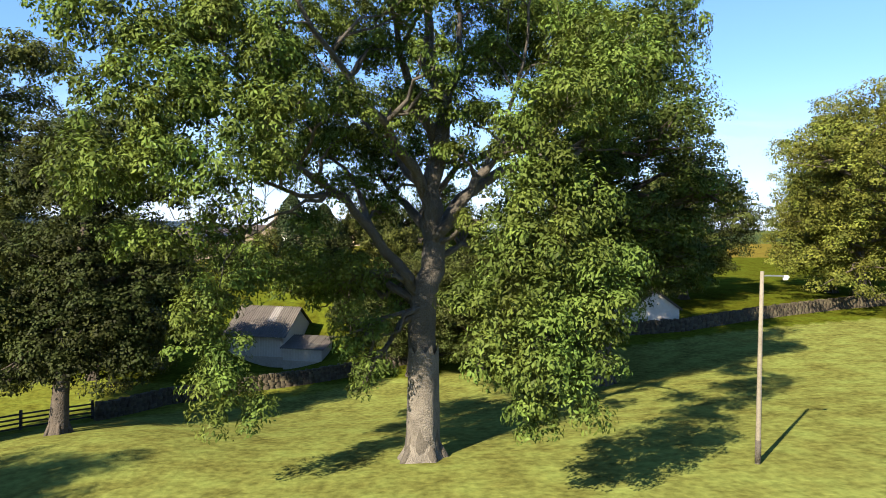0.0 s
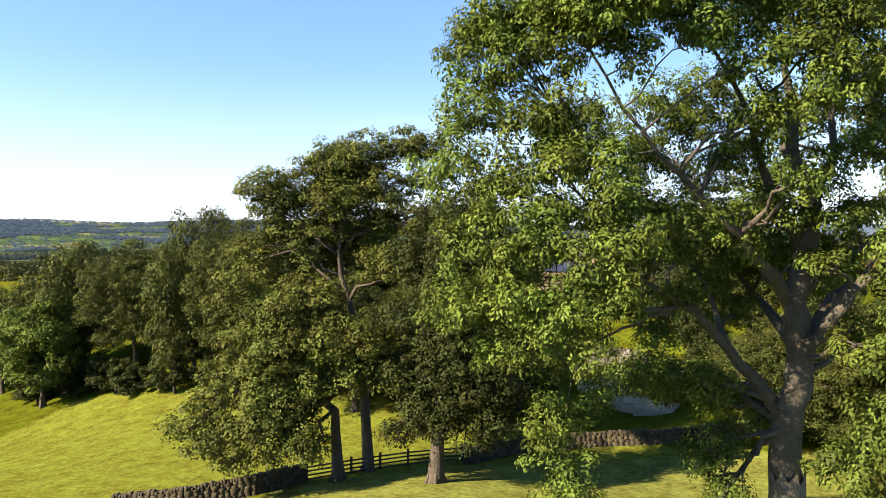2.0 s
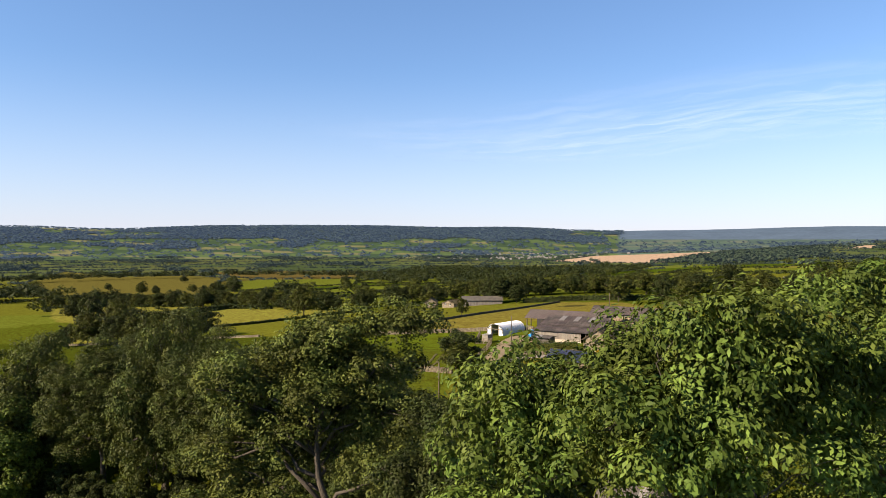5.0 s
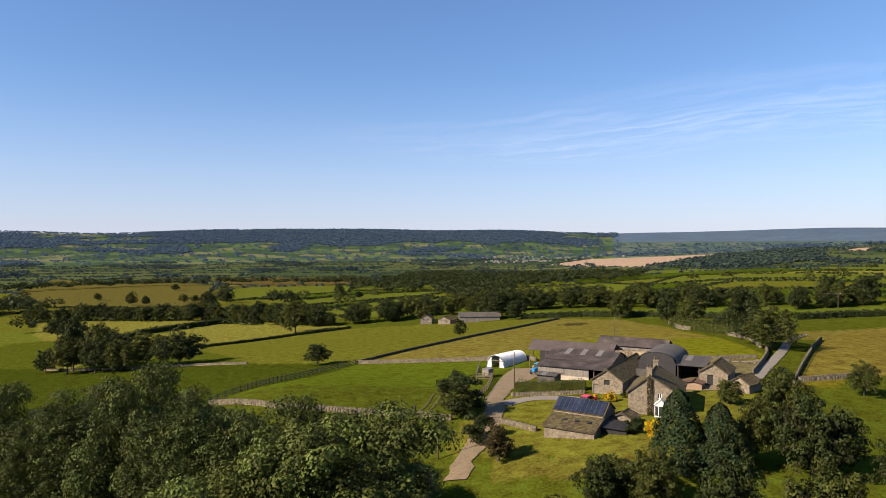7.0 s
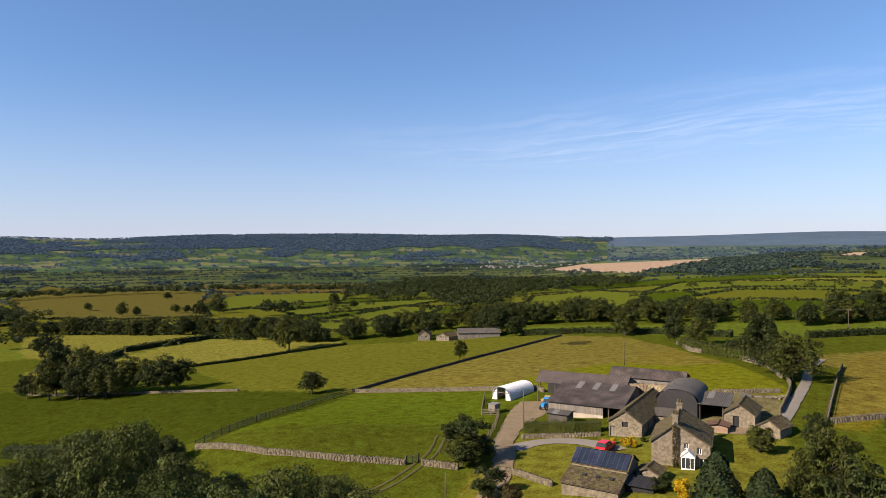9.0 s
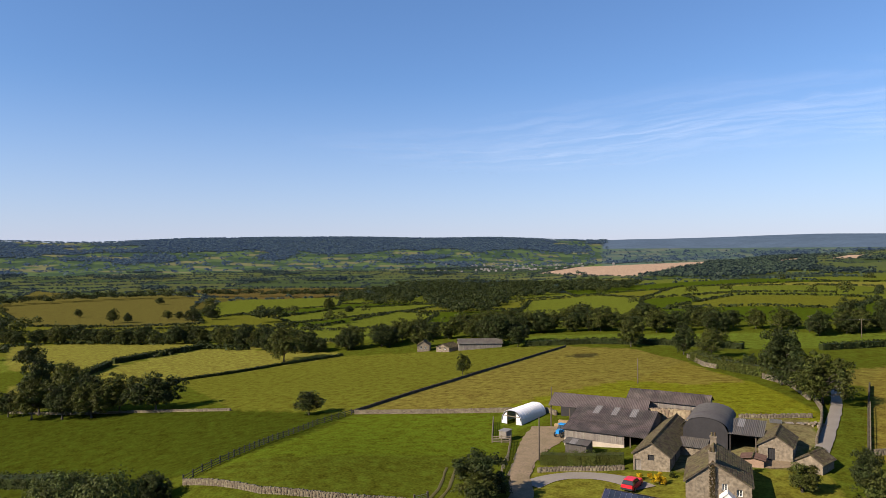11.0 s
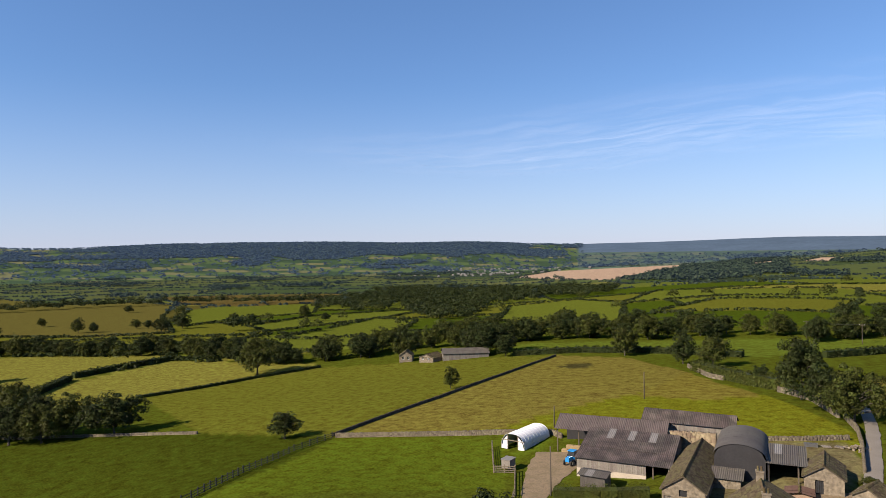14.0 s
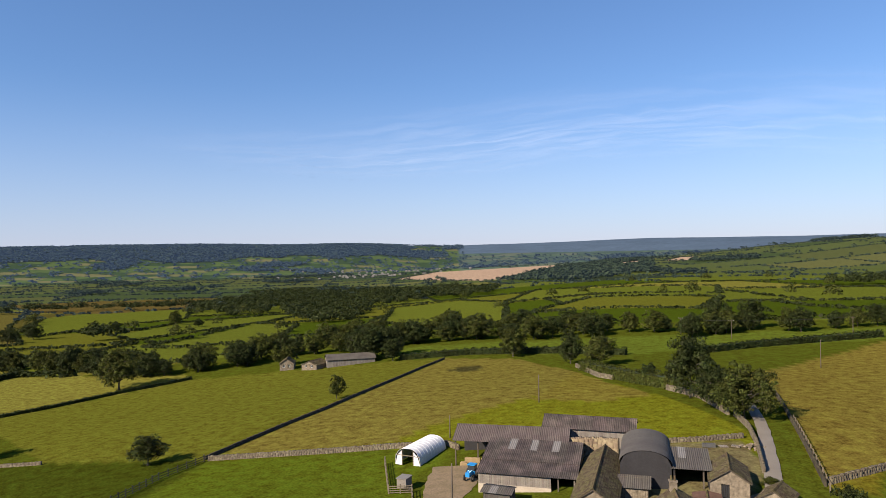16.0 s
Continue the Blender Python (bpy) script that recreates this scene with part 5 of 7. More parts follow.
RIDGE = s.mesh("ridge_tile", SLATE)


def shed(name, label, x, y, z, turn, length, slopes, wall_front, wallmat=BOARD, plinth=0.0, open_front=(), lights=None, roofmat=SHEET, back=True, post_step=0, open_left=False):
    """A farm shed whose long side faces near. slopes: rows of y0, z0, y1, z1 of its roof planes (heights over z)."""
    b = thing(name, pose(x, y, z, 0, 0, turn), label, "barn")
    lights = lights or {}
    for k, (y0, z0, y1, z1) in enumerate(slopes):
        if y1 > y0:
            run, rise = y1 - y0, z1 - z0
            sheet_roof(b, "roof", pose(-0.3, y0, z0, math.degrees(math.atan2(rise, run))), length + 0.6, math.hypot(run, rise), roofmat, 1.05, lights.get(k, ()), 2 if math.hypot(run, rise) > 3.5 else 1)
        else:
            run, rise = y0 - y1, z1 - z0
            sheet_roof(b, "roof", pose(length + 0.3, y0, z0, 0, 0, 180) @ pose(0, 0, 0, math.degrees(math.atan2(rise, run))), length + 0.6, math.hypot(run, rise), roofmat, 1.05, lights.get(k, ()))
    ymin, ymax = min(min(q[0], q[2]) for q in slopes), max(max(q[0], q[2]) for q in slopes)
    yf, yb = ymin + 0.35, ymax - 0.35
    # boarded front with gaps, on a block plinth
    u, bw = 0.0, 0.3
    spans = [s_ for s_ in open_front]
    edges = [0.0] + [v_ for s_ in spans for v_ in s_] + [length]
    for e0, e1 in zip(edges[::2], edges[1::2]):
        if e1 - e0 < 0.3:
            continue
        part("rail", Shape().box(e0, yf + 0.05, plinth + 0.4, e1, yf + 0.1, plinth + 0.5).mesh("rail", wallmat), b)
        n = int((e1 - e0) / bw)
        pitch = (e1 - e0) / n
        board = Shape().box(0.01, 0, plinth - (0.6 if not plinth else 0), pitch - 0.01, 0.05, wall_front).mesh("board", wallmat)
        for k in range(n):
            part("board", board, b, "", pose(e0 + pitch * k, yf, 0))
    if plinth:
        pl = Shape()
        e = [0.0] + [v_ for s_ in spans for v_ in s_] + [length]
        for a, c in zip(e[::2], e[1::2]):
            if c - a > 0.1:
                pl.box(a, yf - 0.06, -1.0, c, yf + 0.16, plinth)
        part("plinth", pl.mesh("plinth", BLOCK), b)
    ztop = max(max(q[1], q[3]) for q in slopes)
    for xs in (0.0, length - 0.12):
        if xs == 0.0 and open_left:
            continue
        g = Shape()
        for (y0, z0, y1, z1) in slopes:
            a, c = (y0, y1) if y1 > y0 else (y1, y0)
            za, zc = (z0, z1) if y1 > y0 else (z1, z0)
            a2, c2 = max(a, yf), min(c, yb)
            za2, zc2 = za + (zc - za) * (a2 - a) / (c - a), za + (zc - za) * (c2 - a) / (c - a)
            g.quad_prism([(xs, a2, -1.0), (xs + 0.12, a2, -1.0), (xs + 0.12, c2, -1.0), (xs, c2, -1.0)], [(xs, a2, za2 - 0.1), (xs + 0.12, a2, za2 - 0.1), (xs + 0.12, c2, zc2 - 0.1), (xs, c2, zc2 - 0.1)])
        part("end_wall", g.mesh("end", wallmat), b)
    zb = [q for q in slopes if max(q[0], q[2]) == ymax][0]
    if back:
        part("back_wall", Shape().box(0, yb - 0.1, -1.0, length, yb, (zb[1] if zb[0] > zb[2] else zb[3]) - 0.1).mesh("back", wallmat), b)
    for k in range(int(length / 3.5) + 1):
        part("post", Shape().box(-0.09, 0, -1.0, 0.09, 0.18, wall_front - 0.02).mesh("post", WOOD_DK), b, "", pose(min(length - 0.1, max(0.1, k * 3.5)), yf + 0.06, 0))
    return b


# cattle sheds, ridge ends and eaves as they stand round the yard
shed("cattle_shed", "long low cattle shed with dark corrugated roof and clear panels", -49.4, 134.6, 6.3, -3, 12.6, [(-0.3, 2.8, 3.6, 3.45), (3.5, 3.55, 9.3, 4.85), (13.2, 3.6, 9.3, 4.85)], 2.75, plinth=1.3, open_front=[(9.6, 12.6)],
     lights={1: {(3, 1), (6, 1), (9, 1)}}, back=False)
# dark wall material imitates the shaded inside of the open barn
shed("hay_barn", "open-fronted hay barn with a purplish rusty sheet roof", -55.0, 145.6, 6.3, 0, 16.5, [(-0.4, 3.8, 3.6, 5.3), (7.4, 3.8, 3.6, 5.3)], 3.6, wallmat=TIN, open_front=[(0.0, 16.5)], roofmat=SHEET_P, lights={0: set()}, open_left=True)
shed("machine_shed", "grey boarded machine shed with a pitched sheet roof", -42.2, 150.6, 8.0, -5, 13.3, [(-0.3, 3.3, 2.6, 4.7), (5.6, 3.3, 2.6, 4.7)], 3.2, lights={0: set()})

# stone barn with its gable to the garden, and a long roof behind it
gable_house("stone_barn", "long stone barn with a sagging slate roof", "barn", -36.8, 124.8, -4, 5.0, 18.0, 2.7, 1.7, {"front": [(2.0, 1.9, 0.9, 0.8, "d"), (0.2, 0.0, 0.9, 1.8, "d", BOARD)], "right": [(3, 0.5, 0.9, 1.8, "d")]}, base=6.7)
gable_house("farm_store", "small stone store with a door in its gable", "outbuilding", -20.9, 131.6, -6, 4.3, 6.4, 2.2, 1.4, {"front": [(1.2, 0.0, 0.9, 1.8, "d")]}, base=8.5)
HOUSE = gable_house("farmhouse", "stone farmhouse with slate roof and white porch", "house", -28.5, 112.2, 3, 7.2, 8.8, 3.4, 2.4,
    {"front": [(4.0, 2.6, 0.6, 0.8, "w"), (5.6, 2.1, 0.6, 0.8, "w"), (5.9, 0.5, 0.9, 1.1, "w")], "right": [(1.6, 0.6, 1.1, 1.2, "w"), (1.6, 2.1, 0.9, 0.9, "w"), (5.0, 0.6, 1.1, 1.2, "w"), (5.0, 2.1, 0.9, 0.9, "w")]}, base=7.2, apex=0.42)


# ---- lanes and yard, laid just over the ground ----
def ribbon(name, pts, widths, mat, label, lift=0.12, cross=5, kind="structure"):
    P = []
    for (x0, y0), (x1, y1) in zip(pts, pts[1:]):
        n = max(1, int(math.hypot(x1 - x0, y1 - y0) / 0.8))
        P += [(x0 + (x1 - x0) * k / n, y0 + (y1 - y0) * k / n) for k in range(n)]
    P.append(pts[-1])
    P = np.array(P)
    for _ in range(6):
        P[1:-1] = (P[:-2] + 2 * P[1:-1] + P[2:]) / 4
    d = np.gradient(P, axis=0)
    d /= np.linalg.norm(d, axis=1, keepdims=True)
    side = np.stack([d[:, 1], -d[:, 0]], 1)
    w = np.interp(np.linspace(0, 1, len(P)), np.linspace(0, 1, len(widths)), widths)
    rng = np.random.default_rng(int(abs(pts[0][0]) * 10))
    V = []
    for k in range(cross):
        u = k / (cross - 1) * 2 - 1
        q = P + side * (w / 2 * u + (np.convolve(rng.normal(0, 0.3, len(P)), (0.25, 0.5, 0.25), 'same') * (1 if mat is GRAVEL else 0.2) if k in (0, cross - 1) else 0))[:, None]
        V.append(np.stack([q[:, 0], q[:, 1], land(q[:, 0], q[:, 1]) + lift + 0.05 * (1 - u * u)], 1))
    v = np.stack(V, 1).reshape(-1, 3)
    n = len(P)
    f = [(i * cross + k, i * cross + k + 1, (i + 1) * cross + k + 1, (i + 1) * cross + k) for i in range(n - 1) for k in range(cross - 1)]
    return tagged(new(name, mesh_np(name, v, f, mat, True)), label, "road", kind=kind)


LANE = [(-13.7, 132.5), (-12.0, 141.8), (-10.6, 151.1), (-9.4, 160.0), (-8.8, 165.4)]
ribbon("lane", LANE + [(-7.5, 185), (-4, 205)], [2.0, 1.9, 1.75, 1.6], TARMAC, "narrow grey tarmac lane between walls")
ribbon("lane", [(-44.0, 87.2), (-45.0, 91.9), (-45.9, 98.1), (-47.4, 106.3), (-49.9, 114.6), (-51.8, 119.5), (-52.7, 124.0)], [2.6, 2.8, 3.0, 3.2, 3.2], GRAVEL, "pale gravel track into the farmyard")
ribbon("drive", [(-49.2, 116.2), (-47.8, 119.6), (-44.6, 121.5), (-40.0, 121.6), (-35.8, 119.6), (-34.2, 117.6)], [3.4, 2.6, 2.6, 3.6], TARMAC, "grey drive round the garden", 0.075)
ribbon("yard", [(-52.0, 119), (-52.8, 124), (-53.4, 130), (-54, 136), (-54, 145)], [3, 3.4, 5.4, 8, 8.5], GRAVEL, "worn earth and gravel farmyard", 0.065, 9)
ribbon("yard", [(-24, 130), (-20.5, 129.5), (-15, 131), (-13, 134)], [3, 3.4, 3, 3], GRAVEL, "gravel path past the stone store", 0.06, 5)
RUT = material("rutted_grass", (0.06, 0.052, 0.012), 0.95, 0.3, 0.4, 0.3, 4.0)
for off in (-0.65, 0.65):
    ribbon("track", [(x_ + off, y_ + off * 0.3) for x_, y_ in [(-61.4, 95.3), (-59.8, 98.9), (-59.4, 105.6), (-59.6, 110.7), (-62.3, 118.9)]], [0.5, 0.5, 0.45], RUT, "worn wheel rut through the gateway", 0.06, 4)


# ---- dry-stone walls ----
def stone_wall(pts, label, h=1.15, t=0.55, bl=0.45, bh=0.24, seed=1, mat=DRY, name="field_wall"):
    """Courses of uneven blocks that follow the ground, with coping stones on edge."""
    rng = np.random.default_rng(seed)
    A, B, Dd = [], [], []
    n = max(2, int(h / bh))
    V = []
    for (x0, y0), (x1, y1) in zip(pts, pts[1:]):
        L = math.hypot(x1 - x0, y1 - y0)
        ux, uy = (x1 - x0) / L, (y1 - y0) / L
        for j in range(n + 1):
            ln = bl if j < n else 0.2
            k = max(1, int(L / ln))
            e = np.linspace(0, L, k + 1)
            e[1:-1] += rng.uniform(-0.3, 0.3, k - 1) * ln if k > 1 else 0
            a, b = e[:-1], e[1:]
            m = (a + b) / 2
            th = t * (1 - 0.25 * j / n) + rng.uniform(-0.05, 0.05, k)
            z0 = land(x0 + ux * m, y0 + uy * m) + j * h / n - 0.12
            z1 = z0 + (h / n + 0.03 if j < n else rng.uniform(0.15, 0.3, k))
            c = []
            for s, tt, zz in ((a, -1, z0), (b, -1, z0), (b, 1, z0), (a, 1, z0), (a, -1, z1), (b, -1, z1), (b, 1, z1), (a, 1, z1)):
                c.append(np.stack([x0 + ux * s - uy * tt * th / 2, y0 + uy * s + ux * tt * th / 2, zz], 1))
            V.append(np.stack(c, 1))
    V = np.concatenate(V)
    i = np.arange(len(V))[:, None] * 8
    f = np.concatenate([i + np.array(q) for q in ((4, 5, 6, 7), (0, 1, 5, 4), (1, 2, 6, 5), (2, 3, 7, 6), (3, 0, 4, 7))])
    return tagged(new(name, mesh_np(name, V.reshape(-1, 3), f, mat)), label, "wall", kind="structure")


WALL_A = [(-100.6, 152.0), (-83.7, 153.9), (-67.2, 155.7), (-58.5, 155.7)]
stone_wall(WALL_A + [(-56, 153)], "pale dry-stone wall between two pastures", 0.75, 0.5, seed=2)
stone_wall([(-101.7, 152.5), (-99.1, 167.1), (-95.0, 189.7), (-92.4, 225.4), (-90.3, 253.4), (-87.5, 274.1)], "dark dry-stone wall climbing the rough field", 0.55, 0.35, bl=0.7, bh=0.35, seed=3, mat=DARK_DRY)
stone_wall([(-217.3, 150.3), (-186.7, 148.1), (-160.0, 150.0), (-136.0, 152.5)], "low pale field wall along the copse", 0.5, 0.4, bl=0.8, bh=0.4, seed=4)
stone_wall([(-96.6, 100.2), (-81.3, 98.9), (-70.3, 101.5), (-61.1, 104.8)], "pale dry-stone wall beside a gateway", 0.75, 0.45, seed=5)
stone_wall([(-59.0, 105.6), (-56.2, 106.0), (-53.5, 106.2)], "short pale dry-stone wall past the gateway", 0.75, 0.45, seed=6)
stone_wall([(-6.5, 137.4), (-1.2, 141.4), (4.7, 146.2)], "long pale dry-stone wall across the pasture", 0.7, seed=7)
stone_wall([(-7.2, 136.4), (-5.8, 149.2), (-3.9, 166.2), (-1.0, 190.6)], "dark dry-stone wall beside the lane", 0.7, 0.32, seed=8, mat=DARK_DRY)
stone_wall([(-13.3, 140.0), (-12.0, 151.0), (-11.4, 159.8), (-12.0, 169.2)], "tumbled dry-stone wall on the lane's inner side", 0.85, 0.4, seed=9)
stone_wall([(-24.2, 152.3), (-19.3, 153.0), (-13.1, 155.0)], "low dry-stone wall behind the barns", 0.6, 0.4, seed=10)
stone_wall([(-41.5, 241.4), (-34.9, 217.9), (-31.6, 212.9)], "dry-stone wall below a clipped hedge", 1.0, bl=0.7, bh=0.4, seed=11)
stone_wall([(-20.8, 195.1), (-15.5, 184.4), (-12.9, 169.1)], "dry-stone wall round the green bank", 1.0, bl=0.7, bh=0.4, seed=12)
stone_wall([(-39.4, 27.9), (-35.6, 30.3), (-33.1, 33.7), (-31.4, 37.2)], "dark dry-stone wall along the near pasture", 1.25, bl=0.4, bh=0.2, seed=13, mat=DARK_DRY)
stone_wall([(-22.8, 45.7), (-20.3, 51.1), (-14.5, 55.7), (-8.1, 58.8)] + [(6, 66), (24, 64), (44, 70), (75, 78)], "long dark dry-stone wall behind the trees", 1.1, bl=0.45, bh=0.22, seed=14, mat=DARK_DRY)
stone_wall([(-49.8, 121.6), (-46.9, 122.9), (-42.2, 123.7), (-38.0, 124.8)], "low stone garden wall under a clipped hedge", 0.5, seed=15)
stone_wall([(-49.0, 104.5), (-47.9, 107.1), (-44.7, 106.4), (-39.1, 103.1)], "broken low stone wall in the garden", 0.6, seed=16)


# ---- hedges ----
def hedge(pts, h, w, label, mat=LEAF_DARK, dens=26, leaf=0.28, seed=1):
    """A clipped hedge: a twiggy core and a skin of leaves."""
    rng = np.random.default_rng(seed)
    C, D = [], []
    core = Shape()
    for (x0, y0), (x1, y1) in zip(pts, pts[1:]):
        L = math.hypot(x1 - x0, y1 - y0)
        ux, uy = (x1 - x0) / L, (y1 - y0) / L
        n = int(L * dens * (h + w))
        s = rng.uniform(0, L, n)
        per = rng.uniform(0, 2 * h + w, n)
        off = np.where(per < h, -w / 2, np.where(per > h + w, w / 2, per - h - w / 2))
        zz = np.where(per < h, per, np.where(per > h + w, 2 * h + w - per, h))
        jig = 1 + 0.12 * np.sin(s * 1.7) + rng.normal(0, 0.06, n)
        off, zz = off * jig, zz * jig
        x, y = x0 + ux * s - uy * off, y0 + uy * s + ux * off
        C.append(np.stack([x, y, land(x, y) + zz], 1))
        nx = np.where(per < h, -1.0, np.where(per > h + w, 1.0, 0.0))
        D.append(np.stack([-uy * nx, ux * nx, np.where(nx == 0, 1.0, 0.1)], 1))
        k = max(1, int(L / 2))
        for i in range(k):
            a, b = L * i / k, L * (i + 1) / k
            q = [(x0 + ux * s_ - uy * o, y0 + uy * s_ + ux * o) for s_, o in ((a, -w * 0.4), (b, -w * 0.4), (b, w * 0.4), (a, w * 0.4))]
            core.quad_prism([(p[0], p[1], float(land(*p)) - 0.1) for p in q], [(p[0], p[1], float(land(*p)) + h * 0.9) for p in q])
    v, f = leaf_cards(rng, np.concatenate(C), np.concatenate(D), leaf, 0.8)
    t = tagged(new("hedge"), label, "hedge")
    part("core", core.mesh("core", mat), t)
    part("foliage", mesh_np("foliage", v, f, mat), t)
    return t


hedge([(-50.4, 125.3), (-44.4, 125.9), (-38.5, 127.0)], 1.7, 1.6, "thick clipped hedge beside the farmyard", LEAF_OAK, 40, 0.22, 1)
hedge([(-253.2, 194.5), (-262.3, 210.0), (-272.1, 227.4)], 2.2, 3, "dark field hedge dividing the hay meadows", LEAF_DARK, 8, 0.7, 2)
hedge([(-275.5, 232.0), (-274.1, 250.0), (-268.3, 278.4)], 2.2, 3, "dark field hedge dividing the hay meadows", LEAF_DARK, 8, 0.7, 3)
hedge([(-211.2, 204.6), (-201.2, 221.6), (-192.1, 242.7), (-178.0, 262.9)], 1.0, 1.2, "low dark hedge under the round tree", LEAF_DARK, 10, 0.6, 4)
hedge([(-38.9, 234.3), (-32.2, 217.3), (-26.0, 206.0), (-18.6, 195.0)], 2.6, 3.2, "neat clipped green hedge on the bank", LEAF_OAK, 10, 0.5, 5)
hedge([(-104.5, 277.8), (-79.9, 283.6), (-49.1, 278.1), (-27.3, 268.5)], 2.0, 2.5, "long hedge below the green fields", LEAF_DARK, 8, 0.7, 6)
hedge([(-5.0, 269.6), (11.6, 280.4), (31.7, 288.3), (54.0, 296.3)], 2.0, 2.5, "long hedge behind the yellow pasture", LEAF_DARK, 8, 0.7, 7)
hedge([(-154.4, 105.7), (-139.4, 108.6), (-117.4, 104.9)], 2.0, 2.4, "long hedge along the lower pasture", LEAF_DARK, 12, 0.45, 8)


# ---- fences ----
def fence(pts, label, step=1.9, rails=3, h=1.15, mat=WOOD_DK, name="fence"):
    P = []
    for (x0, y0), (x1, y1) in zip(pts, pts[1:]):
        n = max(1, int(math.hypot(x1 - x0, y1 - y0) / step))
        P += [(x0 + (x1 - x0) * k / n, y0 + (y1 - y0) * k / n) for k in range(n)]
    P.append(pts[-1])
    t = thing(name, stand(*P[0]), label, "fence")
    inv = t.matrix_world.inverted()
    post = Shape().box(-0.07, -0.07, -0.3, 0.07, 0.07, h + 0.12).mesh("post", mat)
    Z = [float(land(*p)) for p in P]
    for p, z in zip(P, Z):
        part("post", post, t, "", inv @ pose(p[0], p[1], z))
    for (p, q, z0, z1) in zip(P, P[1:], Z, Z[1:]):
        a = math.degrees(math.atan2(q[1] - p[1], q[0] - p[0]))
        L = math.dist(p, q)
        tilt = math.degrees(math.atan2(z1 - z0, L))
        L3 = math.hypot(L, z1 - z0)
        rail = Shape().box(0, -0.02, -0.055, L3, 0.02, 0.055).mesh("rail", mat)
        for k in range(rails):
            part("rail", rail, t, "", inv @ pose(p[0], p[1], z0 + h * (k + 0.6) / rails, 0, 0, a) @ pose(0, -0.09, 0, 0, -tilt, 0))
    return t


fence([(-31.4, 37.5), (-29.3, 40.0), (-26.6, 43.6), (-23.5, 46.6)], "dark wooden rail fence under the sycamores", rails=4, mat=DARK)
fence([(-97.4, 100.9), (-98.1, 111.0), (-101.9, 126.4), (-103.0, 141.7), (-101.1, 151.5)], "dark rail fence down the pasture", 1.7, 3, mat=DARK)
fence([(-66.5, 147.0), (-61.7, 134.1), (-58.5, 134.5)], "wooden pen fence round a feed trailer", 1.6, 4, mat=WOOD)
fence([(-58.5, 134.5), (-55.7, 125.4), (-54.6, 120.0), (-52.7, 114.0)], "wooden rail fence along the farm track", 1.8, 3, mat=WOOD)
fence([(-7.2, 134.7), (-5.9, 146.4), (-3.8, 165.1)], "wire and post fence above the lane wall", 2.0, 2, mat=WOOD)


# ---- poles with wires ----
def pole(x, y, h, label, r=0.13, arm=True, mat=WOOD):
    t = thing("telegraph_pole", stand(x, y), label, "pole")
    part("shaft", Shape().tube([(0, 0, -0.5), (0, 0, 1.2), (0, 0, h * 0.6), (0.02, 0, h)], [r, r, r * 0.85, r * 0.7], 10).mesh("shaft", mat, True), t)
    if arm:
        part("crossarm", Shape().box(-0.8, -0.06, h - 0.45, 0.8, 0.06, h - 0.33).mesh("arm", WOOD_DK), t)
        for k in (-0.7, 0, 0.7):
            part("insulator", Shape().tube([(k, 0, h - 0.33), (k, 0, h - 0.24), (k, 0, h - 0.12)], [0.04, 0.07, 0.03], 8).mesh("insulator", WHITE), t)
    return t


t0 = pole(12.66, 26.12, 7.7, "pale wooden telegraph pole with a dark stained foot", 0.105, False, material("pale_wood", (0.15, 0.135, 0.105), 0.8, 0.25, 1.0, 0.3, 12.0))
part("dark_foot", Shape().tube([(0, 0, 0.05), (0, 0, 0.5), (0, 0, 0.95)], [0.12, 0.12, 0.115], 10).mesh("foot", BARK, True), t0, "brown stained foot")
part("bracket", Shape().box(0.1, -0.03, 7.5, 1.0, 0.03, 7.56).mesh("bracket", METAL), t0)
part("lamp", Shape().tube([(0.9, 0, 7.45), (1.0, 0, 7.45), (1.1, 0, 7.5)], [0.1, 0.12, 0.05], 8).mesh("lamp", WHITE), t0)
for x, y, h, w in [(-51.1, 126.6, 6.6, 0.1), (-48.9, 92.5, 5.7, 0.1), (-46.3, 184.6, 5.6, 0.1)] + [(-59.2, 160.4, 3.9, 0.1), (19.6, 236.3, 7.1, 0.1)]:
    pole(x, y, h, "slender dark telegraph pole in the pasture", 0.11, False, WOOD_DK)
for x, y, h, w in [(9.2, 301.8, 6.7, 0.2), (-6.0, 318.1, 6.4, 0.2), (48.8, 306.2, 5.8, 0.2)]:
    pole(x, y, h, "wooden telegraph pole with a crossarm", 0.13, True, WOOD_DK)


for (x0, y0, h0), (x1, y1, h1) in (((-6.0, 318.1, 6.4), (9.2, 301.8, 6.7)), ((9.2, 301.8, 6.7), (48.8, 306.2, 5.8))):
    a, b = Vector((x0, y0, float(land(x0, y0)) + h0 - 0.15)), Vector((x1, y1, float(land(x1, y1)) + h1 - 0.15))
    cable = thing("overhead_wire", Matrix.Translation(a), "thin dark wires sagging between the poles", "wire")
    for k in (-0.7, 0, 0.7):
        off = Vector((k, 0, 0))
        part("strand", Shape().tube([(b - a) * u + off - Vector((0, 0, 2.0 * u * (1 - u))) for u in np.linspace(0, 1, 9)], [0.02] * 9, 4).mesh("strand", DARK), cable)


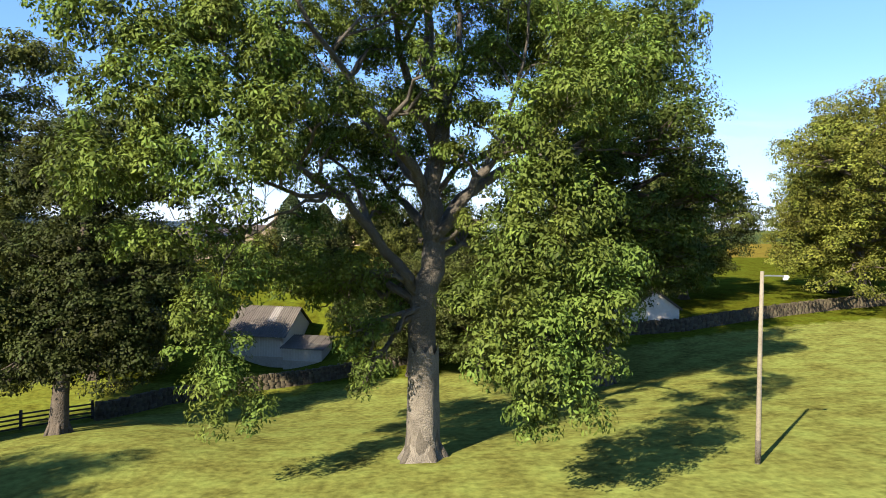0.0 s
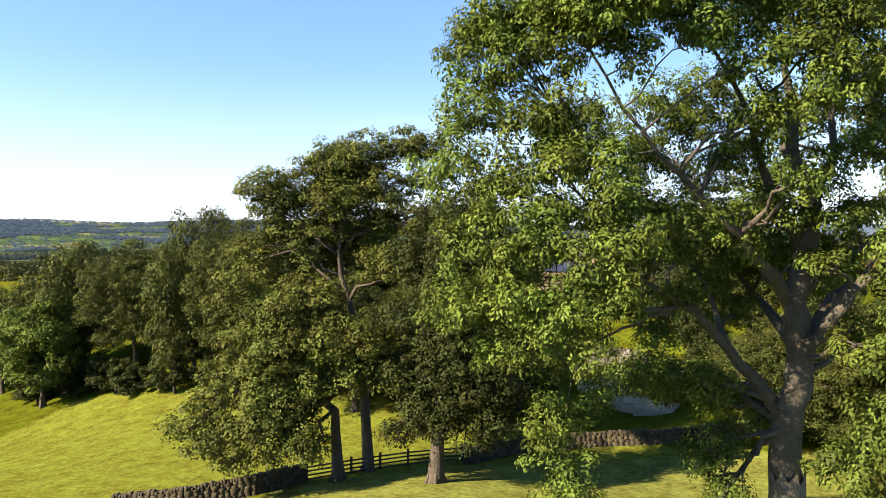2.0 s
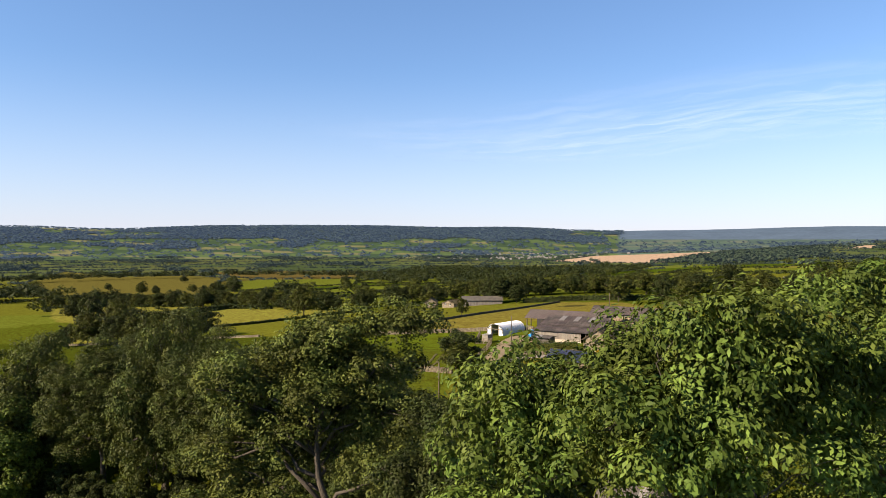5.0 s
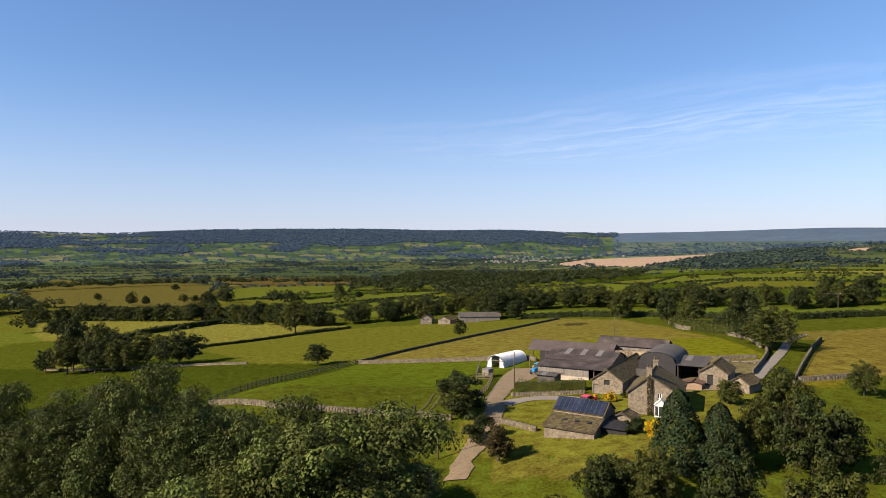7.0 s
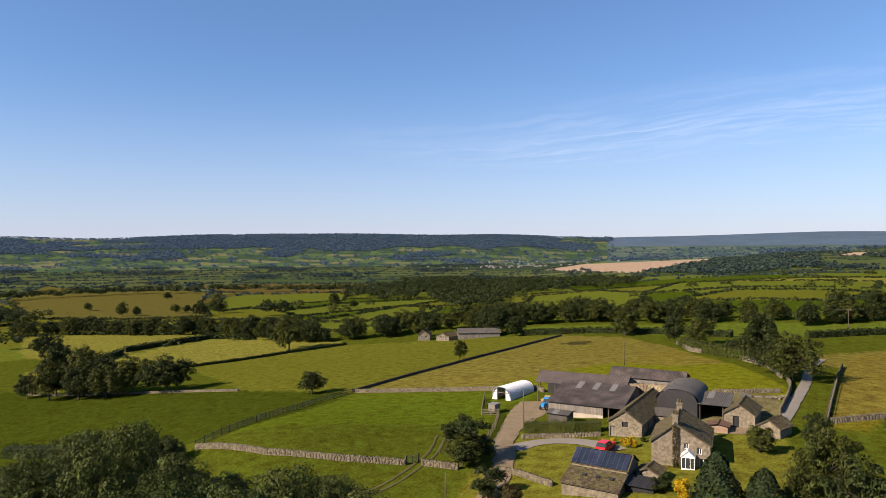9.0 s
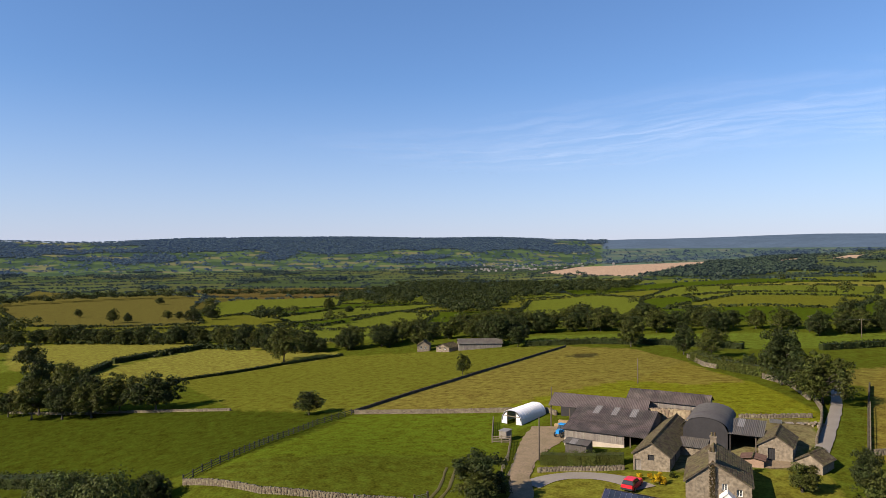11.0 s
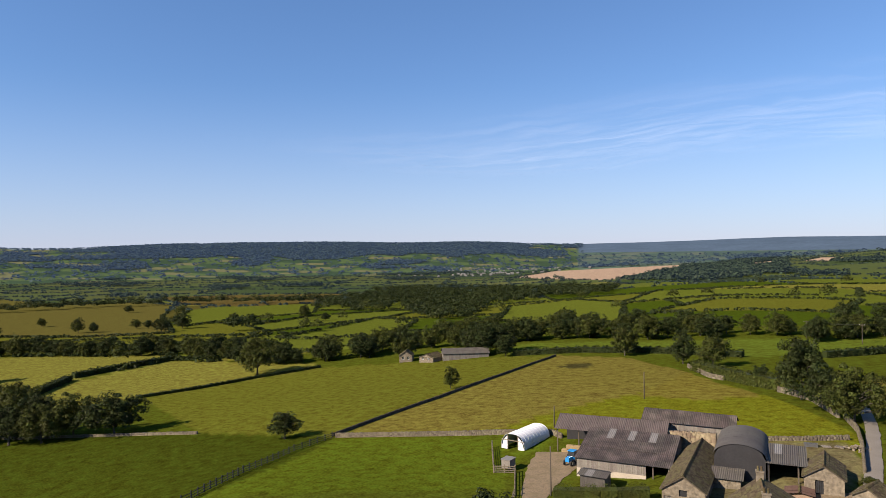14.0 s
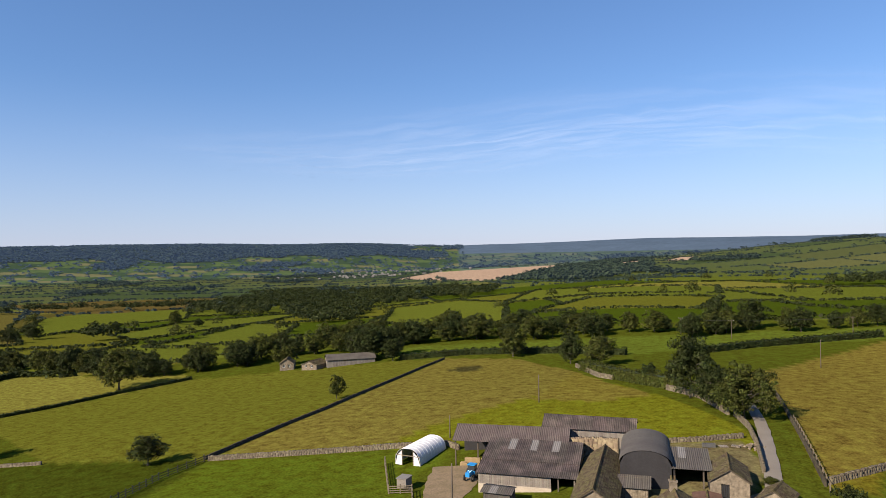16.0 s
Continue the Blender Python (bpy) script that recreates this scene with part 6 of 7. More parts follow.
# ---- polytunnel ----
def polytunnel(x, y, turn, w, length, h):
    t = thing("polytunnel", stand(x, y, 0, turn), "white plastic polytunnel with ribbed arched roof and open front", "polytunnel")
    bays, prof = 9, []
    for k in range(15):
        a = math.pi * k / 14
        prof.append((w / 2 * math.copysign(abs(math.cos(a)) ** 0.75, math.cos(a)), h * abs(math.sin(a)) ** 0.8))
    for b in range(bays):
        y0, y1 = length * b / bays, length * (b + 1) / bays
        v, f = [], []
        for j, (yy, s) in enumerate(((y0, 1.0), ((y0 + y1) / 2, 0.99), (y1, 1.0))):
            for px_, pz in prof:
                v.append((px_ * s, yy, pz * s))
        for j in range(2):
            for k in range(14):
                i = j * 15 + k
                f.append((i, i + 1, i + 16, i + 15))
        me = mesh_np("cover_panel", v, f, PLASTIC, True)
        part("cover_panel", me, t)
    for b in range(bays + 1):
        yy = length * b / bays
        part("hoop", Shape().tube([(p[0] * 1.005, yy, p[1] * 1.005) for p in prof], [0.03] * 15, 6).mesh("hoop", PLASTIC), t)
    for k in (-1, 1):
        part("front_sheet", Shape().quad_prism([(k * w * 0.24, 0.02, 0), (k * w * 0.5, 0.02, 0), (k * w * 0.5, 0.05, 0), (k * w * 0.24, 0.05, 0)], [(k * w * 0.24, 0.02, h * 0.84), (k * w * 0.4, 0.02, h * 0.58), (k * w * 0.4, 0.05, h * 0.58), (k * w * 0.24, 0.05, h * 0.84)]).mesh("front", PLASTIC), t)
    part("front_rail", Shape().box(-w / 2, 0, h * 0.55, w / 2, 0.06, h * 0.6).mesh("rail", WOOD), t)
    for k in (-0.22, 0.22):
        part("front_post", Shape().box(w * k - 0.05, 0, 0, w * k + 0.05, 0.1, h * 0.9).mesh("post", WOOD), t)
    part("back_sheet", Shape().quad_prism([(-w / 2, length - 0.05, 0), (w / 2, length - 0.05, 0), (w / 2, length, 0), (-w / 2, length, 0)], [(-w * 0.25, length - 0.05, h * 0.96), (w * 0.25, length - 0.05, h * 0.96), (w * 0.25, length, h * 0.96), (-w * 0.25, length, h * 0.96)]).mesh("back", PLASTIC), t)
    return t


polytunnel(-62.6, 146.2, -14, 4.4, 8.6, 2.6)


# ---- arched barn and its lean-to ----
def arched_barn(x, y, z, turn, w, depth, spring, rise):
    b = thing("dutch_barn", pose(x, y, z, 0, 0, turn), "dark tin barn with a rounded corrugated roof", "barn")
    n, sides = 16, 18
    prof = [(w / 2 - (w / 2 + 0.15) * math.cos(math.pi * k / sides), spring + rise * math.sin(math.pi * k / sides)) for k in range(sides + 1)]
    bays = 8
    for k in range(bays):
        y0, y1 = depth * k / bays, depth * (k + 1) / bays
        v, f = [], []
        for yy in np.linspace(y0, y1 + 0.04, 5):
            g = 0.02 * math.cos(2 * math.pi * yy / 0.34)
            v += [(px_, yy, pz + g) for px_, pz in prof]
        for j in range(4):
            f += [(j * (sides + 1) + i, (j + 1) * (sides + 1) + i, (j + 1) * (sides + 1) + i + 1, j * (sides + 1) + i + 1) for i in range(sides)]
        part("roof_sheet", mesh_np("arch_sheet", v, f, TIN_L, True), b)
    m = 14
    for k in range(m):
        a0, a1 = w * k / m, w * (k + 1) / m
        t0_, t1_ = (spring + rise * math.sqrt(max(0, 1 - (2 * a / w - 1) ** 2)) - 0.06 for a in (a0, a1))
        for yy in (0.1, depth - 0.15):
            part("end_sheet", Shape().quad_prism([(a0, yy, -1), (a1, yy, -1), (a1, yy + 0.04, -1), (a0, yy + 0.04, -1)], [(a0, yy, t0_), (a1, yy, t1_), (a1, yy + 0.04, t1_), (a0, yy + 0.04, t0_)]).mesh("end", TIN), b)
    for xs in (0.0, w - 0.05):
        part("side_wall", Shape().box(xs, 0.2, -1, xs + 0.05, depth - 0.2, spring).mesh("side", TIN), b)
    return b


arched_barn(-31.2, 134.6, 8.1, -3, 6.2, 11.0, 3.1, 1.75)
shed("lean_to_shed", "open lean-to with a grey sheet roof beside the arched barn", -24.8, 134.2, 8.3, -3, 4.2, [(0, 2.7, 7.5, 3.3)], 2.6, wallmat=TIN, open_front=[(0.0, 4.2)], roofmat=TIN_L, lights={0: {(1, 1)}})
shed("tin_shed", "small grey tin shed in the yard", -47.8, 128.8, 6.2, -8, 3.4, [(0, 2.3, 1.6, 2.65), (3.2, 2.3, 1.6, 2.65)], 2.25, wallmat=TIN_L, roofmat=TIN_L, lights={0: {(1, 0)}})
shed("calf_shed", "low grey lean-to against the stone barn", -31.4, 131.5, 7.6, -4, 3.4, [(0, 1.6, 2.8, 2.3)], 1.55, wallmat=STONE, roofmat=TIN_L)
gable_house("brick_hut", "small brick hut with a rusty roof", "outbuilding", -23.0, 128.3, -4, 2.8, 2.4, 1.3, 0.25, wallmat=material("old_brick", (0.25, 0.17, 0.12), 0.9, 0.25, 1.5, 0.4, 8.0), base=8.0, roof="sheet", roofmat=material("rust", (0.07, 0.04, 0.03), 0.85, 0.35, 1.0, 0.3, 6.0))
gable_house("lane_hut", "small stone hut with a slate roof by the lane", "outbuilding", -16.2, 128.6, -25, 3.2, 3.6, 1.4, 1.0, {"left": [(1.2, 0, 0.8, 1.3, "d")]}, base=8.6)

# hay and rubble under and behind the roofs
def bale_stack(x, y, z, nx, nz, label, seed):
    rng = random.Random(seed)
    t = thing("bale_stack", pose(x, y, z), label, "hay bales")
    bm = bmesh.new()
    bmesh.ops.create_cube(bm, size=1.0)
    bmesh.ops.scale(bm, vec=(1.2, 0.8, 0.7), verts=bm.verts)
    bmesh.ops.bevel(bm, geom=bm.edges[:], offset=0.08, segments=1, affect='EDGES')
    me = bpy.data.meshes.new("bale")
    bm.to_mesh(me)
    bm.free()
    me.materials.append(HAY)
    for j in range(nz):
        for k in range(nx - j):
            part("bale", me, t, "", pose(k * 1.25 + j * 0.6 + rng.uniform(-0.1, 0.1), rng.uniform(-0.3, 0.3), 0.35 + 0.7 * j, 0, 0, rng.uniform(-8, 8)))
    return t


bale_stack(-53.5, 145.4, 6.2, 4, 2, "tan straw bales stacked under the open barn", 3)
stone_wall([(-38.5, 147.6), (-34, 147.0), (-31.2, 146.0)], "rough stone bank behind the cattle shed", 2.6, 0.8, 0.6, 0.35, 21, material("rubble_wall", (0.18, 0.14, 0.09), 0.95, 0.3, 0.5, 0.5, 4.0, island=True))


# ---- tractor ----
def wheel(parent, x, y, r, w):
    wh = part("wheel", Shape().tube([(x - w / 2, y, r), (x - w / 2 + 0.04, y, r), (x + w / 2 - 0.04, y, r), (x + w / 2, y, r)], [r * 0.85, r, r, r * 0.85], 18).mesh("tyre", RUBBER), parent, "black rubber tyre")
    part("rim", Shape().tube([(x - w / 2 - 0.02, y, r), (x + w / 2 + 0.02, y, r)], [r * 0.5, r * 0.5], 12).mesh("rim", WHITE), wh)


tr = thing("tractor", stand(-51.3, 139.6, 0.08, -12) @ Matrix.Scale(0.78, 4), "blue farm tractor parked in the yard", "tractor")
part("bonnet", Shape().box(-0.4, -1.9, 0.75, 0.4, -0.3, 1.5).mesh("bonnet", BLUE), tr)
part("cab", Shape().box(-0.75, -0.3, 0.9, 0.75, 1.1, 1.4).mesh("cab", BLUE), tr)
part("cab_glass", Shape().quad_prism([(-0.72, -0.27, 1.4), (0.72, -0.27, 1.4), (0.72, 1.07, 1.4), (-0.72, 1.07, 1.4)], [(-0.62, -0.1, 2.35), (0.62, -0.1, 2.35), (0.62, 0.95, 2.35), (-0.62, 0.95, 2.35)]).mesh("glass", GLASS), tr)
part("cab_roof", Shape().box(-0.72, -0.25, 2.35, 0.72, 1.1, 2.5).mesh("roof", BLUE), tr)
part("exhaust", Shape().tube([(0.3, -1.0, 1.45), (0.3, -1.0, 2.3)], [0.05, 0.05], 6).mesh("exhaust", DARK), tr)
for sx in (-0.85, 0.85):
    wheel(tr, sx, 0.6, 0.8, 0.45)
    wheel(tr, sx * 0.85, -1.5, 0.5, 0.3)

ft = thing("feed_trailer", stand(-60.0, 135.9, 0, -10), "small weathered livestock trailer in a pen", "trailer")
part("body", Shape().box(-0.7, -0.9, 0.45, 0.7, 0.9, 1.7).mesh("body", BOARD), ft)
part("roof", Shape().box(-0.8, -1.0, 1.7, 0.8, 1.0, 1.78).mesh("roof", SKYLITE), ft)
for sx in (-0.75, 0.75):
    wheel(ft, sx, 0, 0.3, 0.16)

# ---- farmhouse chimney, porch, annexes ----
def chimney(parent, x, y, z, h=1.3, w=0.75):
    c = part("chimney", Shape().box(x - w / 2, y - 0.35, z - 0.6, x + w / 2, y + 0.35, z + h).box(x - w / 2 - 0.07, y - 0.42, z + h, x + w / 2 + 0.07, y + 0.42, z + h + 0.12).mesh("chimney", STONE), parent)
    for dx in (-0.18, 0.18):
        part("chimney_pot", Shape().tube([(x + dx, y, z + h + 0.12), (x + dx, y, z + h + 0.35), (x + dx, y, z + h + 0.6)], [0.14, 0.11, 0.12], 8).mesh("pot", SLATE), c)


chimney(HOUSE, 2.95, 0.3, 5.6, 1.2)
chimney(HOUSE, 2.95, 8.3, 5.6, 1.0)
part("chimney_breast", Shape().box(2.65, -0.3, -1.0, 3.25, 0.0, 5.4).mesh("breast", STONE), HOUSE, "stone chimney breast with creeper")
rng = np.random.default_rng(4)
cc = np.stack([2.65 + 0.62 * rng.random(420), np.full(420, -0.36), 5.6 * rng.random(420)], 1)
v, f = leaf_cards(rng, cc, np.tile((0.0, -1.0, 0.2), (420, 1)), 0.2, 0.6)
part("creeper", mesh_np("creeper", v, f, LEAF_BROWN), HOUSE, "dark creeper on the chimney breast")
po = part("porch", Shape().box(5.0, -1.5, 0, 6.6, -0.02, 0.6).mesh("porch_base", WHITE), HOUSE, "white glazed porch", pose(-1.2, 0, 0))
fr = Shape()
for a, c in ((5.0, 5.08), (5.5, 5.56), (6.04, 6.1), (6.52, 6.6)):
    fr.box(a, -1.5, 0.6, c, -1.42, 2.0)
fr.box(5.0, -1.5, 1.92, 6.6, -1.42, 2.02).quad_prism([(5.0, -1.5, 2.02), (6.6, -1.5, 2.02), (6.6, -1.42, 2.02), (5.0, -1.42, 2.02)], [(5.76, -1.5, 2.75), (5.84, -1.5, 2.75), (5.84, -1.42, 2.75), (5.76, -1.42, 2.75)])
part("porch_frame", fr.mesh("frame", WHITE), po)
part("porch_pane", Shape().box(5.08, -1.45, 0.6, 6.52, -1.43, 1.92).mesh("pane", GLASS), po)
part("porch_side", Shape().box(5.0, -1.4, 0.6, 5.05, -0.02, 2.0).box(6.55, -1.4, 0.6, 6.6, -0.02, 2.0).mesh("side", WHITE), po)
part("porch_roof", Shape().quad_prism([(4.9, -1.6, 2.0), (5.8, -1.6, 2.8), (5.8, -0.02, 2.8), (4.9, -0.02, 2.0)], [(4.9, -1.6, 2.06), (5.8, -1.6, 2.86), (5.8, -0.02, 2.86), (4.9, -0.02, 2.06)])
     .quad_prism([(5.8, -1.6, 2.8), (6.7, -1.6, 2.0), (6.7, -0.02, 2.0), (5.8, -0.02, 2.8)], [(5.8, -1.6, 2.86), (6.7, -1.6, 2.06), (6.7, -0.02, 2.06), (5.8, -0.02, 2.86)]).mesh("roof", WHITE), po)

# barn with a panelled roof over a stone lean-to
sb = thing("panel_barn", pose(-37.2, 100.6, 5.6, 0, 0, -7), "stone barn with dark solar panels above a stone-slate lean-to", "barn")
W = 7.0
part("front_wall", wall_mesh(W, 1.9, 0, 0.45, [], STONE), sb)
part("upper_wall", Shape().box(0, 3.2, 0, W, 3.65, 3.55).mesh("upper", STONE), sb)
part("back_wall", Shape().box(0, 7.3, -1, W, 7.75, 3.4).mesh("back", STONE), sb)
for xs in (0.0, W - 0.45):
    part("side_wall", Shape().quad_prism([(xs, 0.46, -1), (xs + 0.45, 0.46, -1), (xs + 0.45, 3.2, -1), (xs, 3.2, -1)], [(xs, 0.46, 1.95), (xs + 0.45, 0.46, 1.95), (xs + 0.45, 3.2, 3.0), (xs, 3.2, 3.0)])
         .quad_prism([(xs, 3.65, -1), (xs + 0.45, 3.65, -1), (xs + 0.45, 5.5, -1), (xs, 5.5, -1)], [(xs, 3.65, 3.6), (xs + 0.45, 3.65, 3.6), (xs + 0.45, 5.5, 4.75), (xs, 5.5, 4.75)])
         .quad_prism([(xs, 5.5, -1), (xs + 0.45, 5.5, -1), (xs + 0.45, 7.3, -1), (xs, 7.3, -1)], [(xs, 5.5, 4.75), (xs + 0.45, 5.5, 4.75), (xs + 0.45, 7.3, 3.5), (xs, 7.3, 3.5)]).mesh("side", STONE), sb)
part("lean_to_roof", slates_mesh(W + 0.4, 3.65, SLATE_I, seed=8), sb, "", pose(-0.2, -0.25, 1.88, 19))
part("lean_to_deck", Shape().box(0, 0, -0.1, W + 0.4, 3.6, -0.03).mesh("deck", WOOD_DK), sb, "", pose(-0.2, -0.25, 1.88, 19))
for k in range(3):
    part("roof_light", Shape().box(0, 0, 0.06, 0.5, 0.45, 0.12).mesh("light", DARK), sb, "", pose(2.0 + 1.7 * k, -0.25, 1.88, 19) @ pose(0, 1.9, 0.06))
ang = math.degrees(math.atan2(1.35, 2.15))
part("upper_deck", Shape().box(0, 0, -0.12, W + 0.4, 2.6, -0.02).mesh("deck", SLATE), sb, "", pose(-0.2, 3.1, 3.4, ang))
pan = Shape().box(0.015, 0, 0, 0.625, 2.5, 0.05).mesh("panel", SOLAR)
strip = Shape().box(-0.012, 0, 0.01, 0.012, 2.5, 0.062).mesh("rail", METAL)
for k in range(11):
    part("solar_panel", pan, sb, "", pose(-0.2, 3.1, 3.4, ang) @ pose(0.15 + k * 0.64, 0.05, 0.03))
    part("panel_rail", strip, sb, "", pose(-0.2, 3.1, 3.4, ang) @ pose(0.15 + k * 0.64, 0.05, 0.03))
part("back_roof", slates_mesh(W + 0.4, 2.8, SLATE_I, seed=9), sb, "", pose(W + 0.2, 7.9, 3.35, 0, 0, 180) @ pose(0, 0, 0, math.degrees(math.atan2(1.45, 2.4))))
shed("dark_annex", "low dark shed leaning on the panelled barn", -30.0, 101.8, 6.3, -7, 3.4, [(0, 1.5, 2.6, 2.0)], 1.45, wallmat=DARK, roofmat=TIN)
gable_house("privy", "small stone outhouse with a rusty roof", "outbuilding", -29.2, 105.2, -7, 2.8, 2.6, 1.9, 0.6, base=6.6)

# cottages half hidden by the trees
shed("grey_barn", "pale walled barn with a large grey roof and a skylight", -22.2, 72.6, -3.9, -12, 6.6, [(0, 3.1, 4.4, 5.9), (8.8, 3.1, 4.4, 5.9)], 3.05, wallmat=PLASTER, plinth=1.0, roofmat=TIN_L, lights={0: {(4, 1)}})
shed("pale_shed", "low pale shed with a flat grey roof", -15.6, 70.6, -3.9, -12, 4.2, [(0, 2.1, 3.8, 3.0)], 2.05, wallmat=PLASTER, plinth=0.8, roofmat=TIN_L)
COT = gable_house("cottage", "stone cottage with grey slate roof behind the wall", "house", 19.5, 66.5, 12, 5.5, 7, 2.6, 1.8, {"front": [(1.0, 0.5, 1.0, 1.1, "w"), (3.4, 0.5, 1.0, 1.1, "w")], "left": [(2, 0.5, 1.0, 1.1, "w")]}, wallmat=PLASTER, base=0.6)
# ---- farm across the fields ----
for k, (x, y, h, w) in enumerate([(-146.7, 269.1, 4.3, 4.9), (-137.6, 267.7, 3.3, 6.2)]):
    gable_house("far_farmhouse", "stone farmhouse among trees across the fields", "house", x, y, 20 - 30 * k, w, w * 1.2, h * 0.62, h * 0.38, {"front": [(w * 0.2, 1.2, 0.9, 1.1, "w"), (w * 0.6, 1.2, 0.9, 1.1, "w")]}, wallmat=STONE)
fx, fy = [(-128.6, 269.2)][0]
shed("far_barn", "long pale-roofed barn across the fields", fx, fy, float(land(fx, fy)), 28, 17, [(0, 2.6, 4, 4.2), (8, 2.6, 4, 4.2)], 2.55, roofmat=TIN_L)

# ---- garden trees and bushes ----
BUSH = {}
for nm, mat in (("dark", LEAF_DARK), ("gold", LEAF_YEL), ("copper", LEAF_BROWN), ("green", LEAF_OAK)):
    BUSH[nm] = tree_meshes(200 + len(BUSH), auto_lobes(60 + len(BUSH), 5, 5, 8, -0.05), 0.8, 0.15, 320, 34, 0.22, 0.24, mat, BARK_DK, 1, 0, None, 5)


def bush(kind, x, y, h, w, label, name="bush"):
    t = thing(name, stand(x, y, 0, x * 31 % 360) @ Matrix.Diagonal((w / 5.2, w / 5.2, h / 5.2, 1)), label, "shrub")
    part("stem", BUSH[kind][0], t)
    part("foliage", BUSH[kind][1], t)


for kind, rows, label in (("dark", [(-25.9, 102.4, 2.5, 2.7), (-53.3, 109.7, 7.7, 8.6), (-45.8, 98.7, 4.5, 5.3)], "dense dark round shrub by the drive"), ("copper", [(-40.5, 92.6, 5.4, 4.5)], "copper-brown round tree beside the track"),
        ("gold", [(-32.5, 119.5, 1.7, 1.9), (-23.2, 100.6, 2.6, 2.3)], "golden yellow shrub in the garden"), ("green", [(-31.2, 122.3, 0.9, 1.2), (-25.3, 111.4, 0.9, 0.8)], "small green garden shrub"),
        ("green", [(-15.9, 120.6, 4.0, 4.8), (-13.4, 136.3, 0.9, 2.7), (-23.6, 88.6, 2.4, 7.1)], "spreading green shrub beside the garden")):
    for x, y, h, w in rows:
        bush(kind, x, y, h, w, label)
# the last five are added to darken the hollow in place of shade
for x, y, h, w in [(-8.8, 106.6, 8.4, 8.4), (-5.8, 95.9, 9.4, 9.9), (-3.2, 98.0, 7.1, 7.1), (-11.7, 96.4, 7.6, 6.7), (-9.0, 121.6, 6.3, 5.9), (2.1, 132.3, 5.4, 5.8), (-14.8, 92.4, 7.1, 5.6), (-13, 83, 9.5, 9), (-5.5, 84, 9.0, 9.5), (2.5, 83, 8.5, 9), (-20.5, 85, 7.0, 7.5), (3.0, 92, 9.0, 9.0), (-9, 75, 5.5, 6.5), (-2.5, 73, 5.0, 6), (-25.5, 84, 6.5, 7), (-28.5, 77, 6.0, 7), (-11, 80, 6.5, 7)]:
    mid_tree(x, y, h, w, "dark leafy tree beside the farmhouse garden", "garden trees")
for x, y, h, w in [(-97.0, 95.2, 4.6, 6.9), (-53.6, 107.8, 5.0, 7.1)] + [(-114.5, 95.4, 7.8, 8.8), (-99.0, 90.5, 5.3, 7.1), (-98.2, 95.4, 4.6, 6.4), (-128.0, 91.0, 8.0, 9.0)]:
    mid_tree(x, y, h, w, "dark rounded tree above the pasture", "pasture trees")


def conifer(x, y, h, w, seed):
    rng = np.random.default_rng(seed)
    n = 9000
    u = rng.random(n) ** 0.8
    a = rng.uniform(0, 2 * math.pi, n)
    rad = w / 2 * np.minimum(1, 1.25 * (1 - u) ** 0.6) * (0.85 + 0.2 * np.sin(a * 5 + u * 20)) * rng.uniform(0.8, 1.05, n)
    c = np.stack([rad * np.cos(a), rad * np.sin(a), 0.2 + u * (h - 0.2)], 1)
    d = np.stack([np.cos(a), np.sin(a), np.full(n, 0.35)], 1)
    v, f = leaf_cards(rng, c, d, 0.36, 0.7, 0.4)
    t = thing("conifer", stand(x, y), "tall dark conical evergreen beside the house", "tree")
    part("trunk", Shape().tube([(0, 0, -0.3), (0, 0, h * 0.5), (0, 0, h * 0.97)], [0.25, 0.15, 0.03], 7).mesh("trunk", BARK_DK, True), t)
    part("crown", mesh_np("crown", v, f, LEAF_CON), t)


for k, (x, y, h, w) in enumerate([(-19.0, 92.0, 9.1, 6.0), (-14.8, 92.7, 7.7, 5.6)]):
    conifer(x, y, h, w, 300 + k)



# ---- parked car ----
def bevelled(shape, name, mat, width=0.08):
    me = shape.mesh(name, mat)
    bm = bmesh.new()
    bm.from_mesh(me)
    bmesh.ops.bevel(bm, geom=bm.edges[:], offset=width, segments=2, affect='EDGES')
    bm.to_mesh(me)
    bm.free()
    return me


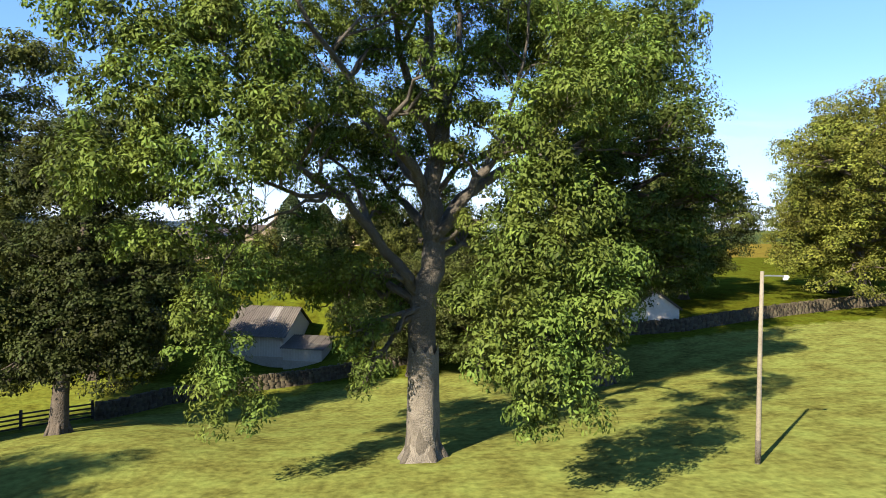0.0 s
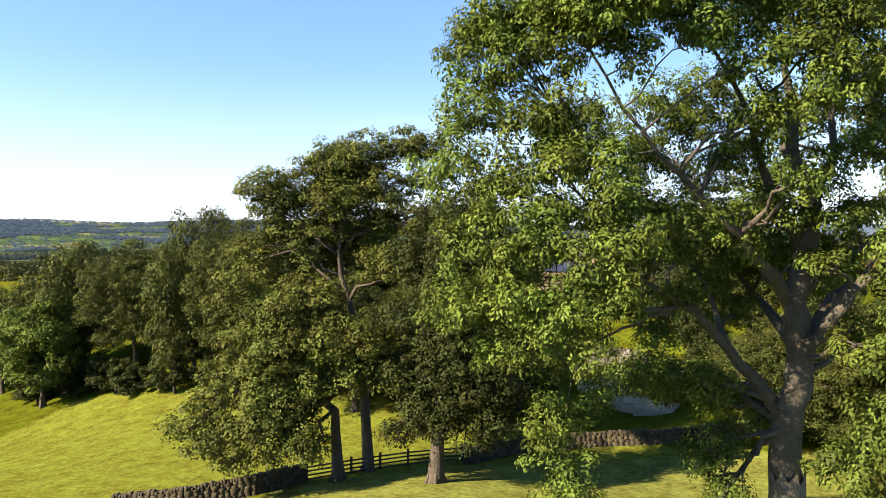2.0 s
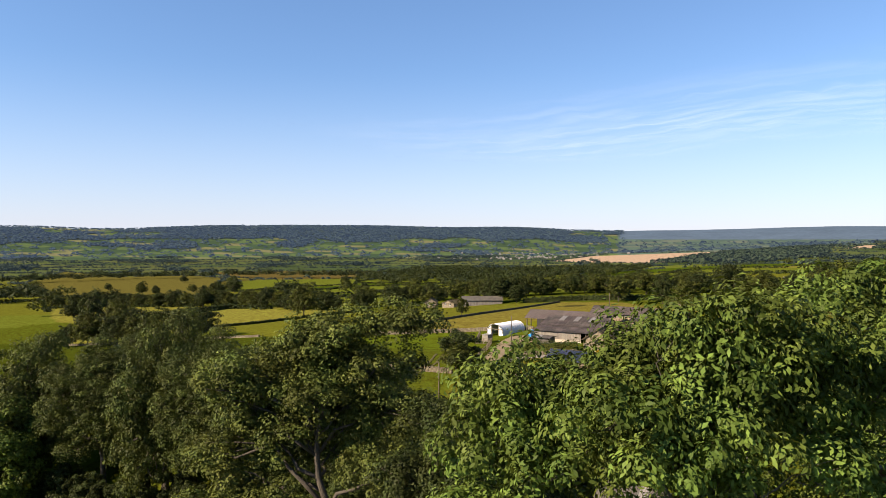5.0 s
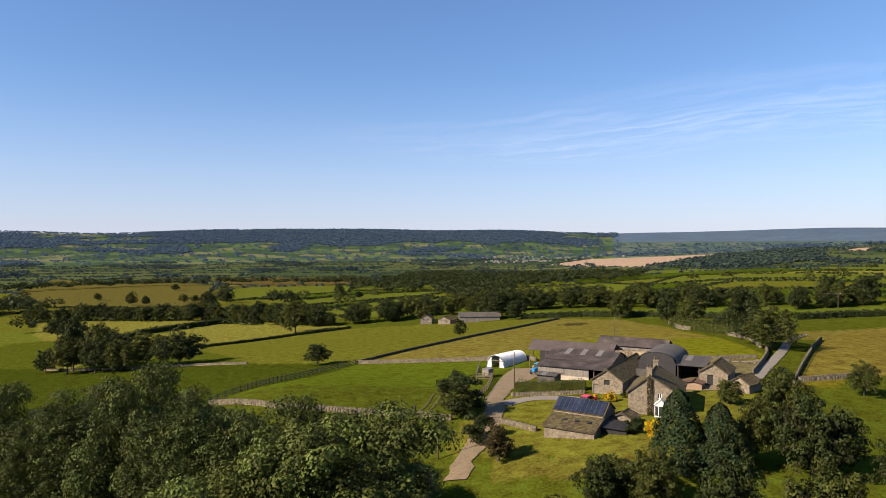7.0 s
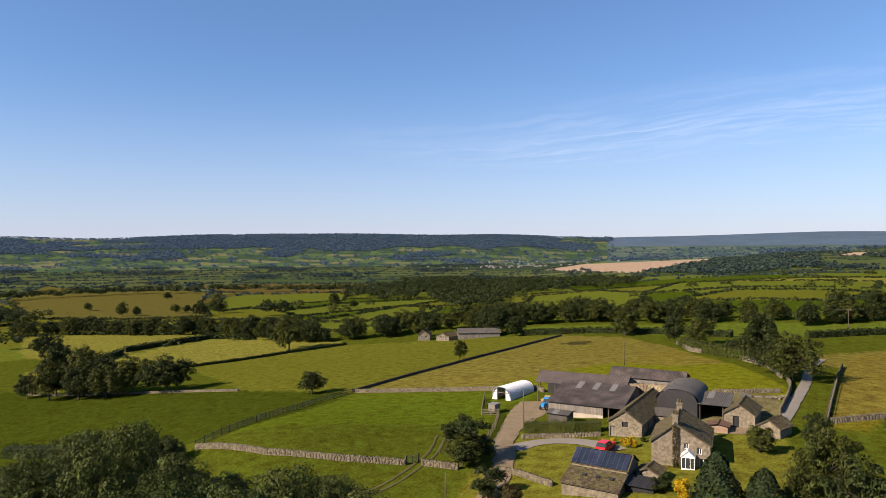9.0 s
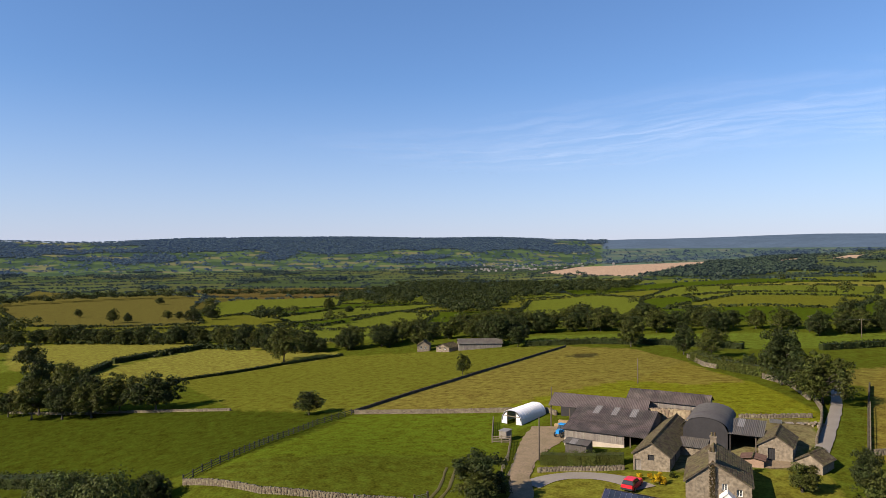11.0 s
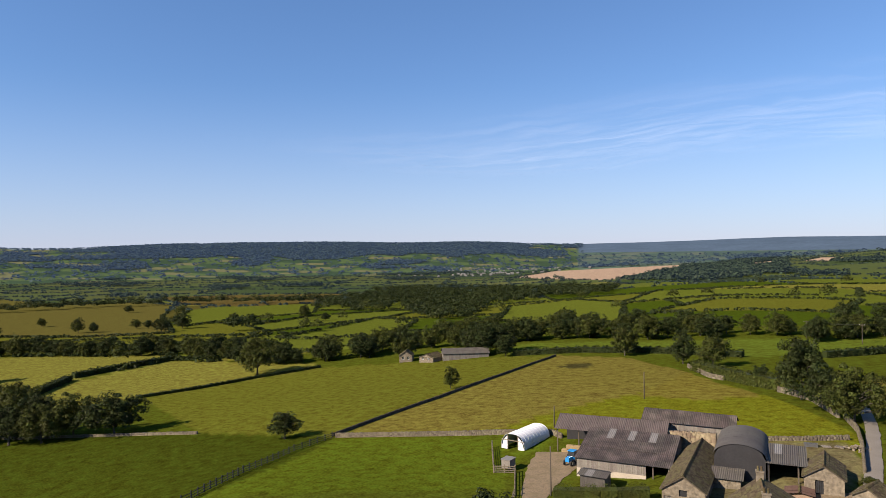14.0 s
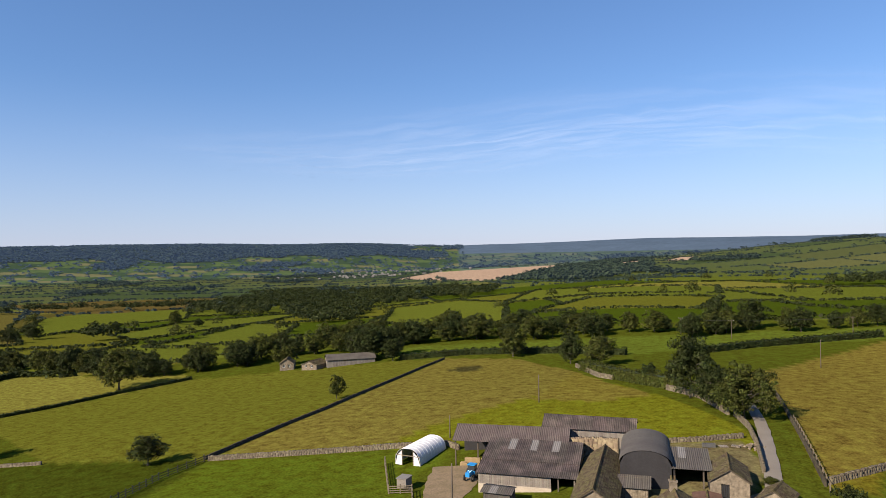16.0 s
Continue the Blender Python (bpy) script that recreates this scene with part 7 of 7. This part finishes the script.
def parked_car(x, y, turn):
    c = thing("car", stand(x, y, 0.09, turn), "small red hatchback car parked on the drive", "car")
    low = Shape().quad_prism([(-0.82, -1.95, 0.28), (0.82, -1.95, 0.28), (0.82, 1.95, 0.28), (-0.82, 1.95, 0.28)], [(-0.8, -1.9, 0.88), (0.8, -1.9, 0.88), (0.8, 1.85, 0.92), (-0.8, 1.85, 0.92)])
    part("body", bevelled(low, "body", RED), c)
    cab = Shape().quad_prism([(-0.78, -1.75, 0.9), (0.78, -1.75, 0.9), (0.78, 0.95, 0.9), (-0.78, 0.95, 0.9)], [(-0.6, -1.35, 1.38), (0.6, -1.35, 1.38), (0.6, 0.2, 1.38), (-0.6, 0.2, 1.38)])
    part("glasshouse", bevelled(cab, "glasshouse", GLASS, 0.05), c)
    part("roof", bevelled(Shape().box(-0.62, -1.38, 1.36, 0.62, 0.24, 1.45), "roof", RED, 0.03), c)
    part("bumper", bevelled(Shape().box(-0.8, -2.02, 0.3, 0.8, -1.9, 0.52), "bumper", DARK, 0.03), c)
    for sx in (-0.62, 0.62):
        part("tail_light", Shape().box(sx - 0.12, -1.97, 0.62, sx + 0.12, -1.9, 0.84).mesh("light", RED), c)
        part("headlight", Shape().box(sx - 0.16, 1.88, 0.6, sx + 0.16, 1.96, 0.76).mesh("light", WHITE), c)
    for sx in (-0.78, 0.78):
        for yy in (-1.25, 1.25):
            wh = part("wheel", Shape().tube([(sx - 0.1, yy, 0.31), (sx - 0.07, yy, 0.31), (sx + 0.07, yy, 0.31), (sx + 0.1, yy, 0.31)], [0.27, 0.31, 0.31, 0.27], 16).mesh("tyre", RUBBER), c)
            part("rim", Shape().tube([(sx - 0.11, yy, 0.31), (sx + 0.11, yy, 0.31)], [0.18, 0.18], 12).mesh("rim", METAL), wh)


parked_car(-35.7, 117.6, -10)
bush("gold", -35.3, 121.0, 1.0, 1.1, "golden yellow shrub in the garden")
bush("gold", -34.0, 121.6, 0.8, 1.0, "golden yellow shrub in the garden")
for k in range(12):
    bush("dark", -60 - 4 * k, 60.8 + (k * 7 % 5) * 0.5, 4.5 + (k * 5 % 4) * 0.6, 5.5, "dark undergrowth along the edge of the wood")


# ---- gate and clutter behind the barns ----
def field_gate(x0, y0, x1, y1, label):
    a, L = math.degrees(math.atan2(y1 - y0, x1 - x0)), math.dist((x0, y0), (x1, y1))
    t = thing("field_gate", stand(x0, y0, 0, a), label, "gate")
    rise = float(land(x1, y1) - land(x0, y0))
    for k in range(5):
        z = 0.2 + 0.22 * k
        part("bar", Shape().tube([(0.1, 0, z), (L / 2, 0, z + rise / 2), (L - 0.1, 0, z + rise)], [0.03] * 3, 6).mesh("bar", METAL), t)
    for u in (0.1, L / 2, L - 0.1):
        part("upright", Shape().box(u - 0.03, -0.02, 0.15 + rise * u / L, u + 0.03, 0.02, 1.12 + rise * u / L).mesh("upright", METAL), t)
    for u in (0.0, L):
        part("gate_post", Shape().box(u - 0.1, -0.1, -0.3 + rise * u / L, u + 0.1, 0.1, 1.35 + rise * u / L).mesh("post", WOOD_DK), t)


(gx0, gy0), (gx1, gy1) = [(-61.0, 104.8), (-59.0, 105.5)]
field_gate(gx0, gy0, gx0 + 1.1, gy0 + 1.6, "open metal field gate beside the wheel ruts")


def pallet(x, y, turn, label):
    t = thing("pallet", stand(x, y, 0.05, turn), label, "pallet")
    for k in range(3):
        part("bearer", Shape().box(-0.6, -0.5 + 0.45 * k, 0, 0.6, -0.4 + 0.45 * k, 0.1).mesh("bearer", WOOD), t)
    for k in range(6):
        part("plank", Shape().box(-0.6 + 0.21 * k, -0.5, 0.1, -0.46 + 0.21 * k, 0.5, 0.125).mesh("plank", BOARD), t)


pallet(-16.6, 150.2, 12, "grey wooden pallet lying by the stone wall")
pallet(-14.9, 150.4, -20, "grey wooden pallet lying by the stone wall")
tro = thing("water_trough", stand(-18.6, 150.2, 0.02, 4), "galvanised water trough by the stone wall", "trough")
part("tank", Shape().box(-0.9, -0.3, 0, 0.9, 0.3, 0.08).box(-0.9, -0.3, 0.08, 0.9, -0.25, 0.5).box(-0.9, 0.25, 0.08, 0.9, 0.3, 0.5).box(-0.9, -0.25, 0.08, -0.85, 0.25, 0.5).box(0.85, -0.25, 0.08, 0.9, 0.25, 0.5).mesh("tank", METAL), tro)
part("water", Shape().box(-0.85, -0.25, 0.08, 0.85, 0.25, 0.42).mesh("water", GLASS), tro)
rng = random.Random(8)
hp = thing("stone_heap", stand(-12.8, 150.2), "tumbled heap of pale walling stones", "stones")
for k in range(40):
    r, a = abs(rng.gauss(0, 0.9)), rng.uniform(0, 2 * math.pi)
    w = rng.uniform(0.12, 0.25)
    x, y, z = r * math.cos(a) * 1.5, r * math.sin(a) * 0.7, max(0, 0.55 - 0.4 * r)
    part("stone", Shape().quad_prism([(-w, -w * 0.7, -0.1), (w, -w * 0.8, -0.1), (w * 0.9, w * 0.7, -0.1), (-w * 0.8, w * 0.7, -0.1)], [(-w * 0.8, -w * 0.6, 0.14), (w * 0.7, -w * 0.6, 0.16), (w * 0.8, w * 0.5, 0.13), (-w * 0.7, w * 0.6, 0.15)]).mesh("stone", STONE), hp, "", pose(x, y, z, rng.uniform(-20, 20), rng.uniform(-20, 20), rng.uniform(0, 360)))
